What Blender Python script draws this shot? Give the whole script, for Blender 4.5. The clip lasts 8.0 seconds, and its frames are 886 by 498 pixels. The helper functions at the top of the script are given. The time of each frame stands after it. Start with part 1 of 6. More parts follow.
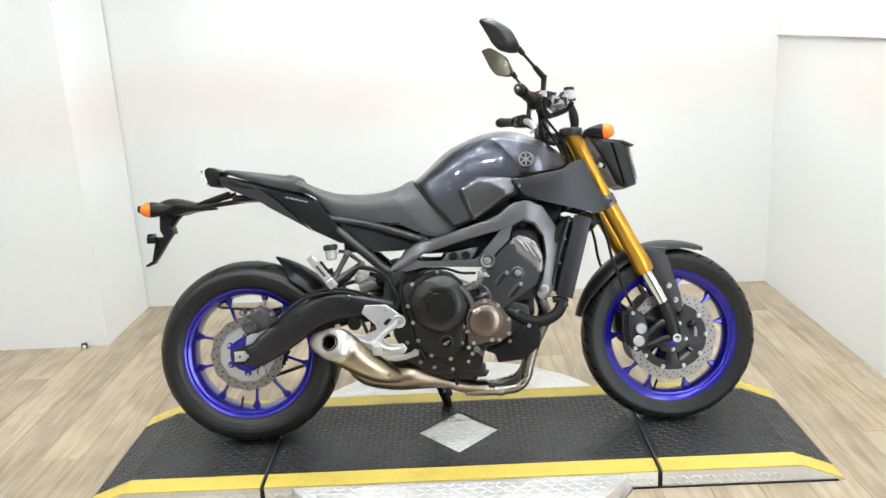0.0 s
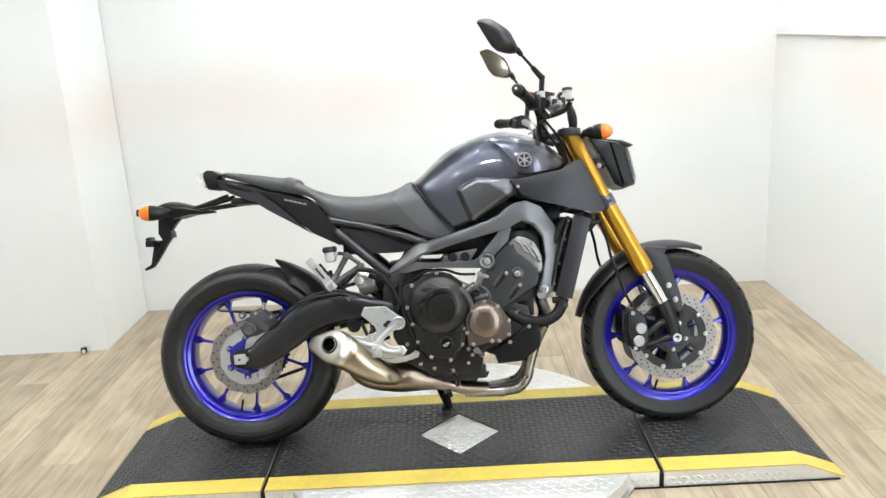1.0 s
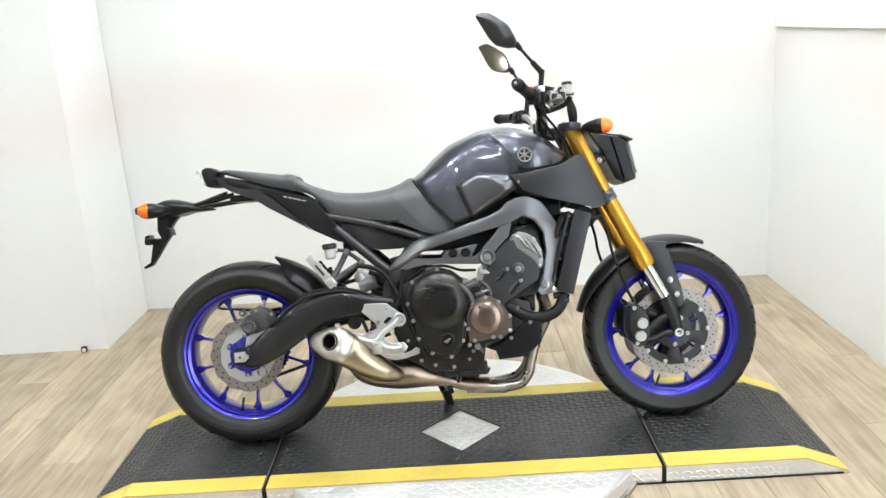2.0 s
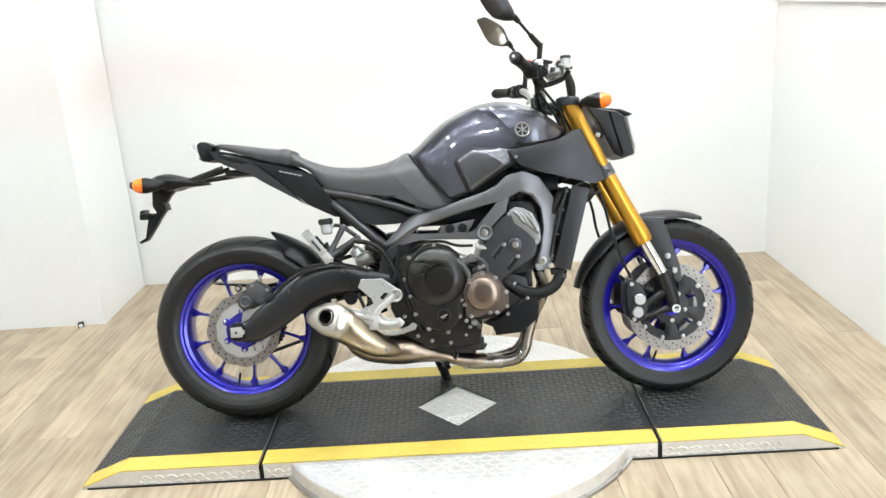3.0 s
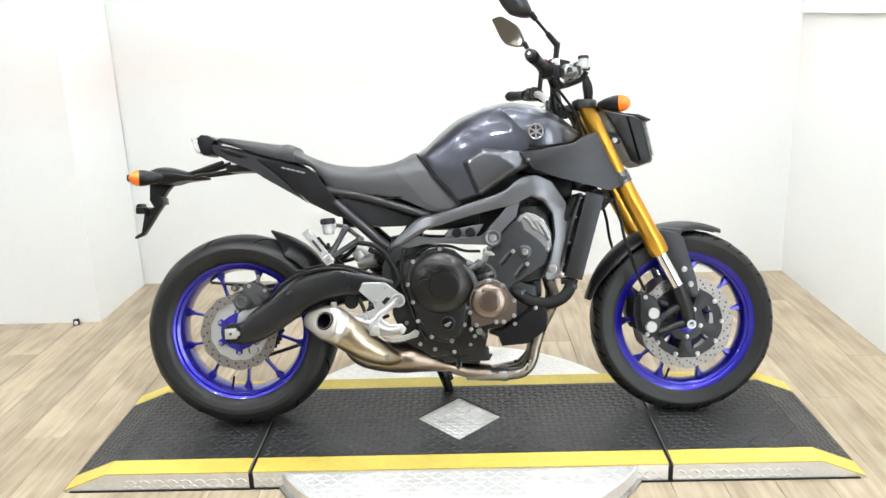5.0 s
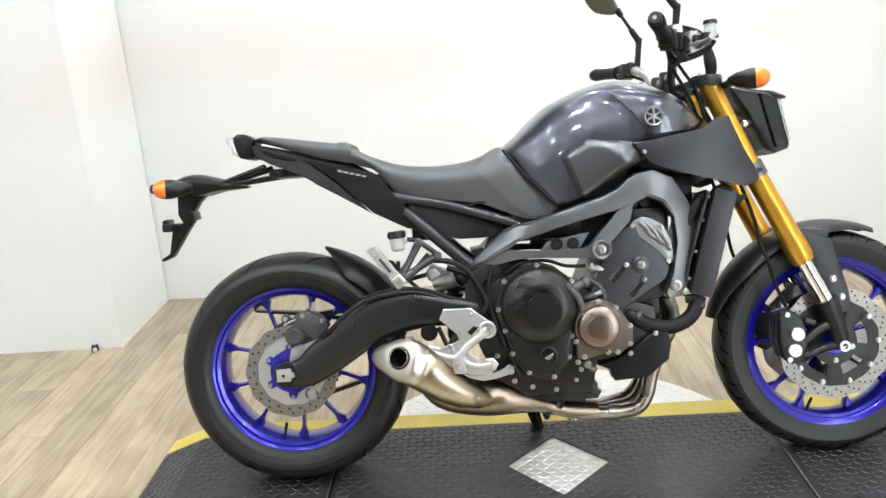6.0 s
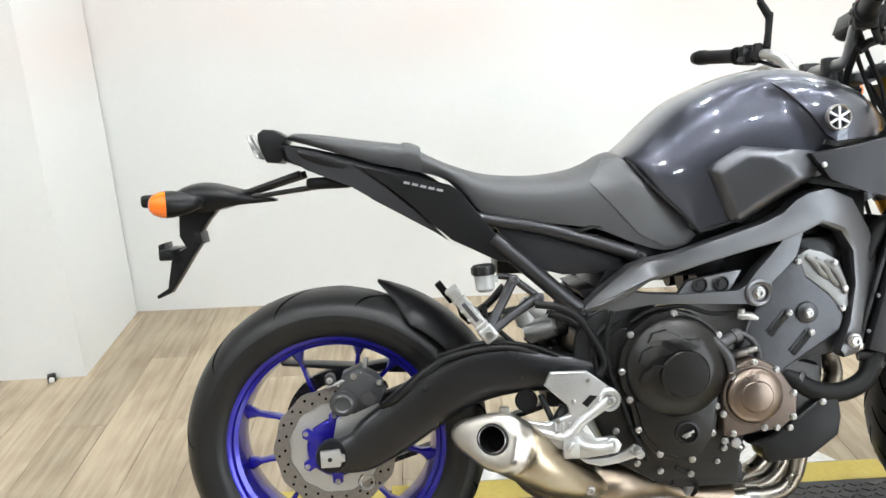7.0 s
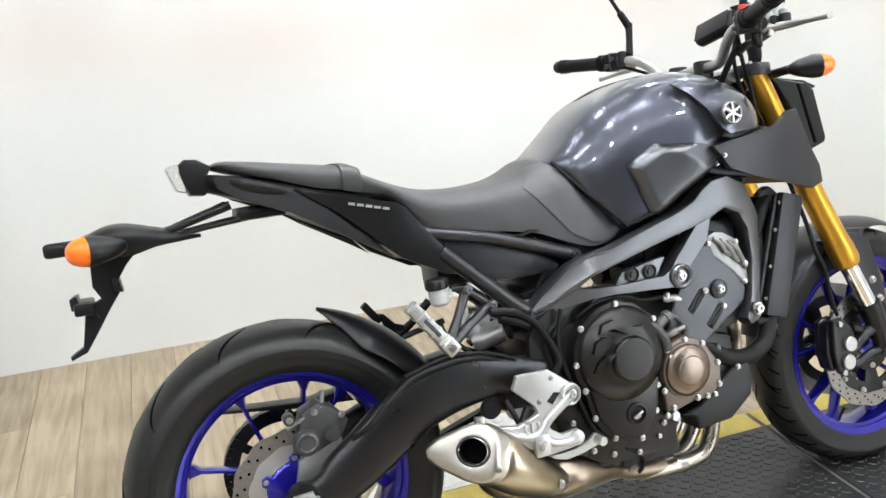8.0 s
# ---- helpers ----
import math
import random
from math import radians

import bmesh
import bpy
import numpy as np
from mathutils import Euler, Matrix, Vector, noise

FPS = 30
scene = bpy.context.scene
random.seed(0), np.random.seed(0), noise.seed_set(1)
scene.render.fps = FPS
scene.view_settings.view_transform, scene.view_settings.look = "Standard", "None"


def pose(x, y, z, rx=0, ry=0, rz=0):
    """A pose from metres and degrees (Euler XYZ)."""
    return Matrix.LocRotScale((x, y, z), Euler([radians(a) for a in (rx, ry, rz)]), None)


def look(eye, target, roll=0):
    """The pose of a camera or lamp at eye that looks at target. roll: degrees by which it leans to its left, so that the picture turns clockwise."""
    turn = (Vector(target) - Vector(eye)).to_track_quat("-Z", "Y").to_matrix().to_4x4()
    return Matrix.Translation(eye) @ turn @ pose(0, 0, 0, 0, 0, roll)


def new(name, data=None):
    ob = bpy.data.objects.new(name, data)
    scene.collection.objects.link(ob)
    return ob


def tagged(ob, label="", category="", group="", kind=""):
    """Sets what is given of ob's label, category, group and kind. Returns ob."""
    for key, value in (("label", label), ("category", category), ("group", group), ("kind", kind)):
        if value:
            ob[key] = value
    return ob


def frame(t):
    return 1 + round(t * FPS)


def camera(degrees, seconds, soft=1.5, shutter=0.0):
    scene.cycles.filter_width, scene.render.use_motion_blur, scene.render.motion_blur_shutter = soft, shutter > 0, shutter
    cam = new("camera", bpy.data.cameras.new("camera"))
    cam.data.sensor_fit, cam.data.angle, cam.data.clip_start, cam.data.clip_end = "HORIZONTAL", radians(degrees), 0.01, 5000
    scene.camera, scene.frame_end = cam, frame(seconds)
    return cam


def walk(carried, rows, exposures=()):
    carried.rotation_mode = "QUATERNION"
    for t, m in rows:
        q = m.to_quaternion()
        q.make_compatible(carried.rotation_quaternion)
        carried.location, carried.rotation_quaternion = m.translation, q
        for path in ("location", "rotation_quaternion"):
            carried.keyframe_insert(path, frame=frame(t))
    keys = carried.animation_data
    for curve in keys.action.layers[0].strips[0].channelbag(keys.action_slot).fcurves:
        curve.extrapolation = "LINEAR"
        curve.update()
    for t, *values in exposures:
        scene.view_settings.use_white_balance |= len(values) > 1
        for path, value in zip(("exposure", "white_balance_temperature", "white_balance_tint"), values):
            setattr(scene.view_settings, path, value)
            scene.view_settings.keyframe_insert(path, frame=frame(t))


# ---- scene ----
cam = camera(57.0, 8.0)
PATH = [
    (0, (0.737, -2.602, 1.429), (0.702, -0.674, 0.897), -3.0),
    (0.5, (0.734, -2.602, 1.427), (0.697, -0.673, 0.901), -3.2),
    (1, (0.737, -2.6, 1.424), (0.704, -0.67, 0.898), -3.4),
    (2.5, (0.738, -2.583, 1.414), (0.701, -0.662, 0.862), -3.9),
    (3, (0.743, -2.578, 1.409), (0.708, -0.667, 0.822), -3.7),
    (3.5, (0.752, -2.582, 1.409), (0.72, -0.672, 0.818), -3.7),
    (4, (0.754, -2.581, 1.397), (0.696, -0.666, 0.825), -3.0),
    (4.2, (0.772, -2.571, 1.373), (0.735, -0.651, 0.816), -2.3),
    (5.3, (0.715, -2.35, 1.335), (0.65, -0.43, 0.779), -2.1),
    (5.5, (0.671, -2.231, 1.318), (0.604, -0.305, 0.781), -4.2),
    (5.7, (0.592, -2.15, 1.321), (0.564, -0.22, 0.797), -5.8),
    (5.8, (0.568, -2.115, 1.317), (0.506, -0.191, 0.773), -5.0),
    (6, (0.525, -2.014, 1.31), (0.44, -0.104, 0.721), -4.1),
    (6.2, (0.466, -1.896, 1.282), (0.381, 0.015, 0.697), -4.1),
    (6.5, (0.381, -1.678, 1.312), (0.237, 0.219, 0.695), -4.3),
    (6.6, (0.359, -1.634, 1.315), (0.214, 0.262, 0.695), -3.8),
    (6.8, (0.294, -1.56, 1.308), (0.19, 0.324, 0.645), -2.2),
    (7, (0.213, -1.465, 1.286), (0.253, 0.425, 0.633), -2.5),
    (7.1, (0.173, -1.41, 1.292), (0.317, 0.477, 0.644), -3.5),
    (7.2, (0.135, -1.354, 1.302), (0.373, 0.545, 0.719), -3.8),
    (7.3, (0.086, -1.313, 1.311), (0.409, 0.587, 0.777), -4.3),
    (7.4, (0.052, -1.297, 1.298), (0.417, 0.604, 0.797), -4.6),
    (7.5, (0.0, -1.28, 1.295), (0.407, 0.61, 0.783), -2.7),
    (7.7, (-0.044, -1.306, 1.272), (0.397, 0.575, 0.758), -2.8),
    (7.9, (-0.089, -1.355, 1.279), (0.473, 0.484, 0.73), -4.4),
    (8, (-0.15, -1.379, 1.291), (0.483, 0.41, 0.656), -2.8),
]
LIGHTNESS = ((0, 0.09), (1.2, 0.11), (2.5, 0.20), (3.5, 0.29), (4.2, 0.29), (5.5, 0.26), (6.2, 0.15), (7.0, 0.1), (8, 0.08))
walk(cam, [(t, look(eye, target, roll)) for t, eye, target, roll in PATH], LIGHTNESS)

from mathutils.bvhtree import BVHTree

# ---- light ----
world = bpy.data.worlds.new("world")
scene.world = world
world.use_nodes = True
world.node_tree.nodes["Background"].inputs[0].default_value = (0.86, 0.94, 1.0, 1)
world.node_tree.nodes["Background"].inputs[1].default_value = 8.0
LAMP = 1075.0         # emission of the ceiling lamps
scene.view_settings.exposure = 0.0

PZ = 0.060           # top of the platform over the floor

# ---- materials ----


def material(name, colour, rough=0.5, metal=0.0, coat=0.0, grain=0.0, scale=40.0, bump=0.0, bscale=200.0, rvar=0.0,
             dark=0.0, dscale=3.0, emit=0.0, trans=0.0, per_piece=0.0, spec=0.5):
    """A Principled surface: fine grain, broad stains, fine relief, uneven gloss, a shift of tone from piece to piece."""
    m = bpy.data.materials.new(name)
    m.use_nodes = True
    n, l = m.node_tree.nodes, m.node_tree.links
    b = n["Principled BSDF"]
    b.inputs["Roughness"].default_value, b.inputs["Metallic"].default_value = rough, metal
    b.inputs["Coat Weight"].default_value, b.inputs["Coat Roughness"].default_value = coat, 0.04
    b.inputs["Transmission Weight"].default_value = trans
    b.inputs["Specular IOR Level"].default_value = spec
    b.inputs["Base Color"].default_value = (*colour, 1)
    tex = n.new("ShaderNodeTexCoord")

    def noisy(sc, detail=4.0):
        t = n.new("ShaderNodeTexNoise")
        t.inputs["Scale"].default_value, t.inputs["Detail"].default_value = sc, detail
        l.new(tex.outputs["Object"], t.inputs["Vector"])
        return t.outputs["Fac"]

    def ranged(src, a, z):
        r = n.new("ShaderNodeMapRange")
        r.inputs[1].default_value, r.inputs[2].default_value = 0.25, 0.75
        r.inputs[3].default_value, r.inputs[4].default_value = a, z
        l.new(src, r.inputs[0])
        return r.outputs[0]

    def times(a, z):
        k = n.new("ShaderNodeMath")
        k.operation = "MULTIPLY"
        l.new(a, k.inputs[0]), l.new(z, k.inputs[1])
        return k.outputs[0]

    tone = None
    for amount, src in ((grain, lambda: noisy(scale)), (dark, lambda: noisy(dscale, 6.0))):
        if amount:
            r = ranged(src(), 1 - amount, 1 + amount)
            tone = r if tone is None else times(tone, r)
    if per_piece:
        info = n.new("ShaderNodeObjectInfo")
        r = n.new("ShaderNodeMapRange")
        r.inputs[3].default_value, r.inputs[4].default_value = 1 - per_piece, 1 + per_piece
        l.new(info.outputs["Random"], r.inputs[0])
        tone = r.outputs[0] if tone is None else times(tone, r.outputs[0])
    if tone is not None:
        mix = n.new("ShaderNodeVectorMath")
        mix.operation = "SCALE"
        mix.inputs[0].default_value = colour
        l.new(tone, mix.inputs["Scale"])
        l.new(mix.outputs[0], b.inputs["Base Color"])
    if rvar:
        l.new(ranged(noisy(dscale * 3 + 4), max(0.02, rough - rvar), min(1, rough + rvar)), b.inputs["Roughness"])
    if bump:
        bp = n.new("ShaderNodeBump")
        bp.inputs["Strength"].default_value, bp.inputs["Distance"].default_value = bump, 0.002
        l.new(noisy(bscale, 3.0), bp.inputs["Height"])
        l.new(bp.outputs[0], b.inputs["Normal"])
    if emit:
        b.inputs["Emission Color"].default_value = (*colour, 1)
        b.inputs["Emission Strength"].default_value = emit
    return m


TANK = material("tank_paint", (0.064, 0.067, 0.084), 0.34, 0.9, coat=1.0, grain=0.08, scale=1100, dark=0.03)
GREYP = material("grey_plastic", (0.11, 0.112, 0.122), 0.34, 0.9, grain=0.06, scale=500, bump=0.08, bscale=900, rvar=0.06)
PANEL = material("dark_panel", (0.006, 0.006, 0.0065), 0.32, spec=0.27, grain=0.08, scale=500, bump=0.08, bscale=800, rvar=0.06)
FRAME = material("frame_paint", (0.150, 0.152, 0.160), 0.41, 0.95, grain=0.08, scale=600, bump=0.08, bscale=700, rvar=0.05)
BLACK = material("black_plastic", (0.005, 0.005, 0.0055), 0.34, spec=0.25, grain=0.1, scale=300, bump=0.1, bscale=500, rvar=0.08)
TUBE = material("dark_tube_paint", (0.052, 0.052, 0.055), 0.36, 0.8, grain=0.08, scale=500, bump=0.08, bscale=600)
BLACKM = material("black_metal", (0.032, 0.032, 0.033), 0.4, 0.85, grain=0.1, scale=300, bump=0.08, bscale=600, rvar=0.08)
ENGINE = material("engine_paint", (0.030, 0.029, 0.028), 0.32, 0.8, spec=0.5, grain=0.08, scale=300, bump=0.08, bscale=600, rvar=0.04)
ENGINE2 = material("engine_grey", (0.072, 0.073, 0.078), 0.38, 0.95, grain=0.08, scale=250, bump=0.12, bscale=500, rvar=0.04)
RUBBER = material("tyre_rubber", (0.009, 0.009, 0.009), 0.42, spec=0.34, grain=0.12, scale=150, bump=0.15, bscale=350, rvar=0.08, dark=0.15, dscale=8)
HOSE = material("hose_rubber", (0.006, 0.006, 0.006), 0.5, spec=0.2, grain=0.1, scale=200, rvar=0.06)
VINYL = material("seat_vinyl", (0.042, 0.042, 0.044), 0.44, grain=0.08, scale=400, bump=0.3, bscale=700, rvar=0.05)
VINYL2 = material("seat_vinyl_side", (0.062, 0.062, 0.065), 0.42, grain=0.08, scale=400, bump=0.25, bscale=800, rvar=0.05)
BLUE = material("blue_rim_paint", (0.013, 0.009, 0.29), 0.25, 0.5, coat=0.6, grain=0.05, scale=300)
GOLD = material("gold_anodised", (0.60, 0.325, 0.045), 0.36, 0.9, grain=0.05, scale=300, rvar=0.05)
STEEL = material("steel", (0.44, 0.43, 0.42), 0.32, 1.0, grain=0.08, scale=200, rvar=0.08)
DISC = material("brake_disc_steel", (0.25, 0.232, 0.218), 0.43, 0.9, grain=0.14, scale=120, rvar=0.06)
SHROUD = material("matt_shroud", (0.034, 0.034, 0.037), 0.38, 0.6, spec=0.4, grain=0.06, scale=500, bump=0.08, bscale=900, rvar=0.05)
ALU = material("cast_aluminium", (0.50, 0.50, 0.49), 0.36, 0.8, grain=0.06, scale=300, bump=0.1, bscale=400, rvar=0.08)
BARM = material("bar_aluminium", (0.38, 0.375, 0.36), 0.34, 0.85, grain=0.06, scale=300, rvar=0.06)
ARM = material("satin_black_arm", (0.045, 0.045, 0.047), 0.31, 0.9, grain=0.08, scale=300, bump=0.08, bscale=600, rvar=0.06)
CHROME = material("chrome", (0.8, 0.8, 0.8), 0.12, 1.0)
EXHAUST = material("exhaust_steel", (0.34, 0.285, 0.205), 0.31, 1.0, grain=0.06, scale=60, rvar=0.05, dark=0.10, dscale=5)
PIPE = material("header_pipe", (0.36, 0.325, 0.285), 0.32, 1.0, grain=0.15, scale=50, rvar=0.1, dark=0.25, dscale=10)
TINT = material("heat_tinted_steel", (0.27, 0.215, 0.165), 0.34, 1.0, grain=0.08, scale=60, rvar=0.05, dark=0.16, dscale=6)
BRONZE2 = material("bronze_base", (0.125, 0.098, 0.082), 0.38, 0.8, grain=0.06, scale=300, bump=0.08, bscale=500, rvar=0.05)
BRONZE = material("bronze_cover", (0.205, 0.16, 0.13), 0.3, 0.95, grain=0.05, scale=300, rvar=0.04)
ORANGE = material("orange_lens", (0.85, 0.16, 0.005), 0.25, coat=0.5, grain=0.04, scale=100)
CLEAR = material("clear_lens", (0.9, 0.9, 0.9), 0.08, trans=0.9)
SMOKE = material("smoked_plastic", (0.33, 0.335, 0.33), 0.3, coat=0.2, grain=0.06)
RED = material("red_switch", (0.6, 0.02, 0.02), 0.4, grain=0.05)
GREY_MARK = material("grey_mark", (0.27, 0.27, 0.275), 0.4, grain=0.05)
MIRROR = material("mirror_glass", (0.88, 0.82, 0.66), 0.03, 1.0)
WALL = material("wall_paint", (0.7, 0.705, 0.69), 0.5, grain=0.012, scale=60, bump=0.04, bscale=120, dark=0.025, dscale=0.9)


def reflected_band(m, low, high, colour):
    """Faint warm reflected light painted in as a band, broken up by broad noise."""
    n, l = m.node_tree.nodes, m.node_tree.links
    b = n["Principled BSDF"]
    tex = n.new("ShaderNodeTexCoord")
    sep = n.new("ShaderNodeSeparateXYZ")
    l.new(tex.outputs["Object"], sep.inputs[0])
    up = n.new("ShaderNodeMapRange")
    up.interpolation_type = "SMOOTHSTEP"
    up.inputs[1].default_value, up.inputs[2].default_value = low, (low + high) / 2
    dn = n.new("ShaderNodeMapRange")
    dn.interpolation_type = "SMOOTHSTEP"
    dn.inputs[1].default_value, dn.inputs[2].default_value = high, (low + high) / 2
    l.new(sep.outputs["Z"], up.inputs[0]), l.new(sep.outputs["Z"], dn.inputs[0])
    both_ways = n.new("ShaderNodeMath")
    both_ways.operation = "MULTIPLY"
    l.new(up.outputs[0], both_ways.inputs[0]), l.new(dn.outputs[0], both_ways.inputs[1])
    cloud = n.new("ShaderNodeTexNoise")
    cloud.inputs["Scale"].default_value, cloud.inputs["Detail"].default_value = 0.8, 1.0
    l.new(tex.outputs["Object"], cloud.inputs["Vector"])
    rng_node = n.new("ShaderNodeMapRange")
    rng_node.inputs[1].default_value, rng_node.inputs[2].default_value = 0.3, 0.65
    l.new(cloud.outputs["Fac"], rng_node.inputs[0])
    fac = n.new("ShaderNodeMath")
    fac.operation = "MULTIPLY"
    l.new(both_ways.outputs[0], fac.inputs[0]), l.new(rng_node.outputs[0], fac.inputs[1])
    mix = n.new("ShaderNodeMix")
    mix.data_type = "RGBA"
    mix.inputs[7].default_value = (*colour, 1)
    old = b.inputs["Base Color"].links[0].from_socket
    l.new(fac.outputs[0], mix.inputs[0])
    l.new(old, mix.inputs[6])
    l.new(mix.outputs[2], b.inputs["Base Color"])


# the warm reflected tint, put into the colour of the walls
reflected_band(WALL, 0.8, 1.42, (0.665, 0.575, 0.535))
CAMCAP = material("bare_casting", (0.27, 0.27, 0.27), 0.42, 0.8, grain=0.08, scale=250, bump=0.1, bscale=500)
# grey for the unseen front wall, set by what the bike should reflect
GREYW = material("reflection_grey", (0.21, 0.208, 0.2), 0.6, grain=0.03, scale=40, dark=0.06)
# dark colour for an unseen wall, to darken what the bike reflects
DIM = material("dark_reflection_paint", (0.055, 0.053, 0.050), 0.6, grain=0.03, scale=40, dark=0.06)
SATIN = material("satin_steel", (0.46, 0.435, 0.39), 0.36, 1.0, grain=0.05, scale=120, rvar=0.06)
CAST = material("dark_cast", (0.06, 0.06, 0.062), 0.4, 0.4, grain=0.1, scale=250, bump=0.12, bscale=400)
# dark grey on the unseen ceiling, to cut fill and darken the tank's reflections
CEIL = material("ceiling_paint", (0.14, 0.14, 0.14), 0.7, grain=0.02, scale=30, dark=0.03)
YELLOW = material("yellow_rubber", (0.52, 0.40, 0.075), 0.5, grain=0.08, scale=90, bump=0.15, bscale=200, dark=0.12, dscale=7, rvar=0.1)
MAT = material("black_rubber_mat", (0.022, 0.022, 0.0222), 0.36, spec=0.5, grain=0.1, scale=90, bump=0.2, bscale=250, dark=0.25, dscale=5, rvar=0.08)
TREAD = material("tread_plate", (0.66, 0.65, 0.63), 0.44, 0.65, grain=0.08, scale=70, bump=0.1, bscale=200, dark=0.12, dscale=5, rvar=0.1)
GAP = material("dark_gap", (0.002, 0.002, 0.002), 0.9, spec=0.05, grain=0.1)
LIGHT = material("lamp_diffuser", (0.93, 0.975, 1.0), 0.5, emit=LAMP)
WHITEP = material("white_plastic", (0.75, 0.75, 0.74), 0.4, grain=0.03)


def wood(name):
    """Washed oak boards: streaks along the board, knots and a tone of its own for each board."""
    m = bpy.data.materials.new(name)
    m.use_nodes = True
    n, l = m.node_tree.nodes, m.node_tree.links
    b = n["Principled BSDF"]
    tex = n.new("ShaderNodeTexCoord")
    info = n.new("ShaderNodeObjectInfo")
    shift = n.new("ShaderNodeVectorMath")
    shift.operation = "MULTIPLY_ADD"
    l.new(info.outputs["Random"], shift.inputs[0])
    shift.inputs[1].default_value = (31.0, 57.0, 11.0)
    l.new(tex.outputs["Object"], shift.inputs[2])
    stretch = n.new("ShaderNodeMapping")
    stretch.inputs["Scale"].default_value = (30.0, 2.2, 1.0)
    l.new(shift.outputs[0], stretch.inputs[0])
    fine = n.new("ShaderNodeTexNoise")
    fine.inputs["Scale"].default_value, fine.inputs["Detail"].default_value = 1.6, 8.0
    fine.inputs["Distortion"].default_value = 0.6
    l.new(stretch.outputs[0], fine.inputs["Vector"])
    broad = n.new("ShaderNodeTexNoise")
    broad.inputs["Scale"].default_value, broad.inputs["Detail"].default_value = 4.0, 4.0
    l.new(shift.outputs[0], broad.inputs["Vector"])
    ramp = n.new("ShaderNodeValToRGB")
    ramp.color_ramp.elements[0].position, ramp.color_ramp.elements[0].color = 0.33, (0.210, 0.156, 0.100, 1)
    ramp.color_ramp.elements[1].position, ramp.color_ramp.elements[1].color = 0.62, (0.385, 0.312, 0.218, 1)
    mid = n.new("ShaderNodeMath")
    mid.operation = "MULTIPLY_ADD"
    l.new(fine.outputs["Fac"], mid.inputs[0])
    mid.inputs[1].default_value = 0.6
    half = n.new("ShaderNodeMath")
    half.operation = "MULTIPLY"
    l.new(broad.outputs["Fac"], half.inputs[0])
    half.inputs[1].default_value = 0.45
    l.new(half.outputs[0], mid.inputs[2])
    l.new(mid.outputs[0], ramp.inputs[0])
    tone = n.new("ShaderNodeMapRange")
    tone.inputs[3].default_value, tone.inputs[4].default_value = 0.88, 1.10
    l.new(info.outputs["Random"], tone.inputs[0])
    mul = n.new("ShaderNodeVectorMath")
    mul.operation = "SCALE"
    l.new(ramp.outputs[0], mul.inputs[0]), l.new(tone.outputs[0], mul.inputs["Scale"])
    l.new(mul.outputs[0], b.inputs["Base Color"])
    rough = n.new("ShaderNodeMapRange")
    rough.inputs[3].default_value, rough.inputs[4].default_value = 0.5, 0.36
    l.new(fine.outputs["Fac"], rough.inputs[0]), l.new(rough.outputs[0], b.inputs["Roughness"])
    bp = n.new("ShaderNodeBump")
    bp.inputs["Strength"].default_value, bp.inputs["Distance"].default_value = 0.25, 0.001
    l.new(fine.outputs["Fac"], bp.inputs["Height"]), l.new(bp.outputs[0], b.inputs["Normal"])
    return m


WOOD = wood("washed_oak")

# ---- mesh tools ----


def link(name, bm, mat, parent=None, label="", sharp=38):
    """Link a bmesh as one object; parent None: a top-level thing."""
    me = bpy.data.meshes.new(name)
    bmesh.ops.recalc_face_normals(bm, faces=bm.faces)
    bm.to_mesh(me)
    bm.free()
    me.materials.append(mat)
    if sharp:
        for p in me.polygons:
            p.use_smooth = True
        me.set_sharp_from_angle(angle=radians(sharp))
    ob = new(name, me)
    ob.parent = parent
    if label:
        tagged(ob, label)
    return ob


def part(name, bm, mat, parent, label="", sharp=38):
    """A part of a thing; a pair of meshes makes two parts."""
    if isinstance(bm, tuple):
        return [link(name, b, mat, parent, label, sharp) for b in bm][0]
    return link(name, bm, mat, parent, label, sharp)


def again(name, ob, parent, m):
    """Another part on the same mesh, at the pose m."""
    o = new(name, ob.data)
    o.parent, o.matrix_basis = parent, m
    return o


def join(*bms):
    """One bmesh out of several."""
    out = bmesh.new()
    for b in [q for p in bms for q in (p if isinstance(p, tuple) else (p,))]:
        me = bpy.data.meshes.new("tmp")
        b.to_mesh(me)
        b.free()
        out.from_mesh(me)
        bpy.data.meshes.remove(me)
    return out


def moved(bm, m):
    bmesh.ops.transform(bm, matrix=m, verts=bm.verts)
    return bm


def mirrored(bm):
    """The same on the other side of the bike (y turned round)."""
    return moved(bm, Matrix.Diagonal((1, -1, 1, 1)))


def both(bm):
    """A mesh and its twin on the other side."""
    return bm, mirrored(bm.copy())


def box(x0, x1, y0, y1, z0, z1, bevel=0.0, seg=2):
    bm = bmesh.new()
    bmesh.ops.create_cube(bm, size=1, matrix=pose((x0 + x1) / 2, (y0 + y1) / 2, (z0 + z1) / 2) @ Matrix.Diagonal((x1 - x0, y1 - y0, z1 - z0, 1)))
    if bevel:
        bmesh.ops.bevel(bm, geom=bm.edges[:], offset=bevel, segments=seg, affect="EDGES", profile=0.6)
    return bm


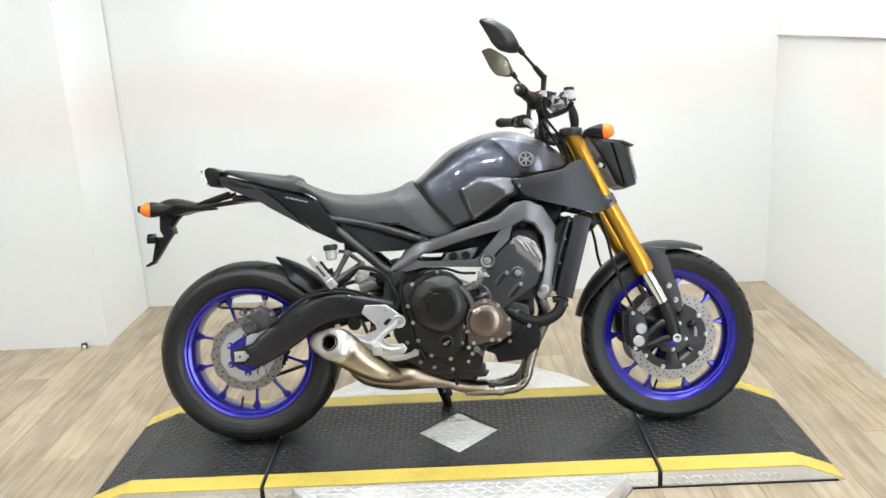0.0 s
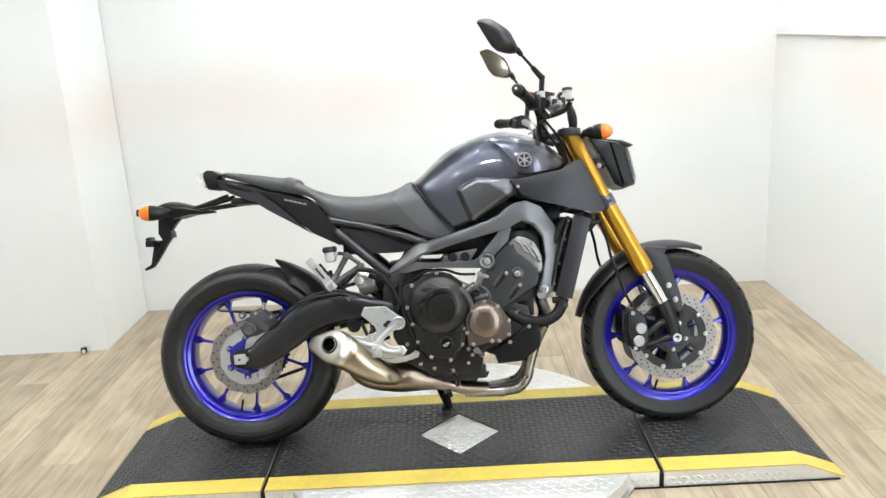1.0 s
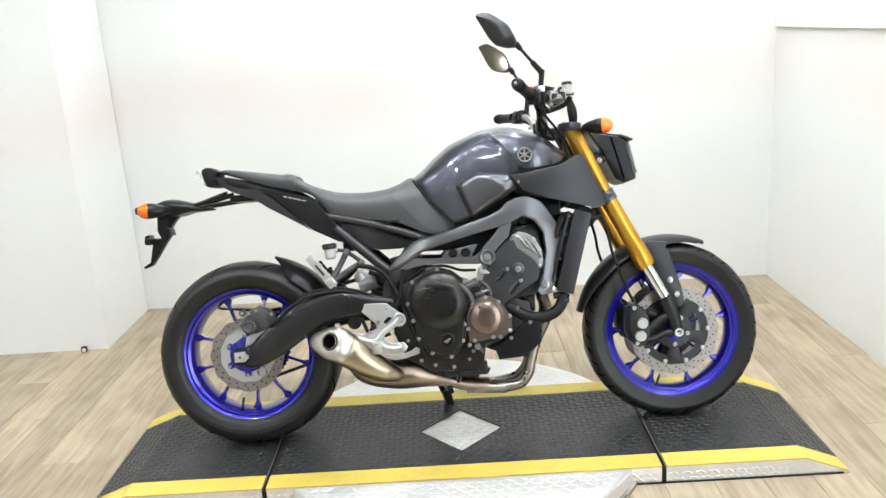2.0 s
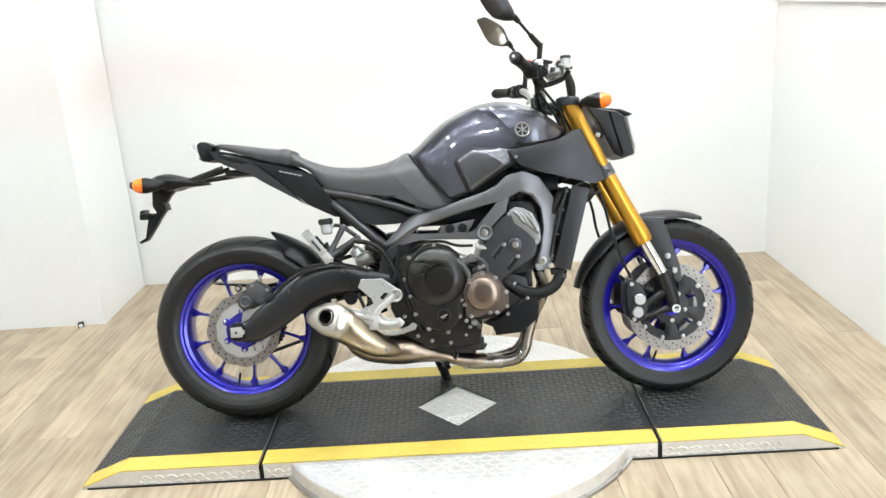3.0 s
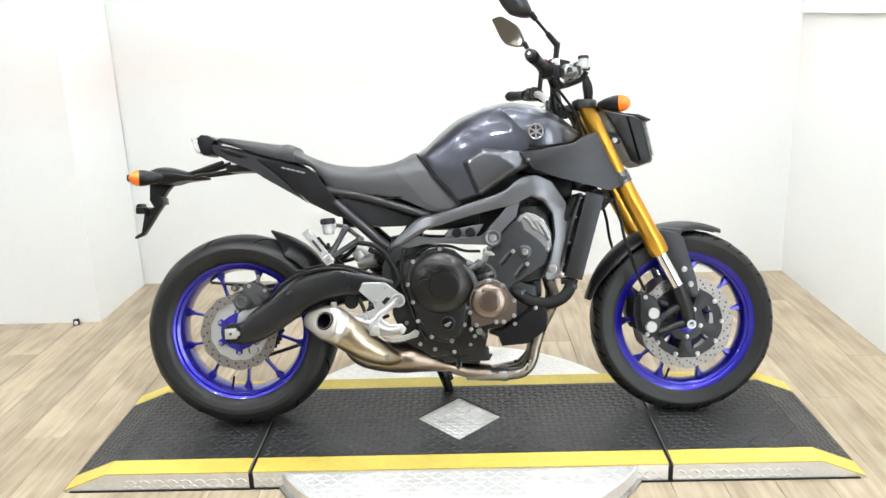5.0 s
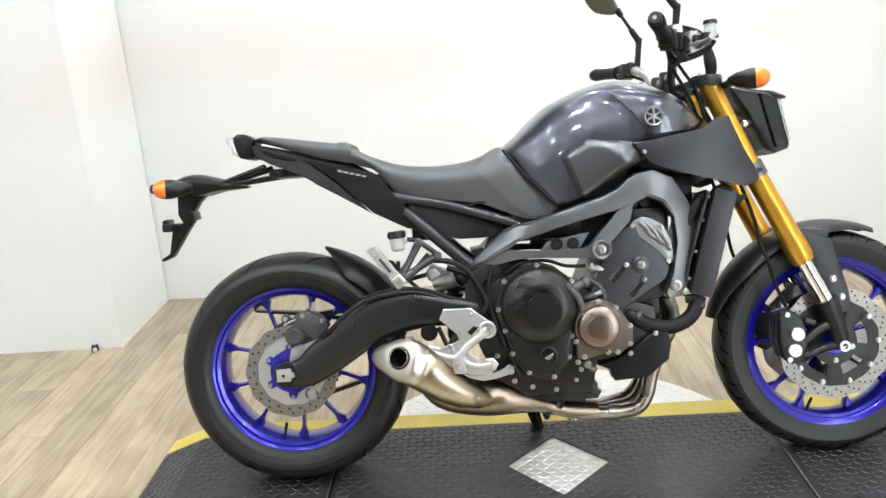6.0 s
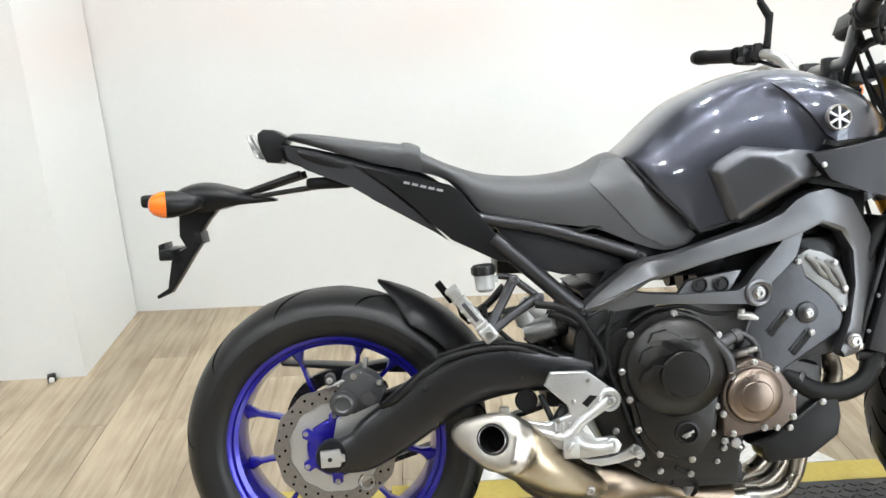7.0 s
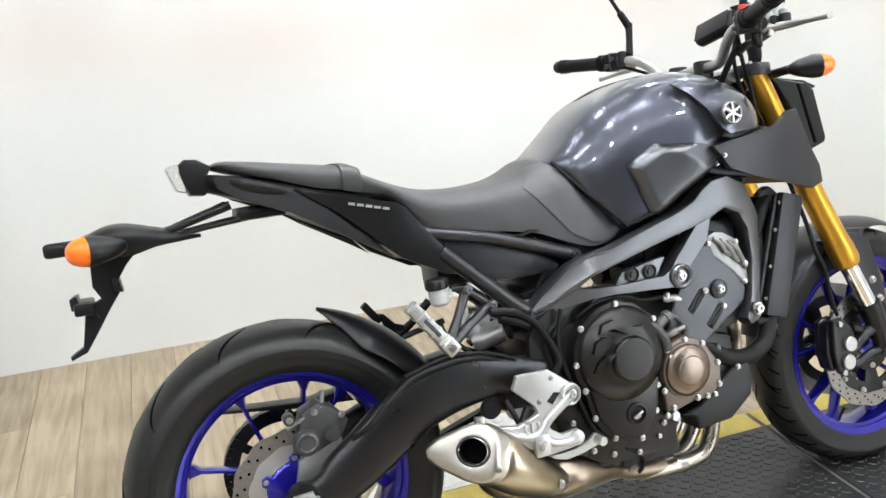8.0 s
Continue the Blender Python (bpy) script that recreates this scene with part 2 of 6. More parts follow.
def prism(outline, y0, y1, bevel=0.006, seg=2, lateral=None):
    """A plate with an outline of (x, z), from y0 to y1; lateral(x, z) adds to y."""
    bm = bmesh.new()
    a = [bm.verts.new((x, y0, z)) for x, z in outline]
    f = bm.faces.new(a)
    g = bmesh.ops.extrude_face_region(bm, geom=[f])
    bmesh.ops.translate(bm, vec=(0, y1 - y0, 0), verts=[v for v in g["geom"] if isinstance(v, bmesh.types.BMVert)])
    if lateral:
        for v in bm.verts:
            v.co.y += lateral(v.co.x, v.co.z)
    bmesh.ops.recalc_face_normals(bm, faces=bm.faces)
    if bevel:
        rim = [e for e in bm.edges if abs(e.verts[0].co.y - e.verts[1].co.y) < abs(y1 - y0) * 0.6 and len([q for q in e.link_faces if len(q.verts) > 4]) >= 1]
        bmesh.ops.bevel(bm, geom=rim or bm.edges[:], offset=bevel, segments=seg, affect="EDGES", profile=0.6, clamp_overlap=True)
    big = [q for q in bm.faces if len(q.verts) > 4]
    bmesh.ops.triangulate(bm, faces=big)
    return bm


def spline(rows, n):
    """Catmull-Rom through rows of equal length, n steps between two rows."""
    rows = [np.array(r, float) for r in rows]
    ext = [2 * rows[0] - rows[1], *rows, 2 * rows[-1] - rows[-2]]
    out = []
    for i in range(1, len(ext) - 2):
        a, b, c, d = ext[i - 1:i + 3]
        for k in range(n):
            u = k / n
            out.append(0.5 * (2 * b + (c - a) * u + (2 * a - 5 * b + 4 * c - d) * u * u + (3 * b - a - 3 * c + d) * u ** 3))
    out.append(rows[-1])
    return out


def loft(rings, caps=True):
    """A skin over closed rings of equally many points."""
    bm = bmesh.new()
    vs = [[bm.verts.new(p) for p in r] for r in rings]
    k = len(vs[0])
    for a, b in zip(vs, vs[1:]):
        for i in range(k):
            bm.faces.new((a[i], a[(i + 1) % k], b[(i + 1) % k], b[i]))
    if caps:
        bm.faces.new(vs[0][::-1]), bm.faces.new(vs[-1])
    return bm


def tube(pts, r, seg=10, smooth=4, caps=True, flat=1.0):
    """A round tube along points; r one radius or one a point; flat: its width across y."""
    rs = r if isinstance(r, (list, tuple)) else [r] * len(pts)
    rows = [(*p, q) for p, q in zip(pts, rs)]
    rows = spline(rows, smooth) if smooth > 1 and len(rows) > 2 else [np.array(q, float) for q in rows]
    rings, side = [], None
    for i, row in enumerate(rows):
        d = Vector(rows[min(i + 1, len(rows) - 1)][:3] - rows[max(i - 1, 0)][:3]).normalized()
        if side is None:
            side = d.cross(Vector((0, 1, 0)) if abs(d.y) < 0.9 else Vector((1, 0, 0))).normalized()
        side = (side - d * side.dot(d)).normalized()
        up = d.cross(side)
        rings.append([Vector(row[:3]) + float(row[3]) * (math.cos(a) * side + flat * math.sin(a) * up) for a in (2 * math.pi * j / seg for j in range(seg))])
    return loft(rings, caps)


def lathe(profile, seg=48, centre=(0, 0, 0), closed=False):
    """Turn (radius, y) round the y axis."""
    bm = bmesh.new()
    rings = []
    for r, y in profile:
        if r < 1e-6:
            rings.append([bm.verts.new((centre[0], centre[1] + y, centre[2]))] * seg)
        else:
            rings.append([bm.verts.new((centre[0] + r * math.cos(2 * math.pi * i / seg), centre[1] + y, centre[2] + r * math.sin(2 * math.pi * i / seg))) for i in range(seg)])
    pairs = list(zip(rings, rings[1:])) + ([(rings[-1], rings[0])] if closed else [])
    for a, b in pairs:
        for i in range(seg):
            q = []
            for v in (a[i], a[(i + 1) % seg], b[(i + 1) % seg], b[i]):
                if v not in q:
                    q.append(v)
            if len(q) > 2:
                bm.faces.new(q)
    return bm


def rod(p0, p1, r, seg=10, bevel=0.0):
    bm = tube([p0, p1], r, seg, 1)
    if bevel:
        bmesh.ops.bevel(bm, geom=[e for e in bm.edges if any(len(f.verts) > 4 for f in e.link_faces)], offset=bevel, segments=2, affect="EDGES")
    return bm


def half_ring(st, n=9):
    """One cross-section of a body that is alike on both sides: top centre, widest place, lower edge.
    st: xt, zt, xw, zw, w, xb, zb, wb, p."""
    xt, zt, xw, zw, w, xb, zb, wb, p = st
    side = []
    for i in range(n):
        a = 0.5 * math.pi * i / (n - 1)
        s, c = max(0.0, math.sin(a)) ** (2 / p), max(0.0, math.cos(a)) ** (2 / p)
        side.append((xw + (xt - xw) * c, w * s, zw + (zt - zw) * c))
    m = 4
    for i in range(1, m + 1):
        u = i / m
        side.append((xw + (xb - xw) * u, w + (wb - w) * u * u, zw + (zb - zw) * u))
    return [Vector((x, -y, z)) for x, y, z in side] + [Vector((x, y, z)) for x, y, z in reversed(side[1:])]


def body(stations, n=5, ring=9):
    return loft([half_ring(tuple(r), ring) for r in spline(stations, n)])


def skin_panel(outline, target, off=0.004, thick=0.004, cuts=3, side=-1):
    """A panel that follows the near side of a body: outline in (x, z), laid off metres over it."""
    bm = bmesh.new()
    f = bm.faces.new([bm.verts.new((x, 0, z)) for x, z in outline])
    bmesh.ops.triangulate(bm, faces=[f], quad_method="BEAUTY", ngon_method="BEAUTY")
    for _ in range(cuts):
        bmesh.ops.subdivide_edges(bm, edges=[e for e in bm.edges if e.calc_length() > 0.012], cuts=1, use_grid_fill=False)
        bmesh.ops.triangulate(bm, faces=bm.faces[:])
    last = 0.15
    for v in bm.verts:
        hit = target.ray_cast(Vector((v.co.x, side * 1.0, v.co.z)), Vector((0, -side, 0)))
        if hit[0] is None:
            near = target.find_nearest(Vector((v.co.x, side * last, v.co.z)))
            v.co.y = near[0].y + side * off
        else:
            v.co.y = hit[0].y + side * off
            last = abs(hit[0].y)
    g = bmesh.ops.extrude_face_region(bm, geom=bm.faces[:])
    bmesh.ops.translate(bm, vec=(0, side * thick, 0), verts=[v for v in g["geom"] if isinstance(v, bmesh.types.BMVert)])
    return bm


def bolt_mesh(r=0.007, h=0.006):
    """A flanged hex bolt that looks towards -y."""
    flange = lathe([(0, 0.002), (r * 1.25, 0.002), (r * 1.3, 0), (r * 1.2, -h * 0.3), (r, -h * 0.35), (0, -h * 0.35)], 14)
    head = lathe([(r * 0.95, -h * 0.3), (r * 0.92, -h * 0.9), (r * 0.8, -h), (r * 0.45, -h), (r * 0.4, -h * 0.6), (0, -h * 0.6)], 6)
    return join(flange, head)


# ---- room ----
def wall(name, x0, x1, y0, y1, z0, z1, label, turn=0.0, mat=WALL):
    ob = link(name, box(-(x1 - x0) / 2, (x1 - x0) / 2, -(y1 - y0) / 2, (y1 - y0) / 2, z0, z1), mat, sharp=0)
    ob.matrix_basis = pose((x0 + x1) / 2, (y0 + y1) / 2, 0, 0, 0, turn)
    return tagged(ob, label, "wall", kind="structure")


TOP = 2.9
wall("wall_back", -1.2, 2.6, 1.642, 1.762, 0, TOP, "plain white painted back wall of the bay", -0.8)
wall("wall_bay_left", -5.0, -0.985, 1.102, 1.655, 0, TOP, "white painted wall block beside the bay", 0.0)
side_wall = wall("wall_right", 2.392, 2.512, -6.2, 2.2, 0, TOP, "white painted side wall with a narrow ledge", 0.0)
# unseen opening added further along the side wall to let in daylight
GATE = (-1.0, 0.6, 2.25)
shell = join(box(-0.06, 0.06, GATE[1], 4.2, 0, TOP), box(-0.06, 0.06, GATE[0], GATE[1], GATE[2], TOP))
shell.to_mesh(side_wall.data)
shell.free()
# unseen stretch added dark, so that the front of the bike reflects less light
wall("wall_right_far", 2.392, 2.512, -6.2, -2.0 + GATE[0], 0, TOP, "unseen side wall past the opening, dark for the reflections", 0.0, DIM)
gate = tagged(new("added_opening"), "added unseen opening for daylight, with a white frame", "window", kind="structure")
gate.matrix_basis = side_wall.matrix_basis.copy()
for q in (GATE[0] + 0.03, (GATE[0] + GATE[1]) / 2, GATE[1] - 0.03):
    part("window_frame", box(-0.04, 0.04, q - 0.028, q + 0.028, 0.0, GATE[2] - 0.002, 0.004), WHITEP, gate)
part("window_frame", box(-0.04, 0.04, GATE[0] + 0.06, GATE[1] - 0.06, GATE[2] - 0.06, GATE[2] - 0.004, 0.004), WHITEP, gate)
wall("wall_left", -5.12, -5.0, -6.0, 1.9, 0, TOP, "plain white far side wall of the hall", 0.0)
# unseen front wall, split into grey and white to shape the bike's reflections
wall("wall_front", -0.5, 2.63, -6.12, -6.0, 0, TOP, "unseen wall across the hall, grey for dimmer reflections", 0.0, GREYW)
wall("wall_front_left", -5.12, -0.5, -6.12, -6.0, 0, TOP, "unseen wall across the hall, white for brighter reflections", 0.0)
ceiling = tagged(link("ceiling", box(-5.12, 2.9, -6.12, 2.3, TOP, TOP + 0.1), CEIL, sharp=0), "unseen ceiling, dark grey for darker reflections", "ceiling", kind="structure")
floor = tagged(link("floor", box(-5.12, 2.9, -6.12, 2.3, -0.1, -0.009), GAP, sharp=0), "washed oak plank floor", "floor", kind="structure")

# narrow ledge on the side wall
ledge = link("trim_ledge", join(box(-0.074, -0.0605, -0.02, 3.60, 1.300, 1.385, 0.004), box(-0.078, -0.0605, -0.02, 3.60, 1.293, 1.301, 0.002)), WHITEP)
ledge.matrix_basis = side_wall.matrix_basis.copy()
tagged(ledge, "narrow white ledge board along the side wall", "trim", kind="structure")


def ceiling_light(x, y, r):
    """A round downlight: a white ring and a glowing disc."""
    e = new("ceiling_light")
    e.matrix_basis = pose(x, y, TOP, 90, 0, 0)
    part("lamp_ring", lathe([(r, -0.004), (r + 0.02, -0.012), (r + 0.026, -0.020), (r, -0.022)], 24, closed=True), WHITEP, e)
    part("diffuser", lathe([(0, -0.016), (r - 0.001, -0.016), (r - 0.001, -0.006), (0, -0.006)], 16), LIGHT, e, "glowing white diffuser", sharp=0)
    return tagged(e, "round white ceiling downlight, switched on", "lamp", "ceiling lamps")


# the unseen row at -4.4 is added to brighten the front-left wall
for ly in (0.9, -0.5, -2.0, -4.4):
    for lx in (-3.4, -2.0, -0.8, 0.3, 1.2, 2.0):
        if (ly < -4 and lx > -0.6) or (ly > 0.8 and lx < -0.6):
            continue
        ceiling_light(lx, ly, 0.045)

# ---- platform with turntable ----
PLAT = new("display_platform")
PLAT.matrix_basis = pose(0.712, -0.030, 0)
tagged(PLAT, "low black rubber platform with yellow edges and ramp ends", "platform")
HL, BEND, TIP, HW, YB = 0.6225, 1.061, 1.195, 0.312, 0.078


def ramp_body(s):
    """End section: flat, then a slope down to the floor. s: +1 or -1 along x."""
    bm = bmesh.new()
    prof = [(HL + 0.007, 0.0), (TIP, 0.0), (TIP, 0.004), (BEND, PZ - 0.004), (HL + 0.007, PZ - 0.004)]
    f = bm.faces.new([bm.verts.new((s * x, -HW, z)) for x, z in prof])
    g = bmesh.ops.extrude_face_region(bm, geom=[f])
    bmesh.ops.translate(bm, vec=(0, 2 * HW, 0), verts=[v for v in g["geom"] if isinstance(v, bmesh.types.BMVert)])
    return bm


def on_top(x):
    """Height of the deck over the floor, along the platform."""
    a = abs(x)
    return PZ if a <= BEND else PZ + (0.008 - PZ) * (a - BEND) / (TIP - BEND)


def strip(x0, x1, y0, y1, thick=0.004):
    """A sheet that lies on the deck and bends with it."""
    xs = sorted({x0, x1, *[b for b in (-BEND, BEND) if x0 < b < x1]})
    bm = bmesh.new()
    rows = []
    for x in xs:
        z = on_top(x)
        rows.append([bm.verts.new(p) for p in ((x, y0, z - thick), (x, y1, z - thick), (x, y1, z), (x, y0, z))])
    for a, b in zip(rows, rows[1:]):
        for i in range(4):
            bm.faces.new((a[i], a[(i + 1) % 4], b[(i + 1) % 4], b[i]))
    bm.faces.new(rows[0][::-1]), bm.faces.new(rows[-1])
    return bm


part("middle_section", box(-HL + 0.007, HL - 0.007, -HW, HW, 0, PZ - 0.0045, 0.002), TREAD, PLAT, "bright steel side of the middle section", sharp=30)
for s in (-1, 1):
    part("ramp_section", ramp_body(s), TREAD, PLAT, "bright steel ramp end", sharp=30)
DIA, DIX = 0.149, 0.1405
for a, b in ((-TIP + 0.004, -HL - 0.007), (HL + 0.007, TIP - 0.004)):
    part("mat", strip(a, b, -HW + YB, HW - YB), MAT, PLAT, "black rubber mat with raised tread", sharp=20)
    for s in (-1, 1):
        y0, y1 = sorted((s * (HW + 0.001), s * (HW - YB + 0.001)))
        part("yellow_edge", strip(a, b, y0, y1), YELLOW, PLAT, "yellow rubber edge strip", sharp=20)
for s in (-1, 1):
    y0, y1 = sorted((s * (HW + 0.001), s * (HW - YB + 0.001)))
    part("yellow_edge", strip(-HL + 0.007, HL - 0.007, y0, y1), YELLOW, PLAT, "yellow rubber edge strip", sharp=20)


def middle_mat():
    """The middle mat, with its diamond-shaped window."""
    bm = bmesh.new()
    y, x = HW - YB, HL - 0.007
    o = [(-x, -y), (0, -y), (x, -y), (x, 0), (x, y), (0, y), (-x, y), (-x, 0)]
    d = [(0, -DIA), (DIX, 0), (0, DIA), (-DIX, 0)]
    V = {}
    for z in (PZ - 0.004, PZ):
        for k in o + d:
            V[k, z] = bm.verts.new((*k, z))
    quads = [(o[1], o[2], o[3], d[1], d[0]), (o[3], o[4], o[5], d[2], d[1]), (o[5], o[6], o[7], d[3], d[2]), (o[7], o[0], o[1], d[0], d[3])]
    for z in (PZ - 0.004, PZ):
        for q in quads:
            bm.faces.new([V[k, z] for k in q])
    for loop in (o, d):
        for a, b in zip(loop, loop[1:] + loop[:1]):
            bm.faces.new((V[a, PZ - 0.004], V[b, PZ - 0.004], V[b, PZ], V[a, PZ]))
    return bm


part("mat", middle_mat(), MAT, PLAT, "black rubber mat with a diamond window", sharp=20)


def lugs(places, length, width, height):
    """Many small raised tread bars: (x, y, z, turn)."""
    verts, faces = [], []
    for x, y, z, a, tilt in places:
        c, s = math.cos(a), math.sin(a)
        base = len(verts)
        for u, v, h in ((-1, 0, 0), (0, -1, 0), (1, 0, 0), (0, 1, 0), (-0.62, 0, 1), (0, -0.5, 1), (0.62, 0, 1), (0, 0.5, 1)):
            px, py = u * length / 2, v * width / 2
            dx = c * px - s * py
            verts.append((x + dx, y + s * px + c * py, z + h * height + tilt * dx))
        faces += [(base, base + 1, base + 5, base + 4), (base + 1, base + 2, base + 6, base + 5), (base + 2, base + 3, base + 7, base + 6), (base + 3, base, base + 4, base + 7), (base + 4, base + 5, base + 6, base + 7)]
    me = bpy.data.meshes.new("lugs")
    me.from_pydata(verts, [], faces)
    bm = bmesh.new()
    bm.from_mesh(me)
    bpy.data.meshes.remove(me)
    return bm


def lug_field(x0, x1, y0, y1, step, keep):
    out = []
    for i in range(int((x1 - x0) / step)):
        for j in range(int((y1 - y0) / step)):
            x, y = x0 + (i + 0.5) * step, y0 + (j + 0.5) * step
            if keep(x, y):
                z = on_top(x)
                tilt = 0 if abs(x) < BEND else -math.copysign((PZ - 0.008) / (TIP - BEND), x)
                out.append((x, y, z - 0.0003, radians(35) * (1 if (i + j) % 2 else -1) , tilt))
    return out


tread = part("mat_tread", lugs(lug_field(-TIP + 0.01, TIP - 0.01, -HW + YB + 0.006, HW - YB - 0.006, 0.0215,
             lambda x, y: abs(x) / DIX + abs(y) / DIA > 1.06 and abs(abs(x) - HL) > 0.018), 0.024, 0.0085, 0.0025), MAT, PLAT, "raised rubber tread bars", sharp=0)
tagged(tread, kind="stuff")
window = part("diamond_plate", lugs(lug_field(-DIA, DIA, -DIA, DIA, 0.021, lambda x, y: abs(x) / DIX + abs(y) / DIA < 0.95), 0.026, 0.009, 0.0026), TREAD, PLAT, "bright tread plate in the diamond window", sharp=0)
window.location.z = -0.0045
tagged(window, kind="stuff")

lip = part("side_tread", lugs([(x, y, 0.0, radians(35) * (1 if (i + j) % 2 else -1), 0.0) for i, x in enumerate([-1.0 + 0.021 * k for k in range(96)]) for j, y in enumerate((0.012, 0.031)) if abs(abs(x) - HL) > 0.015], 0.025, 0.009, 0.0014), TREAD, PLAT, "raised tread bars", sharp=0)
lip.matrix_basis = pose(0, -HW, 0, 90, 0, 0)
# black strip in place of the shaded gap under the platform edge
part("foot_strip", box(-TIP + 0.02, TIP - 0.02, -HW - 0.004, -HW + 0.002, 0.0, 0.005), BLACK, PLAT, "thin black strip drawing the dark gap at the foot", sharp=0)
for q in (-HL, HL):
    part("joint_strip", box(q - 0.0075, q + 0.0075, -HW + 0.001, HW - 0.001, 0.0, PZ - 0.012), BLACK, PLAT, sharp=0)
tagged(lip, kind="stuff")

DISK = new("turntable")
DISK.matrix_basis = pose(0.711, -0.028, 0)
tagged(DISK, "round bright tread plate turntable under the platform", "turntable")
RD = 0.613


def disc_half(s):
    """The part of the round plate that shows on one side of the platform."""
    pts, a0 = [], math.asin((HW + 0.004) / RD)
    for i in range(41):
        a = a0 + (math.pi - 2 * a0) * i / 40
        pts.append((RD * math.cos(a), s * RD * math.sin(a)))
    bm = bmesh.new()
    f = bm.faces.new([bm.verts.new((x, y, PZ - 0.004)) for x, y in pts])
    g = bmesh.ops.extrude_face_region(bm, geom=[f])
    bmesh.ops.translate(bm, vec=(0, 0, -PZ + 0.012), verts=[v for v in g["geom"] if isinstance(v, bmesh.types.BMVert)])
    bmesh.ops.bevel(bm, geom=[e for e in bm.edges if all(abs(v.co.z - PZ + 0.004) < 1e-5 for v in e.verts)], offset=0.003, segments=2, affect="EDGES")
    return bm


def skirt_half(s):
    """The thin steel rim at the foot of the plate."""
    a0 = math.asin((HW + 0.004) / (RD + 0.012))
    rings = []
    for i in range(41):
        a = a0 + (math.pi - 2 * a0) * i / 40
        c, q = math.cos(a), s * math.sin(a)
        rings.append([Vector((r * c, r * q, z)) for r, z in ((RD - 0.004, 0.0), (RD + 0.012, 0.0), (RD + 0.012, 0.010), (RD - 0.004, 0.012))])
    return loft(rings)


for s in (-1, 1):
    part("round_plate", disc_half(s), TREAD, DISK, "bright steel tread plate", sharp=30)
    part("foot_rim", skirt_half(s), STEEL, DISK, "thin bright steel foot rim", sharp=30)
plate_lugs = part("plate_tread", lugs(lug_field(-RD, RD, -RD, RD, 0.024, lambda x, y: x * x + y * y < (RD - 0.02) ** 2 and abs(y) > HW + 0.012), 0.028, 0.009, 0.0014), TREAD, DISK, "raised tread bars", sharp=0)
plate_lugs.location.z = -0.004
tagged(plate_lugs, kind="stuff")

# small stop at the foot of the wall block
stop = new("door_stop")
stop.matrix_basis = pose(-1.09, 1.078, 0, 0, 0, 20)
part("stop_body", box(-0.014, 0.014, -0.013, 0.013, 0.001, 0.026, 0.005), BLACK, stop)
part("stop_pad", rod((0, -0.012, 0.014), (0, -0.024, 0.012), 0.009, 12, 0.002), WHITEP, stop, "pale rubber pad")
tagged(stop, "small black door stop with a pale pad on the floor", "door stop")
# ---- motorcycle ----
# Along the bike x runs forward from the rear axle, z up from the deck, y to its left side.


BIKE = new("motorcycle")
BIKE.matrix_basis = pose(0.012, -0.032, 0.0640, -13.7, 0.10, 1.0)

tagged(BIKE, "dark grey motorcycle with blue wheels and gold fork on side stand", "motorcycle")
REAR, FRONT = (0.0, 0.0, 0.3115), (1.44, 0.0, 0.299)

BOLTS = {}


def bolt(x, y, z, r=0.007, parent=None, turn=0, mat=None):
    """A bolt head that looks to the right side (or, turn=180, to the left)."""
    mat = mat or STEEL
    if mat.name not in BOLTS:
        me = BOLTS[mat.name] = bpy.data.meshes.new("bolt")
        b = bolt_mesh()
        b.to_mesh(me)
        b.free()
        me.materials.append(mat)
    o = new("bolt", BOLTS[mat.name])
    o.parent = parent or BIKE
    o.matrix_basis = pose(x, y, z, 0, 0, turn) @ Matrix.Diagonal((r / 0.0082, r / 0.0075, r / 0.0082, 1))
    return o


# wheels


def tyre_bm(R, half, rim_r, rim_half):
    """A tyre with a round tread, side walls and a bead."""
    prof = []
    for i in range(17):
        a = math.pi * i / 16
        prof.append((R - half * 0.62 * (1 - math.sin(a) ** 0.85), -half * math.cos(a)))
    low = [(rim_r + 0.046, half * 1.012), (rim_r + 0.043, half * 0.985), (rim_r + 0.022, half * 0.97), (rim_r + 0.006, half * 0.86), (rim_r - 0.001, rim_half)]
    prof = [(r, -y) for r, y in reversed(low)] + prof + low
    return lathe(prof, 96)


def grooves(R, half, n, seed):
    """Thin curved tread cuts, dark strips that hug the tyre."""
    bms = []
    for k in range(n):
        for s in (-1, 1):
            a0 = 2 * math.pi * (k + (0.5 if s > 0 else 0)) / n
            rows = []
            for i in range(9):
                u = i / 8
                ya = s * half * (0.10 + 0.78 * u)
                r = R - half * 0.62 * (1 - math.sin(math.acos(max(-1, min(1, ya / half)))) ** 0.85) + 0.0007
                a = a0 + 0.34 * u - 0.10 * u * u
                w = 0.0042 * math.sin(math.pi * min(1, 0.1 + u * 0.9)) + 0.0004
                ring = []
                for du, dr in ((-1, 0.0), (1, 0.0), (1, -0.002), (-1, -0.002)):
                    aa = a + du * w / R
                    ring.append(Vector(((r + dr) * math.cos(aa), ya, (r + dr) * math.sin(aa))))
                rows.append(ring)
            bms.append(loft(rows))
    return join(*bms)


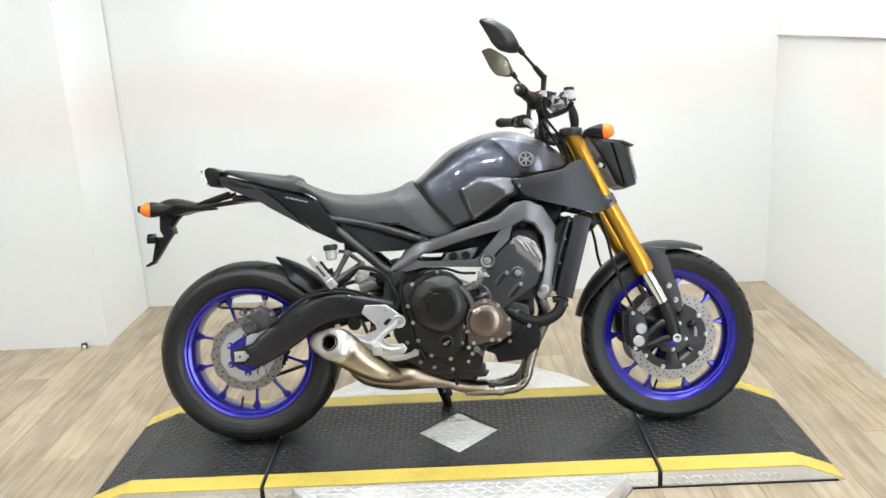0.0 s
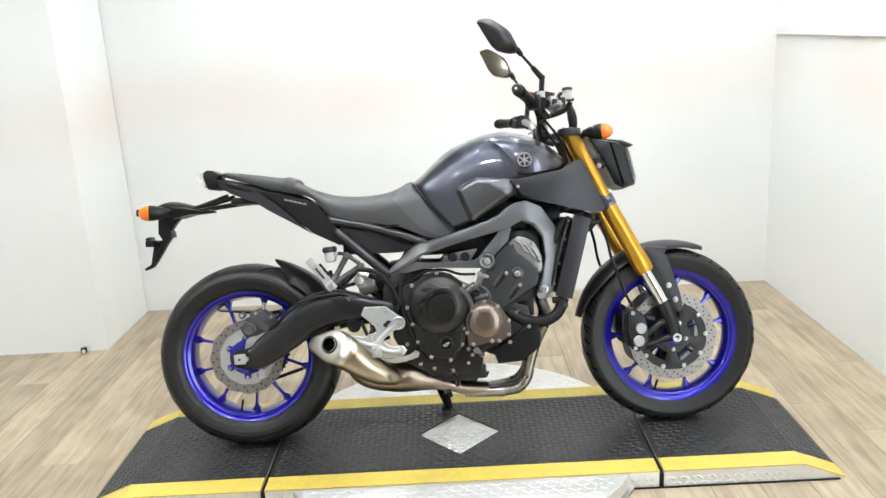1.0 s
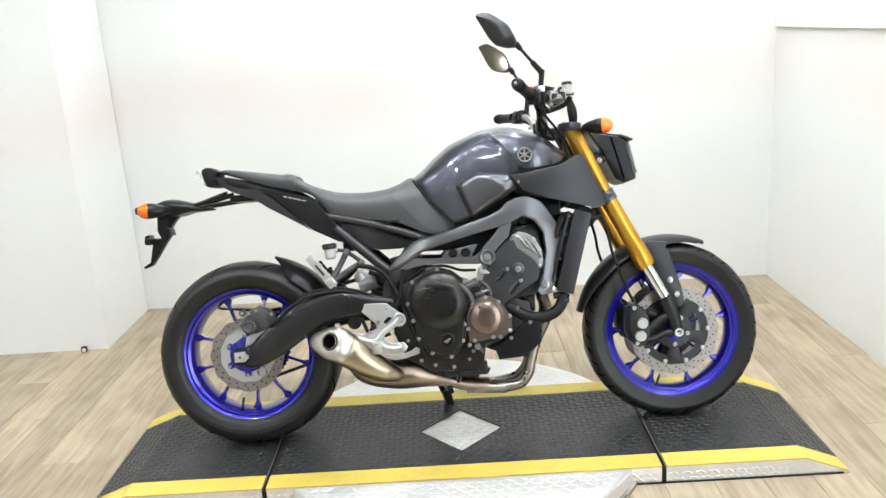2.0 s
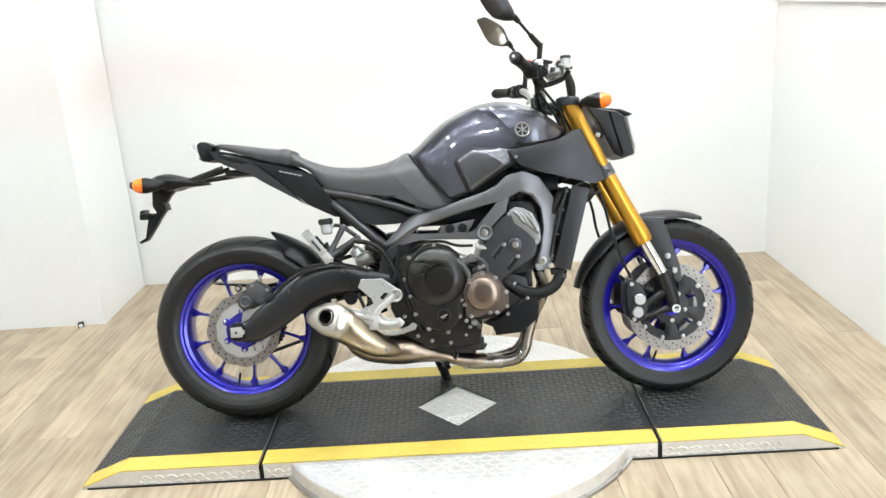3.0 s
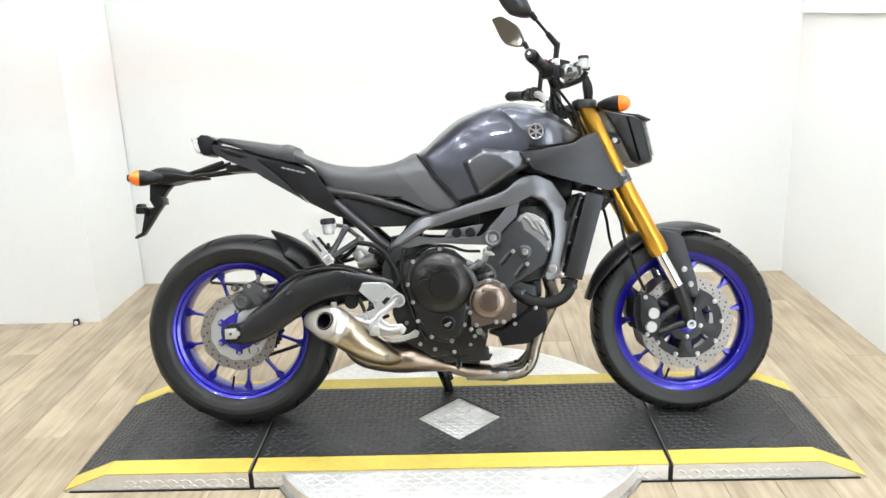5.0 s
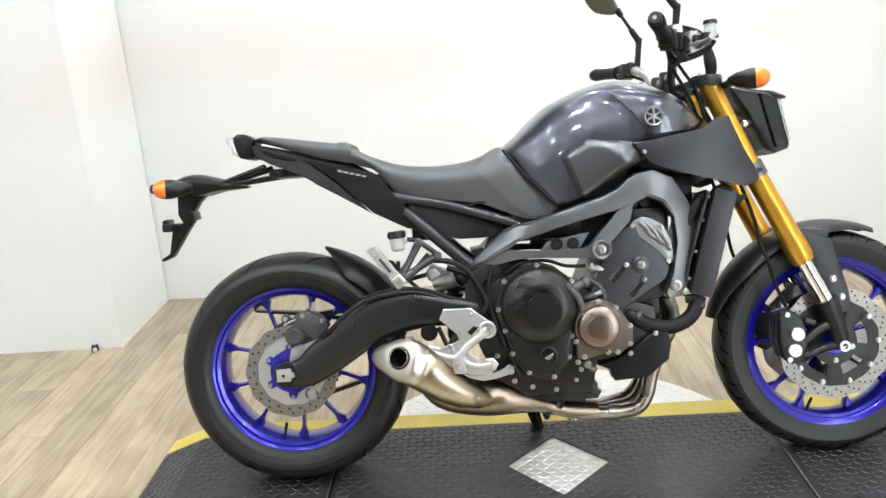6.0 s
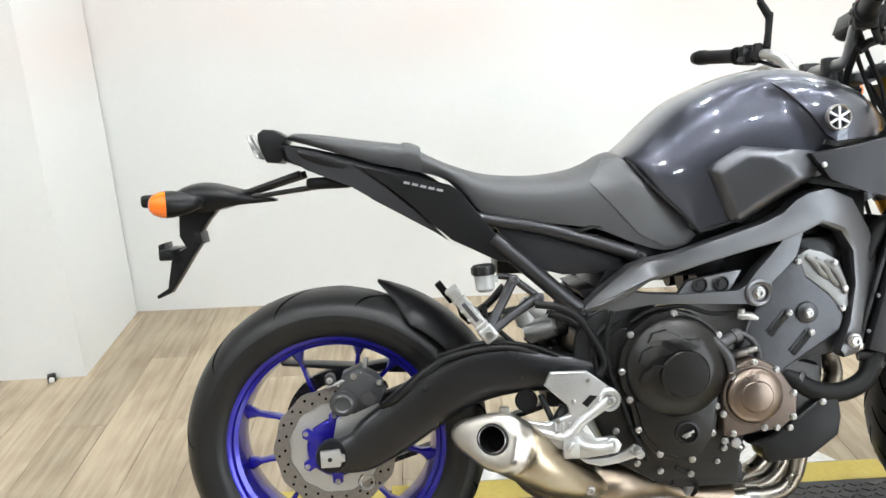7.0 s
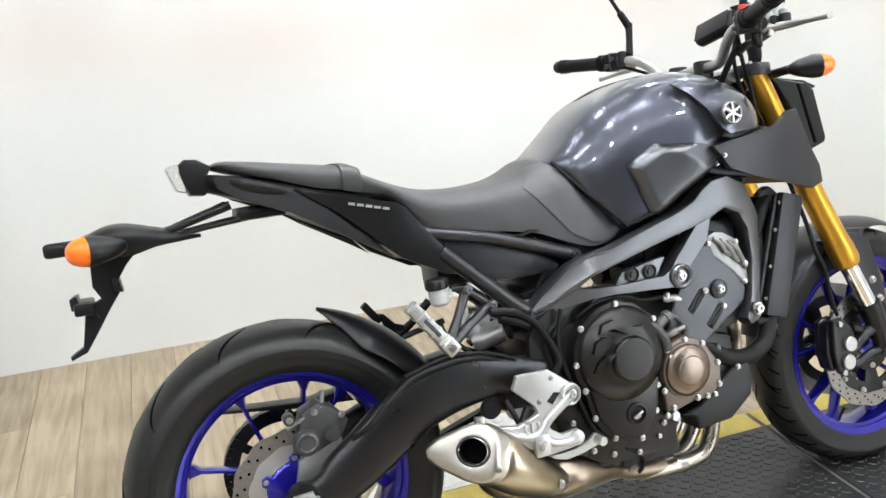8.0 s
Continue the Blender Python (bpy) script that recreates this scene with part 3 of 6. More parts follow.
def shoulder_cuts(R, half, n):
    """Short slanted cuts along both shoulders of a tyre."""
    bms = []
    for k in range(n):
        for s in (-1, 1):
            rows = []
            for i in range(4):
                u = i / 3
                ya = s * half * (0.60 + 0.33 * u)
                r = R - half * 0.62 * (1 - math.sin(math.acos(ya / half)) ** 0.85) + 0.0008
                a = 2 * math.pi * (k + 0.5 * (s > 0)) / n + (0.055 if k % 2 else 0.035) * u
                w = 0.0030 if k % 2 else 0.0022
                rows.append([Vector(((r + dr) * math.cos(a + du * w / R), ya, (r + dr) * math.sin(a + du * w / R))) for du, dr in ((-1, 0.0), (1, 0.0), (1, -0.002), (-1, -0.002))])
            bms.append(loft(rows))
    return join(*bms)


def rim_bm(R, half):
    """A rim: two flanges and a drop centre."""
    p = [(R + 0.006, -half - 0.003), (R + 0.007, -half + 0.004), (R - 0.004, -half + 0.012), (R - 0.016, -half * 0.5), (R - 0.020, 0), (R - 0.016, half * 0.5), (R - 0.004, half - 0.012), (R + 0.007, half - 0.004), (R + 0.006, half + 0.003),
         (R - 0.006, half - 0.001), (R - 0.010, half * 0.92), (R - 0.011, half * 0.84), (R - 0.019, half * 0.76), (R - 0.024, half * 0.4), (R - 0.028, 0), (R - 0.024, -half * 0.4), (R - 0.019, -half * 0.76), (R - 0.011, -half * 0.84), (R - 0.010, -half * 0.92), (R - 0.006, -half + 0.001)]
    return lathe(p, 96, closed=True)


def spoke_bm(R, hub, y_hub, a, root):
    """One slim spoke from the hub to the rim; root: how far its foot turns towards its twin."""
    rings = []
    for u in (0.0, 0.12, 0.35, 0.6, 0.85, 0.95, 1.0):
        r = hub + (R - hub) * u
        ang = a + root * (1 - u)
        w = 0.0044 + 0.002 * abs(u - 0.5) + (0.010 * max(0, u - 0.85) / 0.15) + 0.006 * max(0, 0.12 - u) / 0.12
        t = 0.013 + 0.008 * (1 - u)
        c, s = math.cos(ang), math.sin(ang)
        yy = y_hub * (1 - u)
        rings.append([Vector((r * c - q * s, yy + k, r * s + q * c)) for q, k in ((-w, -t * 0.55), (-w * 0.55, -t), (w * 0.55, -t), (w, -t * 0.55), (w, t * 0.55), (w * 0.55, t), (-w * 0.55, t), (-w, t * 0.55))])
    return loft(rings)


def disc_bm(r0, r1, thick, n):
    """A brake disc with a waved edge."""
    bm = bmesh.new()
    seg = 144
    rows = []
    for r, y in ((r0, -thick), (r1, -thick), (r1, thick), (r0, thick)):
        row = []
        for i in range(seg):
            a = 2 * math.pi * i / seg
            rr = r + (0.0022 * math.cos(n * a) if r == r1 else -0.0015 * math.cos(n * a))
            row.append(bm.verts.new((rr * math.cos(a), y, rr * math.sin(a))))
        rows.append(row)
    for a, b in zip(rows, rows[1:] + rows[:1]):
        for i in range(seg):
            bm.faces.new((a[i], a[(i + 1) % seg], b[(i + 1) % seg], b[i]))
    return bm


def drill_bm(r0, r1, y, n, rows=3, r=0.0034):
    """The dark drilled holes of a disc."""
    out = []
    for k in range(n):
        for j in range(rows):
            a = 2 * math.pi * (k + 0.33 * j) / n
            rr = r0 + (r1 - r0) * (j + 0.6) / (rows + 0.2)
            out.append(rod((rr * math.cos(a), y - 0.0006, rr * math.sin(a)), (rr * math.cos(a), y + 0.001, rr * math.sin(a)), r, 8))
    return join(*out)


def wheel(name, c, R, half, rim_half, spokes, label, steer=0):
    hub = part(name, join(lathe([(0.0, -0.055), (0.022, -0.055), (0.034, -0.045), (0.036, 0.0), (0.034, 0.045), (0.022, 0.055), (0.0, 0.055)], 32),
                          lathe([(0.036, -0.02), (0.052, -0.016), (0.052, 0.016), (0.036, 0.02)], 32)), BLUE, BIKE, label)
    hub.matrix_basis = pose(*c, 0, 0, steer)
    part("tyre", tyre_bm(R, half, 0.221, rim_half), RUBBER, hub, "black road tyre")
    part("rim", rim_bm(0.220, rim_half), BLUE, hub, "deep blue cast rim")
    for i, a in enumerate(spokes):
        part("spoke", spoke_bm(0.196, 0.046, 0.0, radians(a), radians(7 if i % 2 else -7)), BLUE, hub)
    part("tread_cut", grooves(R, half, 11 if half > 0.07 else 20, 1), GAP, hub, "curved tread cuts", sharp=0)
    if half < 0.07:
        tagged(part("tread_cut", shoulder_cuts(R, half, 38), GAP, hub, "short shoulder cuts", sharp=0), kind="stuff")
    part("valve", rod((0.196 * math.cos(4.45), 0, 0.196 * math.sin(4.45)), (0.165 * math.cos(4.45), -0.012, 0.165 * math.sin(4.45)), 0.004, 8), BLACK, hub)
    return hub


rear = wheel("rear_wheel", REAR, 0.312, 0.092, 0.071, (75, 113, 163, 195, 233, 270, 305, 343, 20, 50), "deep blue cast rear wheel")
front = wheel("front_wheel", FRONT, 0.2975, 0.059, 0.048, (40, 10, 324, 287, 248, 220, 180, 150, 112, 76), "deep blue cast front wheel")

# rear brake disc, carrier and sprocket
d = part("brake_disc", moved(disc_bm(0.092, 0.1225, 0.0025, 12), pose(0, -0.088, 0)), DISC, rear, "drilled steel brake disc")
part("drilling", drill_bm(0.094, 0.121, -0.091, 22, 2, 0.0028), GAP, rear, "drilled holes")
part("disc_carrier", join(moved(disc_bm(0.060, 0.0935, 0.0032, 6), pose(0, -0.084, 0)), lathe([(0.03, -0.05), (0.055, -0.08), (0.055, -0.086), (0.028, -0.09)], 32)), ALU, rear, "bright disc carrier")
part("hub_flange", lathe([(0.0, -0.094), (0.054, -0.094), (0.058, -0.090), (0.058, -0.08), (0, -0.08)], 32), BLUE, rear, "blue hub flange")
for q in (90, 150, 210, 270, 330, 30):
    a = radians(q)
    part("hub_lobe", prism([(0.03 * math.cos(a - .4), 0.03 * math.sin(a - .4)), (0.070 * math.cos(a - .15), 0.070 * math.sin(a - .15)), (0.075 * math.cos(a), 0.075 * math.sin(a)), (0.070 * math.cos(a + .15), 0.070 * math.sin(a + .15)), (0.03 * math.cos(a + .4), 0.03 * math.sin(a + .4))], -0.098, -0.088, 0.002), BLUE, rear)
for q in (90, 150, 210, 270, 330, 30):
    bolt(0.067 * math.cos(radians(q)), -0.098, 0.067 * math.sin(radians(q)), 0.005, rear)
teeth = [((0.117 if k % 2 else 0.110) * math.cos(2 * math.pi * k / 90), (0.117 if k % 2 else 0.110) * math.sin(2 * math.pi * k / 90)) for k in range(90)]
sprocket_bm = bmesh.new()
for i in range(90):
    j = (i + 1) % 90
    inner = [(0.092 * math.cos(2 * math.pi * k / 90), 0.092 * math.sin(2 * math.pi * k / 90)) for k in (j, i)]
    quad = [teeth[i], teeth[j], *inner]
    for y in (0.075, 0.081):
        sprocket_bm.faces.new([sprocket_bm.verts.new((x, y, z)) for x, z in quad])
    for (xa, za), (xb, zb) in (quad[:2], quad[2:]):
        sprocket_bm.faces.new([sprocket_bm.verts.new(p) for p in ((xa, 0.075, za), (xb, 0.075, zb), (xb, 0.081, zb), (xa, 0.081, za))])
bmesh.ops.remove_doubles(sprocket_bm, verts=sprocket_bm.verts, dist=0.0001)
part("sprocket", join(sprocket_bm, *[moved(box(0.03, 0.094, -0.003, 0.003, -0.009, 0.009), pose(0, 0.078, 0, 0, 72 * k, 0)) for k in range(5)]), BLACKM, rear, "dark chain sprocket", sharp=30)

# chain, upper and lower run and the wrap round the sprocket
chain_pts = []
for i in range(64):
    u = i / 63
    chain_pts.append((0.47 - 0.46 * u, 0.405 + 0.034 * u))
for i in range(40):
    a = radians(85 + 190 * i / 39)
    chain_pts.append((0.118 * math.cos(a), 0.316 + 0.118 * math.sin(a)))
for i in range(64):
    u = i / 63
    chain_pts.append((0.01 + 0.46 * u, 0.199 + 0.137 * u))
links = []
for i in range(0, len(chain_pts) - 1):
    (xa, za), (xb, zb) = chain_pts[i], chain_pts[i + 1]
    ang = math.degrees(math.atan2(zb - za, xb - xa))
    wide = 0.012 if i % 2 else 0.009
    links.append(moved(box(-0.0065, 0.0065, -wide, wide, -0.0055, 0.0055), pose((xa + xb) / 2, 0.078, (za + zb) / 2 - 0.006, 0, -ang, 0)))
part("drive_chain", join(*links), BLACKM, BIKE, "dark drive chain", sharp=0)
part("chain_guard", join(prism([(0.06, 0.44), (-0.11, 0.462), (-0.115, 0.468), (0.06, 0.452), (0.36, 0.49), (0.36, 0.46)], 0.0, 0.045, 0.003)), BLACK, BIKE, "thin black chain guard")

# swingarm: the near banana arm and the straight far arm
arm_rows = [(-0.026, 0.308, 0.020, -0.140), (0.0, 0.311, 0.030, -0.140), (0.05, 0.320, 0.041, -0.142), (0.085, 0.342, 0.048, -0.144), (0.13, 0.372, 0.051, -0.146), (0.18, 0.408, 0.054, -0.147), (0.23, 0.440, 0.055, -0.148),
            (0.285, 0.460, 0.055, -0.148), (0.345, 0.466, 0.050, -0.147), (0.41, 0.458, 0.040, -0.145), (0.48, 0.445, 0.038, -0.142), (0.53, 0.435, 0.036, -0.140)]
rings = []
sp = spline(arm_rows, 4)
for i, r in enumerate(sp):
    nx, nz = sp[min(i + 1, len(sp) - 1)][:2] - sp[max(i - 1, 0)][:2]
    k = math.hypot(nx, nz)
    ux, uz = -nz / k, nx / k
    ring = []
    for j in range(20):
        a = 2 * math.pi * j / 20
        c, s = math.cos(a), math.sin(a)
        e = 0.62
        ring.append(Vector((r[0] + ux * r[2] * math.copysign(abs(c) ** e, c), r[3] + 0.024 * math.copysign(abs(s) ** e, s), r[1] + uz * r[2] * math.copysign(abs(c) ** e, c))))
    rings.append(ring)
arm = part("swingarm", loft(rings), ARM, BIKE, "black curved aluminium swingarm")
part("far_arm", join(tube([(-0.04, 0.075, 0.305), (0.15, 0.085, 0.36), (0.35, 0.125, 0.41), (0.52, 0.115, 0.40)], [0.026, 0.032, 0.036, 0.036], 12), box(0.42, 0.5, -0.115, 0.115, 0.37, 0.45, 0.015)), BLACKM, arm)
part("axle_plate", prism([(-0.022, 0.301), (0.014, 0.301), (0.017, 0.310), (0.024, 0.311), (0.024, 0.323), (0.017, 0.325), (0.014, 0.335), (-0.022, 0.333)], -0.176, -0.160, 0.003), ALU, arm, "bright chain adjuster block")
part("axle_nut", lathe([(0, -0.2235), (0.004, -0.2235), (0.005, -0.220)], 12, (-0.004, 0.046, 0.317)), BLACKM, arm)
part("adjuster_bolt", join(rod((0.01, -0.156, 0.317), (0.048, -0.156, 0.322), 0.004, 8), rod((0.024, -0.156, 0.319), (0.032, -0.156, 0.320), 0.008, 6)), STEEL, arm)
part("arm_end", prism([(-0.002 + 0.031 * math.cos(2 * math.pi * k / 20), 0.317 + 0.031 * math.sin(2 * math.pi * k / 20)) for k in range(20)], -0.168, -0.135, 0.006), BLACK, arm, "round black swingarm end", sharp=35)
part("lift_ring", moved(lathe([(0.012, -0.002), (0.015, -0.003), (0.017, 0), (0.015, 0.003), (0.012, 0.002)], 20, closed=True), pose(0.062, -0.160, 0.264)), STEEL, arm)
part("brake_hose", tube([(0.10, -0.16, 0.41), (0.13, -0.185, 0.43), (0.17, -0.188, 0.468), (0.225, -0.18, 0.500), (0.30, -0.172, 0.512), (0.36, -0.165, 0.508), (0.42, -0.155, 0.485), (0.47, -0.15, 0.465)], 0.0065, 8), HOSE, BIKE, "black brake hose")
part("speed_wire", tube([(0.21, -0.178, 0.505), (0.30, -0.172, 0.524), (0.38, -0.165, 0.513), (0.44, -0.16, 0.488)], 0.004, 8), HOSE, BIKE)

# rear caliper
cal = part("rear_caliper", join(prism([(-0.01, 0.362), (0.012, 0.432), (0.045, 0.446), (0.078, 0.426), (0.098, 0.40), (0.082, 0.372), (0.03, 0.352)], -0.122, -0.07, 0.008), rod((0.012, -0.125, 0.38), (0.012, -0.138, 0.38), 0.026, 20, 0.004),
                                rod((0.062, -0.12, 0.385), (0.062, -0.134, 0.385), 0.015, 16, 0.003), rod((-0.012, -0.1, 0.425), (-0.012, -0.125, 0.425), 0.011, 12, 0.002)), CAST, BIKE, "dark grey rear brake caliper")
part("caliper_bracket", prism([(-0.014, 0.301), (0.033, 0.318), (0.082, 0.344), (0.080, 0.384), (0.05, 0.374), (0.016, 0.354), (-0.004, 0.344)], -0.118, -0.104, 0.003), ALU, cal, "bright caliper bracket")
cal.location = (0.010, 0.008, 0.030)
part("pad_pin", rod((-0.018, -0.118, 0.408), (0.05, -0.118, 0.436), 0.004, 8), STEEL, cal)
part("bleed_screw", rod((0.055, -0.10, 0.44), (0.060, -0.10, 0.462), 0.005, 8), STEEL, cal)
part("piston_housing", lathe([(0.021, 0.004), (0.021, -0.004), (0.016, -0.006), (0.013, -0.003), (0, -0.003)], 24, (0.012, -0.138, 0.38)), CAST, cal)
part("slide_boot", rod((0.075, -0.10, 0.395), (0.098, -0.10, 0.405), 0.008, 10), HOSE, cal)
for p in ((-0.012, -0.126, 0.425), (0.085, -0.124, 0.415), (0.035, -0.124, 0.43)):
    bolt(*p, 0.006, cal)

# rear hugger


def fender_bm(c, r, a0, a1, half, thick, taper=0.5, n=28, rise=0.0, drop=0.35):
    """A mudguard shell over an arc of a wheel; its ends narrow by taper."""
    rings = []
    for i in range(n + 1):
        u = i / n
        a = radians(a0 + (a1 - a0) * u)
        w = half * (1 - taper * max(0, abs(2 * u - 1) - 0.45) / 0.55)
        ring = []
        m = 8
        for lay in (0, 1):
            order = range(-m, m + 1) if lay == 0 else range(m, -m - 1, -1)
            for j in order:
                v = j / m
                rr = r + rise * u - drop * w * (1 - math.sqrt(max(0, 1 - 0.92 * v * v))) - thick * lay
                ring.append(Vector((c[0] + rr * math.cos(a), w * v, c[2] + rr * math.sin(a))))
        rings.append(ring)
    return loft(rings)


hug = part("rear_hugger", fender_bm((0, 0, 0), 0.338, 73, 14, 0.097, 0.003, 0.93, rise=0.022, drop=0.75), PANEL, BIKE, "dark plastic hugger over the rear tyre")
hug.matrix_basis = rear.matrix_basis.copy()

# rear shock and linkage behind the tubes
shock = part("rear_shock", join(rod((0.40, 0.0, 0.43), (0.47, 0.0, 0.545), 0.018, 12), rod((0.385, -0.05, 0.57), (0.43, -0.05, 0.545), 0.026, 16, 0.005)), STEEL, BIKE, "steel rear shock")
part("spring", tube([(0.41 + 0.06 * i / 40 + 0.024 * math.cos(i * 0.95), 0.03 * math.sin(i * 0.95), 0.45 + 0.09 * i / 40 - 0.018 * math.cos(i * 0.95)) for i in range(41)], 0.005, 6, 2), BLACKM, shock)
part("collar", rod((0.39, -0.055, 0.56), (0.40, -0.06, 0.53), 0.022, 16, 0.004), ALU, shock)

# seat subframe
part("subframe_tube", both(tube([(0.330, -0.118, 0.716), (0.363, -0.122, 0.686), (0.421, -0.124, 0.632), (0.463, -0.124, 0.593), (0.502, -0.124, 0.561)], 0.0165, 12)), TUBE, BIKE, "dark grey painted lower subframe tube")
part("subframe_tube", both(tube([(0.30, -0.112, 0.757), (0.360, -0.118, 0.744), (0.425, -0.120, 0.730), (0.500, -0.122, 0.707), (0.577, -0.124, 0.680), (0.622, -0.125, 0.662)], 0.0135, 12)), TUBE, BIKE, "dark grey painted upper subframe tube")
bolt(0.497, -0.142, 0.565, 0.009, None, 0, TUBE), bolt(0.610, -0.138, 0.668, 0.008, None, 0, TUBE)
part("battery_cover", both(prism([(0.335, 0.738), (0.425, 0.722), (0.577, 0.668), (0.590, 0.648), (0.580, 0.640), (0.532, 0.635), (0.466, 0.635), (0.422, 0.648), (0.374, 0.690)], -0.105, -0.06, 0.006)), SHROUD, BIKE, "dark plastic cover under the seat")
part("tray_end", prism([(0.552, 0.640), (0.590, 0.640), (0.600, 0.600), (0.560, 0.590), (0.506, 0.586), (0.494, 0.602), (0.530, 0.606)], -0.10, 0.10, 0.004), BLACK, BIKE, "black tray behind the frame")
part("inner_block", join(box(0.34, 0.63, -0.055, 0.055, 0.635, 0.73, 0.01), box(0.42, 0.60, -0.05, 0.05, 0.70, 0.76, 0.01)), BLACK, BIKE)
part("battery_lead", join(tube([(0.45, -0.10, 0.735), (0.49, -0.128, 0.722), (0.53, -0.125, 0.728), (0.57, -0.12, 0.715), (0.62, -0.12, 0.69)], 0.004, 6), tube([(0.5, -0.12, 0.718), (0.515, -0.13, 0.703), (0.53, -0.125, 0.712)], 0.004, 6)), HOSE, BIKE)

# seat
seat_rows = [
    (0.184, 0.900, 0.186, 0.878, 0.098, 0.190, 0.853, 0.092, 2.6),
    (0.240, 0.870, 0.244, 0.850, 0.108, 0.256, 0.829, 0.103, 2.6),
    (0.306, 0.845, 0.308, 0.806, 0.118, 0.312, 0.768, 0.112, 2.6),
    (0.362, 0.835, 0.368, 0.786, 0.126, 0.374, 0.744, 0.120, 2.6),
    (0.430, 0.832, 0.440, 0.782, 0.130, 0.448, 0.738, 0.124, 2.6),
    (0.498, 0.839, 0.514, 0.782, 0.130, 0.535, 0.722, 0.126, 2.6),
    (0.540, 0.853, 0.572, 0.780, 0.132, 0.600, 0.694, 0.128, 2.5),
    (0.566, 0.867, 0.604, 0.790, 0.134, 0.655, 0.677, 0.131, 2.4),
    (0.588, 0.872, 0.626, 0.795, 0.132, 0.700, 0.684, 0.132, 2.3),
    (0.602, 0.858, 0.642, 0.790, 0.128, 0.724, 0.702, 0.128, 2.2)]
seat_bm = body(seat_rows, 5, 10)
seat_tree = BVHTree.FromBMesh(seat_bm)
seat = part("rider_seat", seat_bm, VINYL, BIKE, "black vinyl rider seat", sharp=50)
for s in (-1, 1):
    part("seat_side", skin_panel([(0.520, 0.815), (0.558, 0.856), (0.586, 0.860), (0.616, 0.830), (0.667, 0.768), (0.718, 0.706), (0.695, 0.686), (0.660, 0.684), (0.612, 0.710)], seat_tree, -0.002, 0.0045, 4, s), VINYL2, seat, "smooth grey side patch of the seat", sharp=50)
pill_rows = [
    (-0.070, 0.933, -0.066, 0.930, 0.030, -0.060, 0.926, 0.028, 2.3),
    (-0.046, 0.940, -0.042, 0.930, 0.064, -0.036, 0.919, 0.060, 2.4),
    (0.004, 0.934, 0.008, 0.916, 0.086, 0.012, 0.903, 0.080, 2.6),
    (0.052, 0.926, 0.054, 0.905, 0.094, 0.058, 0.888, 0.088, 2.7),
    (0.112, 0.916, 0.114, 0.892, 0.097, 0.116, 0.869, 0.091, 2.7),
    (0.184, 0.905, 0.184, 0.880, 0.098, 0.186, 0.855, 0.092, 2.7)]
part("pillion_seat", body(pill_rows, 5, 10), VINYL, BIKE, "black vinyl pillion seat", sharp=50)
strap_rows = [(0.163, 0.9115, 0.163, 0.886, 0.1015, 0.164, 0.857, 0.095, 2.7), (0.180, 0.910, 0.180, 0.885, 0.1025, 0.181, 0.853, 0.096, 2.7), (0.199, 0.9015, 0.199, 0.879, 0.1025, 0.200, 0.850, 0.096, 2.7)]
part("strap", body(strap_rows, 3, 10), VINYL, BIKE, "black grab strap across the seat", sharp=40)

# tail
tail_rows = [
    (-0.080, 0.920, -0.080, 0.912, 0.050, -0.074, 0.886, 0.040, 3.0),
    (-0.036, 0.913, -0.034, 0.897, 0.083, -0.026, 0.868, 0.066, 3.0),
    (0.040, 0.894, 0.042, 0.875, 0.098, 0.045, 0.840, 0.083, 3.0),
    (0.120, 0.870, 0.120, 0.845, 0.104, 0.125, 0.797, 0.092, 3.0),
    (0.200, 0.850, 0.200, 0.815, 0.108, 0.200, 0.757, 0.098, 3.0),
    (0.290, 0.790, 0.290, 0.750, 0.106, 0.300, 0.698, 0.100, 3.0)]
part("tail_cowl", body(tail_rows, 4, 8), PANEL, BIKE, "dark plastic tail cowl", sharp=45)
part("side_panel", both(prism([(0.070, 0.873), (0.149, 0.849), (0.252, 0.823), (0.271, 0.810), (0.297, 0.774), (0.359, 0.695), (0.366, 0.682), (0.356, 0.669), (0.336, 0.672), (0.250, 0.717), (0.219, 0.746), (0.147, 0.815), (0.095, 0.852)], -0.128, -0.110, 0.004, lateral=lambda x, z: 0.03 * max(0, 0.25 - x) / 0.25)), PANEL, BIKE, "dark satin side panel under the seat")
part("lower_tail_panel", both(prism([(-0.066, 0.915), (0.0, 0.899), (0.061, 0.874), (0.126, 0.826), (0.209, 0.753), (0.245, 0.715), (0.215, 0.735), (0.145, 0.777), (0.102, 0.802), (0.060, 0.830), (0.039, 0.838), (-0.024, 0.865), (-0.060, 0.889)], -0.112, -0.098, 0.004, lateral=lambda x, z: 0.04 * max(0, 0.12 - x) / 0.2)), SHROUD, BIKE, "dark grey lower tail panel")
part("tail_fin", both(prism([(0.083, 0.831), (0.136, 0.806), (0.222, 0.744), (0.166, 0.766), (0.104, 0.804)], -0.118, -0.100, 0.003, lateral=lambda x, z: 0.03 * max(0, 0.25 - x) / 0.25)), BLACK, BIKE, "glossy black fin between the tail panels")
mark = [(0.163 + 0.0155 * i, 0.8300 - 0.0042 * i) for i in range(5)]
part("model_mark", both(join(*[prism([(x, z), (x + 0.0115, z - 0.0029), (x + 0.0130, z + 0.0016), (x + 0.0018, z + 0.0044)], -0.1315, -0.128, 0.0, lateral=lambda x, z: 0.03 * max(0, 0.25 - x) / 0.25) for x, z in mark])), GREY_MARK, BIKE, "short grey bars of a model mark", sharp=0)
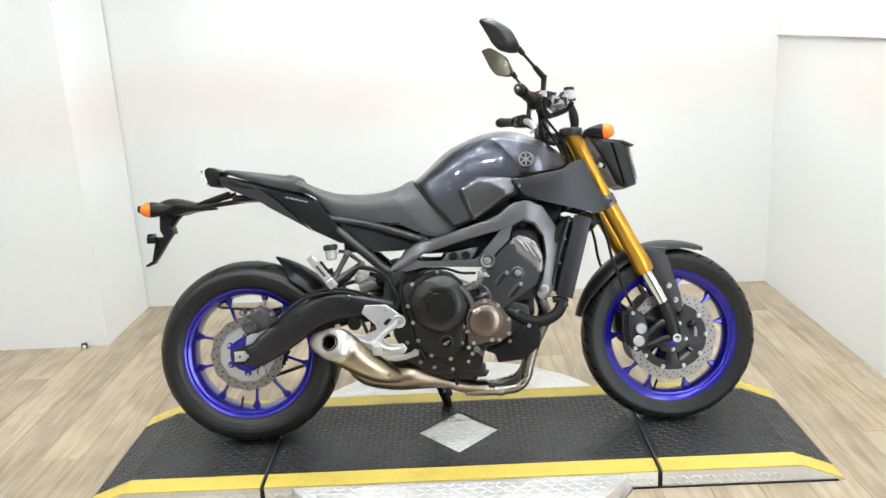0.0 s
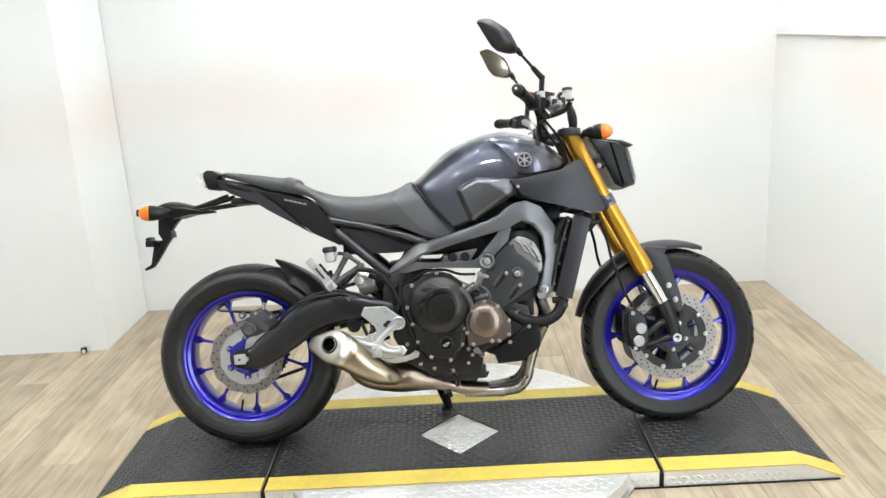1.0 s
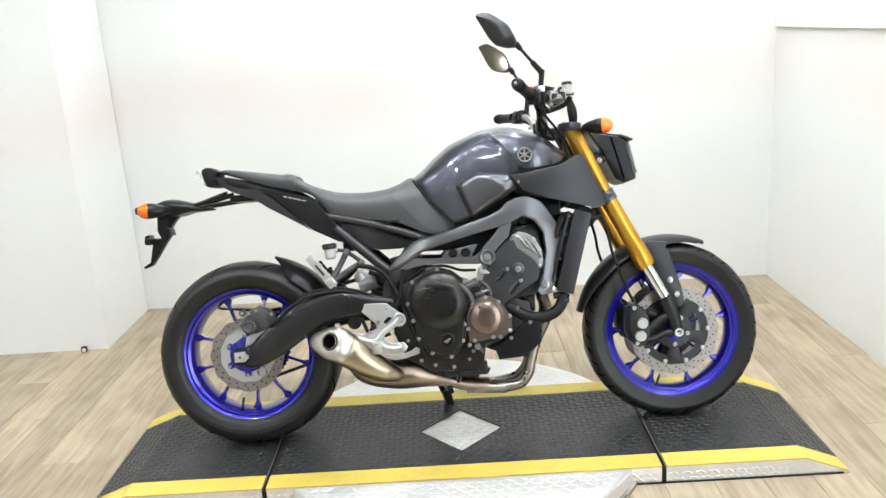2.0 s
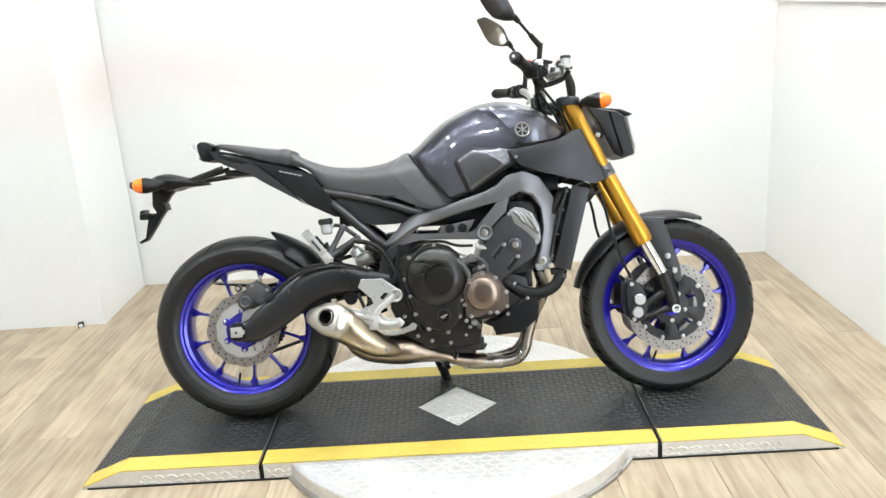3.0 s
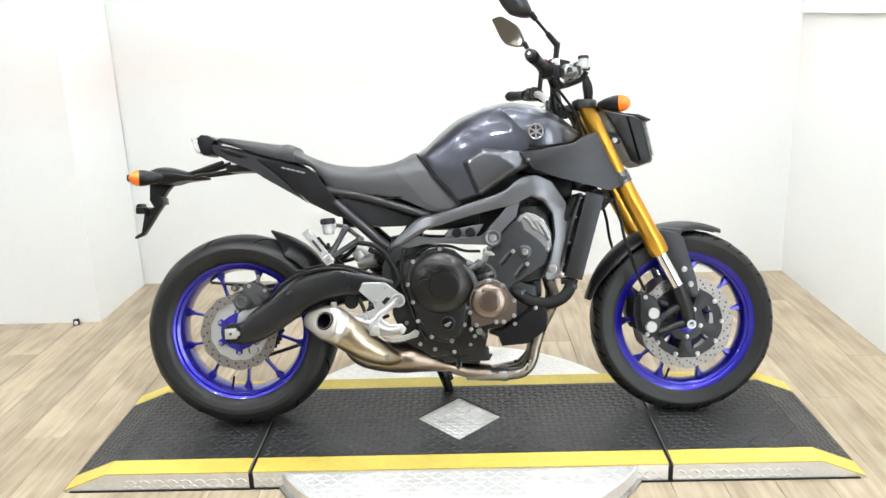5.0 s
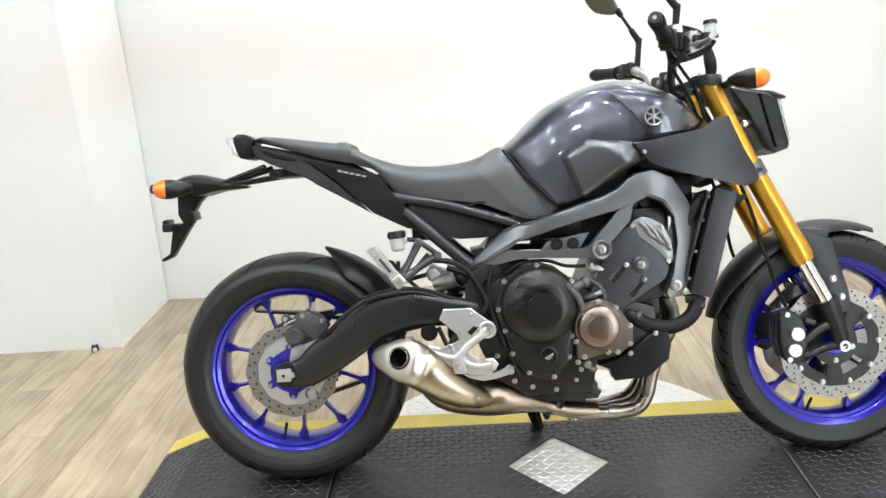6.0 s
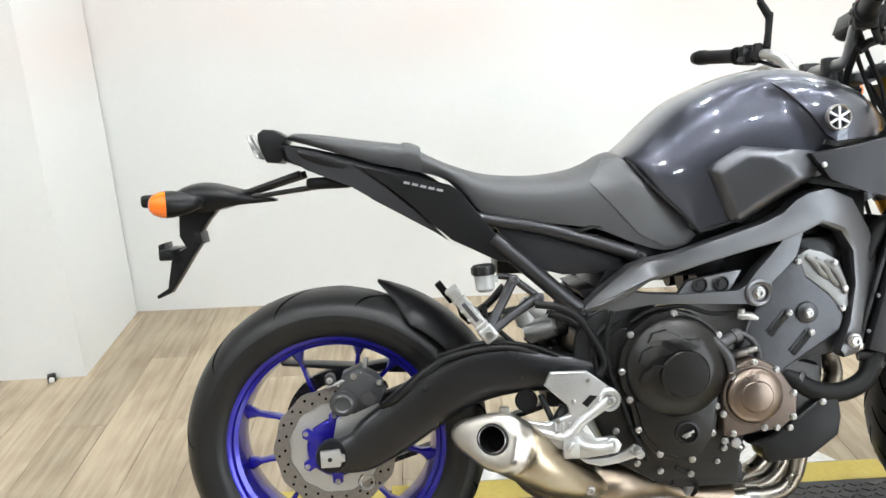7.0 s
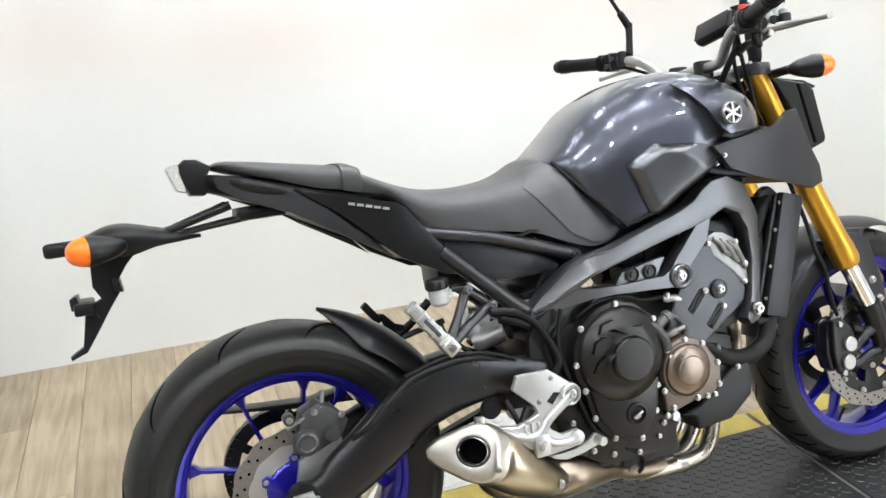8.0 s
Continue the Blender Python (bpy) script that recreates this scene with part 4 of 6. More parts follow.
lamp = part("tail_light", join(prism([(-0.136, 0.915), (-0.125, 0.923), (-0.104, 0.921), (-0.078, 0.905), (-0.088, 0.89), (-0.082, 0.866), (-0.098, 0.854), (-0.122, 0.857), (-0.130, 0.874), (-0.137, 0.899)], -0.052, 0.052, 0.008)), BLACK, BIKE, "black tail lamp housing")
lamp.location = (0.016, 0, 0.027)
part("lens", prism([(-0.160, 0.912), (-0.136, 0.917), (-0.127, 0.862), (-0.145, 0.868)], -0.047, 0.047, 0.006), CLEAR, lamp, "clear tail lamp lens")
part("under_tray", box(-0.03, 0.06, -0.06, 0.06, 0.826, 0.850, 0.008), BLACK, BIKE, "black tray under the tail")

# plate holder, struts and rear signals
part("fender_strut", both(join(tube([(-0.19, -0.03, 0.818), (-0.146, -0.036, 0.828), (-0.040, -0.045, 0.858)], [0.0065, 0.0065, 0.0085], 8, 1), tube([(-0.17, -0.038, 0.812), (-0.136, -0.042, 0.818), (0.005, -0.05, 0.833)], [0.0045, 0.0045, 0.006], 8, 1))), BLACK, BIKE, "black plate holder struts")
rf_rows = [
    (-0.312, 0.828, -0.312, 0.820, 0.034, -0.312, 0.804, 0.030, 2.4),
    (-0.268, 0.848, -0.268, 0.826, 0.066, -0.268, 0.800, 0.060, 2.4),
    (-0.230, 0.851, -0.230, 0.826, 0.072, -0.228, 0.792, 0.062, 2.4),
    (-0.180, 0.838, -0.180, 0.820, 0.064, -0.180, 0.802, 0.056, 2.4),
    (-0.130, 0.822, -0.130, 0.814, 0.042, -0.130, 0.805, 0.036, 2.4),
    (-0.098, 0.812, -0.098, 0.809, 0.016, -0.098, 0.806, 0.012, 2.4)]
part("rear_mudguard", body(rf_rows, 4, 8), BLACK, BIKE, "black plastic rear mudguard", sharp=45)
br = part("plate_bracket", join(prism([(-0.295, 0.800), (-0.295, 0.778), (-0.297, 0.745), (-0.285, 0.722), (-0.306, 0.712), (-0.316, 0.700), (-0.328, 0.640), (-0.352, 0.626), (-0.350, 0.619), (-0.322, 0.630), (-0.298, 0.664), (-0.273, 0.701), (-0.252, 0.729), (-0.251, 0.752), (-0.235, 0.775), (-0.215, 0.795)], -0.016, 0.016, 0.004),
     box(-0.330, -0.300, -0.055, 0.055, 0.700, 0.722, 0.005), prism([(-0.262, 0.735), (-0.246, 0.728), (-0.250, 0.752), (-0.262, 0.756)], -0.030, 0.030, 0.003), rod((-0.300, -0.018, 0.690), (-0.300, 0.018, 0.690), 0.007, 10)), BLACK, BIKE, "black number plate bracket")
part("reflector", prism([(-0.337, 0.730), (-0.324, 0.735), (-0.322, 0.712), (-0.336, 0.708)], -0.03, 0.03, 0.003), BLACK, br)
part("plate_lamp", box(-0.365, -0.300, -0.030, 0.030, 0.806, 0.832, 0.009, 3), BLACK, BIKE, "black plate lamp housing")


def signal(x, y, z, turn, label, length=0.085, r=0.028):
    """An indicator: a tapered black body with an orange dome at its end, along -x before turning."""
    body_p = [(0.0, 0.055), (0.010, 0.05), (0.020, 0.03), (r, 0.0), (r * 1.02, -0.015)]
    dome_p = [(r * 1.0, -0.015), (r * 0.94, -0.026), (r * 0.72, -0.038), (r * 0.4, -0.045), (0, -0.047)]
    b = part("turn_signal", moved(lathe(body_p, 24), Matrix.Diagonal((1.0, 1, 0.92, 1))), BLACK, BIKE, label, sharp=60)
    b.matrix_basis = pose(x, y, z, 0, 0, turn)
    part("lens", moved(lathe(dome_p, 24), Matrix.Diagonal((1.0, 1, 0.92, 1))), ORANGE, b, "orange indicator lens", sharp=60)
    return b


signal(-0.277, -0.105, 0.813, -72, "black rear indicator with an orange lens")
signal(-0.277, 0.105, 0.813, -108, "black rear indicator with an orange lens")
part("signal_stem", both(rod((-0.235, -0.04, 0.815), (-0.240, -0.095, 0.813), 0.013, 12)), BLACK, BIKE)

# tank
tank_rows = [
    (0.584, 0.864, 0.590, 0.854, 0.090, 0.596, 0.846, 0.088, 2.3),
    (0.625, 0.896, 0.633, 0.822, 0.138, 0.641, 0.792, 0.138, 2.4),
    (0.668, 0.935, 0.675, 0.792, 0.154, 0.682, 0.750, 0.153, 2.5),
    (0.715, 0.970, 0.716, 0.786, 0.166, 0.718, 0.711, 0.165, 2.9),
    (0.770, 0.995, 0.772, 0.800, 0.177, 0.785, 0.728, 0.175, 3.2),
    (0.830, 1.014, 0.832, 0.830, 0.190, 0.835, 0.756, 0.182, 3.4),
    (0.900, 1.020, 0.902, 0.860, 0.207, 0.895, 0.788, 0.188, 3.4),
    (0.965, 1.006, 0.965, 0.872, 0.217, 0.965, 0.828, 0.172, 3.2),
    (1.030, 0.980, 1.030, 0.876, 0.200, 1.030, 0.852, 0.160, 3.0),
    (1.085, 0.941, 1.085, 0.888, 0.150, 1.085, 0.873, 0.130, 2.5),
    (1.116, 0.914, 1.114, 0.900, 0.100, 1.112, 0.890, 0.090, 2.4)]
tank_bm = body(tank_rows, 8, 22)
tank_tree = BVHTree.FromBMesh(tank_bm)


def hollow(x, z):
    """How far the flank of the tank draws in between its shoulder line and the raised cover."""
    front = 0.86 + (0.965 - z) * 0.73
    back = 0.762 + 0.10 * max(0.0, z - 0.93)
    if x <= back or z > 0.985 or z < 0.80:
        return 0.0
    u = min(1.0, (x - back) / max(0.02, front - back))
    if x > front:
        u = max(0.0, 1 - (x - front) / 0.10)
    v = min(1.0, (0.985 - z) / 0.03)
    return 0.020 * u * v


for v in tank_bm.verts:
    if abs(v.co.y) > 0.03:
        v.co.y -= math.copysign(hollow(v.co.x, v.co.z), v.co.y)
tank = part("fuel_tank", tank_bm, TANK, BIKE, "dark grey metallic fuel tank", sharp=50)
cover = [(0.858, 0.984), (0.880, 0.960), (0.911, 0.922), (0.936, 0.882), (0.954, 0.868), (1.076, 0.878), (1.098, 0.902), (1.08, 0.925), (1.02, 0.950), (0.95, 0.972), (0.88, 0.988)]
edge = [(0.930, 0.864), (0.954, 0.858), (1.080, 0.870), (1.104, 0.898), (1.098, 0.902), (1.076, 0.878), (0.956, 0.866), (0.934, 0.872)]
scoop = [(0.733, 0.827), (0.742, 0.838), (0.795, 0.868), (0.922, 0.852), (0.944, 0.812), (0.910, 0.795), (0.846, 0.759), (0.790, 0.724), (0.771, 0.728)]


def faceted(bm, outline, ridge, width, lift, side):
    """Lift a panel towards its middle: a sloped rim, a raised face and, past the ridge line, a face that falls away."""
    n = len(outline)
    for v in bm.verts:
        near = 9.0
        for i in range(n):
            (ax, az), (bx_, bz_) = outline[i], outline[(i + 1) % n]
            ex, ez = bx_ - ax, bz_ - az
            u = max(0.0, min(1.0, ((v.co.x - ax) * ex + (v.co.z - az) * ez) / (ex * ex + ez * ez)))
            near = min(near, math.hypot(v.co.x - ax - u * ex, v.co.z - az - u * ez))
        (px_, pz_), (qx_, qz_) = ridge
        past = ((v.co.x - px_) * (pz_ - qz_) + (v.co.z - pz_) * (qx_ - px_)) / math.hypot(qx_ - px_, qz_ - pz_)
        v.co.y += side * lift * min(1.0, near / width, max(-0.6, 1.0 - past / 0.035) if past > 0 else 1.0)
    return bm


for s in (-1, 1):
    part("tank_cover", skin_panel(cover, tank_tree, -0.006, 0.009, 4, s), TANK, tank, "raised dark grey cover with a round badge", sharp=70)
    part("cover_edge", skin_panel(edge, tank_tree, 0.004, 0.005, 3, s), BLACK, tank, "black gap under the cover", sharp=30)
    part("air_scoop", faceted(skin_panel(scoop, tank_tree, -0.002, 0.006, 6, s), scoop, ((0.812, 0.866), (0.905, 0.795)), 0.014, 0.017, s), GREYP, tank, "grey faceted air scoop cover", sharp=50)
    hit = tank_tree.ray_cast(Vector((0.955, s, 0.91)), Vector((0, -s, 0)))
    bx, by, bz = hit[0]
    ring = lathe([(0.021, -0.004), (0.024, -0.006), (0.026, -0.003), (0.026, 0.004), (0.021, 0.004)], 32, closed=True)
    hubs = lathe([(0, -0.006), (0.006, -0.005), (0.007, 0.002)], 16)
    nrm = hit[1]
    tilt = math.degrees(math.atan2(nrm.z, abs(nrm.y)))
    bd = part("round_badge", ring, STEEL, BIKE, "round chrome badge with plain spokes")
    part("badge_hub", hubs, STEEL, bd)
    for k in range(6):
        part("badge_spoke", moved(box(-0.0022, 0.0022, -0.005, 0.002, 0.004, 0.022), pose(0, 0, 0, 0, 60 * k, 0)), STEEL, bd)
    bd.matrix_basis = pose(bx, by + s * 0.010, bz, 0, 0, 0 if s < 0 else 180) @ pose(0, 0, 0, -tilt, 0, 0) @ Matrix.Scale(0.92, 4)
part("tank_seam", both(tube([(0.592, -0.114, 0.858), (0.642, -0.146, 0.792), (0.684, -0.158, 0.749), (0.717, -0.168, 0.711), (0.788, -0.178, 0.731), (0.84, -0.184, 0.760), (0.89, -0.187, 0.787)], 0.004, 6, 1)), HOSE, tank)
part("filler_cap", join(lathe([(0, 0), (0.038, 0), (0.040, -0.004), (0.040, -0.012)], 32)), STEEL, tank, "bright filler cap").matrix_basis = pose(0.87, 0, 1.005, -90, 0, 0) @ Matrix.Scale(0.7, 4)

# radiator shroud
part("side_shroud", both(prism([(0.905, 0.848), (1.072, 0.874), (1.115, 0.900), (1.144, 0.903), (1.180, 0.820), (1.207, 0.775), (1.212, 0.737), (1.180, 0.727), (1.0, 0.776), (0.944, 0.797)], -0.222, -0.205, 0.006,
     lateral=lambda x, z: 0.03 * max(0, x - 1.05) / 0.16)), SHROUD, BIKE, "matt dark grey side shroud")
bolt(0.93, -0.223, 0.826, 0.005)
part("inner_shroud", both(prism([(0.90, 0.82), (0.95, 0.84), (1.10, 0.86), (1.14, 0.80), (1.13, 0.765), (1.04, 0.770), (0.93, 0.79)], -0.17, -0.11, 0.005)), BLACK, BIKE, "black inner shroud")
part("throttle_block", box(0.78, 0.925, -0.125, 0.125, 0.600, 0.700, 0.012), BLACK, BIKE)
part("air_box", box(0.63, 0.98, -0.125, 0.125, 0.66, 0.79, 0.02), BLACK, BIKE, "black air box under the tank")

# main frame


def narrow(x, z):
    """The frame draws in towards the steering head and the rear."""
    return 0.045 * max(0, x - 0.98) / 0.1 + 0.05 * max(0, 0.62 - x) / 0.12


spar = [(0.486, 0.556), (0.500, 0.580), (0.521, 0.602), (0.549, 0.627), (0.581, 0.655), (0.608, 0.665), (0.667, 0.676), (0.732, 0.696), (0.775, 0.709), (0.829, 0.725), (0.866, 0.742), (0.890, 0.764), (0.915, 0.777), (0.955, 0.783), (1.005, 0.761), (1.047, 0.700), (1.066, 0.657), (1.065, 0.612), (1.034, 0.486), (1.014, 0.460), (0.983, 0.457), (0.973, 0.474),
        (0.995, 0.525), (1.010, 0.597), (1.003, 0.661), (0.974, 0.700), (0.939, 0.715), (0.901, 0.698), (0.869, 0.688), (0.785, 0.669), (0.709, 0.650), (0.645, 0.632), (0.612, 0.623), (0.588, 0.604), (0.531, 0.572)]
fr = part("main_frame", both(prism(spar, -0.196, -0.150, 0.016, 2, narrow)), FRAME, BIKE, "grey cast aluminium main frame", sharp=30)
rail = [(0.486, 0.550), (0.531, 0.574), (0.588, 0.605), (0.612, 0.600), (0.665, 0.597), (0.778, 0.598), (0.797, 0.609), (0.817, 0.635), (0.838, 0.656), (0.869, 0.692), (0.905, 0.702), (0.892, 0.657), (0.865, 0.630), (0.844, 0.610), (0.846, 0.583), (0.826, 0.565), (0.805, 0.571), (0.665, 0.580), (0.611, 0.580), (0.540, 0.564)]
part("lower_rail", both(prism(rail, -0.191, -0.155, 0.005, 3, narrow)), FRAME, fr, sharp=30)
part("pivot_plate", both(prism([(0.494, 0.552), (0.534, 0.572), (0.642, 0.578), (0.600, 0.552), (0.570, 0.520), (0.552, 0.490), (0.545, 0.455), (0.535, 0.405), (0.500, 0.385), (0.478, 0.410), (0.470, 0.470), (0.476, 0.520)], -0.158, -0.138, 0.006)), BLACKM, fr, "black swingarm pivot plate", sharp=30)
part("mount_plate", both(prism([(0.664, 0.592), (0.687, 0.620), (0.774, 0.635), (0.792, 0.636), (0.768, 0.598)], -0.180, -0.165, 0.003)), FRAME, fr, "grey mount plate with two round bushes")
for x in (0.709, 0.750):
    part("bush", join(moved(lathe([(0.015, -0.004), (0.013, -0.006), (0.011, -0.002), (0.006, -0.002), (0.006, -0.006), (0, -0.006)], 20), pose(x, -0.181, 0.612))), BLACKM, fr)
part("mount_boss", both(lathe([(0.026, 0.02), (0.026, -0.004), (0.022, -0.008), (0.017, -0.006), (0.015, 0.0), (0, 0.0)], 28, (0.818, -0.192, 0.592))), FRAME, fr)
bolt(0.818, -0.192, 0.592, 0.011, fr)
bolt(0.998, -0.198, 0.492, 0.013, fr)
part("head_tube", rod((1.035, 0, 0.93), (1.125, 0, 0.75), 0.038, 20), FRAME, fr)
part("head_gusset", box(0.98, 1.08, -0.10, 0.10, 0.66, 0.78, 0.02), BLACK, fr)
# engine
case = part("crankcase", join(prism([(0.50, 0.50), (0.56, 0.535), (0.65, 0.540), (0.72, 0.520), (0.80, 0.485), (0.95, 0.44), (0.96, 0.37), (0.90, 0.32), (0.80, 0.305), (0.785, 0.225), (0.62, 0.225), (0.54, 0.27), (0.50, 0.36)], -0.165, 0.165, 0.015),
     prism([(0.57, 0.26), (0.62, 0.20), (0.77, 0.19), (0.785, 0.23), (0.785, 0.30), (0.6, 0.3)], -0.12, 0.12, 0.01)), ENGINE, BIKE, "black engine crankcase")
cyl_out = [(0.778, 0.466), (0.806, 0.537), (0.852, 0.617), (0.886, 0.647), (0.906, 0.652), (0.918, 0.616), (0.934, 0.604), (0.962, 0.580), (0.984, 0.552), (0.990, 0.535), (0.982, 0.507), (0.877, 0.441), (0.858, 0.424), (0.800, 0.430)]
cyl = part("cylinder_cover", prism(cyl_out, -0.178, 0.165, 0.008, 3), ENGINE2, BIKE, "grey cam chain cover", sharp=30)
part("cylinder_head", join(box(0.90, 1.0, -0.15, 0.15, 0.60, 0.69, 0.015), prism([(0.85, 0.55), (0.90, 0.64), (0.99, 0.64), (1.02, 0.55), (0.97, 0.46), (0.86, 0.44)], -0.165, 0.16, 0.01)), BLACKM, BIKE, "black cylinder head")
part("head_casting", prism([(0.896, 0.640), (0.904, 0.658), (0.926, 0.668), (0.950, 0.662), (0.978, 0.645), (0.998, 0.602), (1.003, 0.556), (0.990, 0.540), (0.966, 0.572), (0.930, 0.600)], -0.173, -0.10, 0.006), CAMCAP, cyl, "bare cast edge of the cylinder head")
for a, b in (((0.844, 0.508), (0.878, 0.546)), ((0.888, 0.468), (0.921, 0.506))):
    # black strip that paints in the shadow beside the rib
    part("slot", tube([(a[0], -0.1775, a[1]), (b[0], -0.1775, b[1])], 0.0062, 10, 1), BLACK, cyl)
    part("rib", tube([(a[0] - 0.006, -0.178, a[1] + 0.006), (b[0] - 0.006, -0.178, b[1] + 0.006)], 0.0035, 8, 1), ENGINE2, cyl)
    bolt(b[0] + 0.002, -0.184, b[1] + 0.003, 0.006, cyl)
part("boss", lathe([(0.022, 0.006), (0.020, -0.004), (0.016, -0.006), (0, -0.006)], 24, (0.916, -0.180, 0.547)), ENGINE2, cyl)
bolt(0.916, -0.187, 0.547, 0.009, cyl)
for k in range(3):
    part("cast_rib", tube([(0.918 + 0.018 * k, -0.174, 0.654 - 0.006 * k), (0.934 + 0.020 * k, -0.178, 0.640 - 0.010 * k), (0.944 + 0.022 * k, -0.178, 0.622 - 0.014 * k), (0.962 + 0.016 * k, -0.174, 0.612 - 0.016 * k)], 0.0055, 8, 3), CAMCAP, cyl)
for x, z in ((0.900, 0.646), (0.990, 0.590), (0.985, 0.552), (0.970, 0.640)):
    bolt(x, -0.182, z, 0.0055, cyl)
# clutch cover
CX, CZ = 0.650, 0.460
flange = [(0.548, 0.462), (0.556, 0.500), (0.577, 0.535), (0.612, 0.560), (0.656, 0.570), (0.700, 0.556), (0.742, 0.522), (0.760, 0.480), (0.766, 0.440), (0.748, 0.400), (0.738, 0.372), (0.730, 0.326), (0.700, 0.286), (0.684, 0.272), (0.650, 0.276), (0.620, 0.287), (0.590, 0.320), (0.578, 0.345), (0.566, 0.400), (0.552, 0.430)]
dome_bm = lathe([(0.100, 0.02), (0.098, -0.004), (0.094, -0.010), (0.088, -0.016), (0.066, -0.029), (0.056, -0.033), (0, -0.034)], 56, (CX + 0.008, -0.190, CZ))
dome_tree = BVHTree.FromBMesh(dome_bm)
cc = part("clutch_cover", join(prism(flange, -0.192, -0.140, 0.005), prism([(0.575, 0.40), (0.735, 0.40), (0.722, 0.325), (0.690, 0.285), (0.660, 0.284), (0.622, 0.298), (0.590, 0.340)], -0.200, -0.150, 0.007), dome_bm), ENGINE, BIKE, "black round clutch cover", sharp=30)
part("cover_cap", join(lathe([(0.048, 0.016), (0.046, -0.006), (0.042, -0.010), (0, -0.0115)], 48, (0.664, -0.222, 0.454))), ENGINE, cc, "raised round cap", sharp=30)
for blade in ([(0.598, 0.514), (0.608, 0.531), (0.632, 0.537), (0.650, 0.528), (0.667, 0.519), (0.692, 0.518), (0.690, 0.503), (0.663, 0.503), (0.645, 0.511), (0.629, 0.521), (0.614, 0.521)],
              [(0.580, 0.478), (0.588, 0.499), (0.604, 0.508), (0.624, 0.506), (0.640, 0.496), (0.616, 0.491), (0.602, 0.485), (0.592, 0.474)],
              [(0.578, 0.440), (0.586, 0.460), (0.602, 0.474), (0.624, 0.474), (0.611, 0.464), (0.598, 0.456), (0.590, 0.446)]):
    part("fin", skin_panel(blade, dome_tree, -0.002, 0.013, 3), ENGINE, cc, sharp=30)
part("sight_glass", join(lathe([(0.024, 0.004), (0.023, -0.006), (0.019, -0.007), (0.018, -0.002), (0, -0.002)], 28, (0.673, -0.198, 0.334))), BLACKM, cc, "round oil window")
part("glass_bar", join(moved(box(-0.012, 0.012, -0.004, 0, -0.0025, 0.0025, 0.001), pose(0.673, -0.2045, 0.334, 0, -25, 0)), moved(box(-0.009, 0.004, -0.003, 0, -0.007, -0.004, 0.001), pose(0.673, -0.2045, 0.334, 0, -25, 0))), STEEL, cc)
for x, z in ((0.572, 0.527), (0.655, 0.563), (0.553, 0.457), (0.567, 0.402), (0.582, 0.343), (0.622, 0.293), (0.684, 0.279), (0.724, 0.328), (0.733, 0.380), (0.739, 0.517)):
    bolt(x, -0.194, z, 0.0062, cc)
part("oil_filler", join(rod((0.714, -0.196, 0.484), (0.775, -0.188, 0.514), 0.0115, 14, 0.003), rod((0.733, -0.194, 0.493), (0.740, -0.193, 0.497), 0.014, 14, 0.002), rod((0.766, -0.190, 0.509), (0.782, -0.187, 0.517), 0.0145, 14, 0.003)), CAST, cc, "dark cast oil filler neck")
# generator cover
GX, GZ = 0.800, 0.400
GEN_OFF = (0.0, -0.006, 0.0)
gen = part("generator_cover", join(prism([(0.754, 0.448), (0.775, 0.460), (0.803, 0.470), (0.828, 0.462), (0.852, 0.446), (0.872, 0.415), (0.886, 0.396), (0.884, 0.352), (0.850, 0.328), (0.815, 0.330), (0.765, 0.318), (0.745, 0.322), (0.742, 0.365), (0.752, 0.400)], -0.196, -0.155, 0.006, 3),
     lathe([(0.060, 0.01), (0.058, -0.003), (0.054, -0.004)], 48, (GX, -0.196, GZ))), BRONZE2, BIKE, "dark bronze generator housing", sharp=30)
part("cover_dome", lathe([(0.054, 0.006), (0.053, -0.005), (0.050, -0.009), (0.042, -0.0125), (0.031, -0.0150), (0.029, -0.0175), (0.024, -0.0185), (0, -0.0195)], 56, (GX + 0.002, -0.196, GZ)), BRONZE, gen, "polished bronze dome", sharp=35)
gen.location = GEN_OFF
for x, z in ((0.760, 0.450), (0.764, 0.434), (0.803, 0.462), (0.845, 0.446), (0.878, 0.399), (0.877, 0.353), (0.821, 0.335), (0.845, 0.334), (0.761, 0.327), (0.744, 0.314), (0.742, 0.366)):
    bolt(x, -0.197, z, 0.0062, gen)
# lower black cover, bits under the engine
low = part("lower_cover", prism([(0.800, 0.296), (0.842, 0.309), (0.900, 0.346), (0.950, 0.382), (0.976, 0.389), (0.984, 0.340), (0.978, 0.303), (0.922, 0.261), (0.839, 0.255), (0.829, 0.284)], -0.180, -0.10, 0.01, 3), BLACK, BIKE, "black plastic cover under the engine", sharp=30)
bolt(0.945, -0.182, 0.372, 0.006, low), bolt(0.88, -0.182, 0.325, 0.006, low)
part("port_block", box(0.895, 0.972, -0.13, 0.13, 0.400, 0.470, 0.01), BLACK, BIKE)
part("drain_bolt", join(rod((0.77, -0.17, 0.305), (0.77, -0.195, 0.305), 0.010, 14, 0.002), rod((0.775, -0.16, 0.30), (0.79, -0.175, 0.285), 0.008, 12)), STEEL, BIKE)
part("sump_fitting", (rod((0.70, -0.13, 0.24), (0.745, -0.15, 0.24), 0.010, 10), rod((0.60, -0.14, 0.25), (0.66, -0.15, 0.235), 0.012, 10), box(0.66, 0.80, -0.15, -0.10, 0.205, 0.25, 0.008)), BLACKM, BIKE)
part("intake_body", (*[rod((0.70 + 0.03, y, 0.60), (0.86, y, 0.61), 0.03, 14) for y in (-0.09, 0, 0.09)], box(0.60, 0.80, -0.12, 0.12, 0.62, 0.72, 0.02)), BLACK, BIKE)
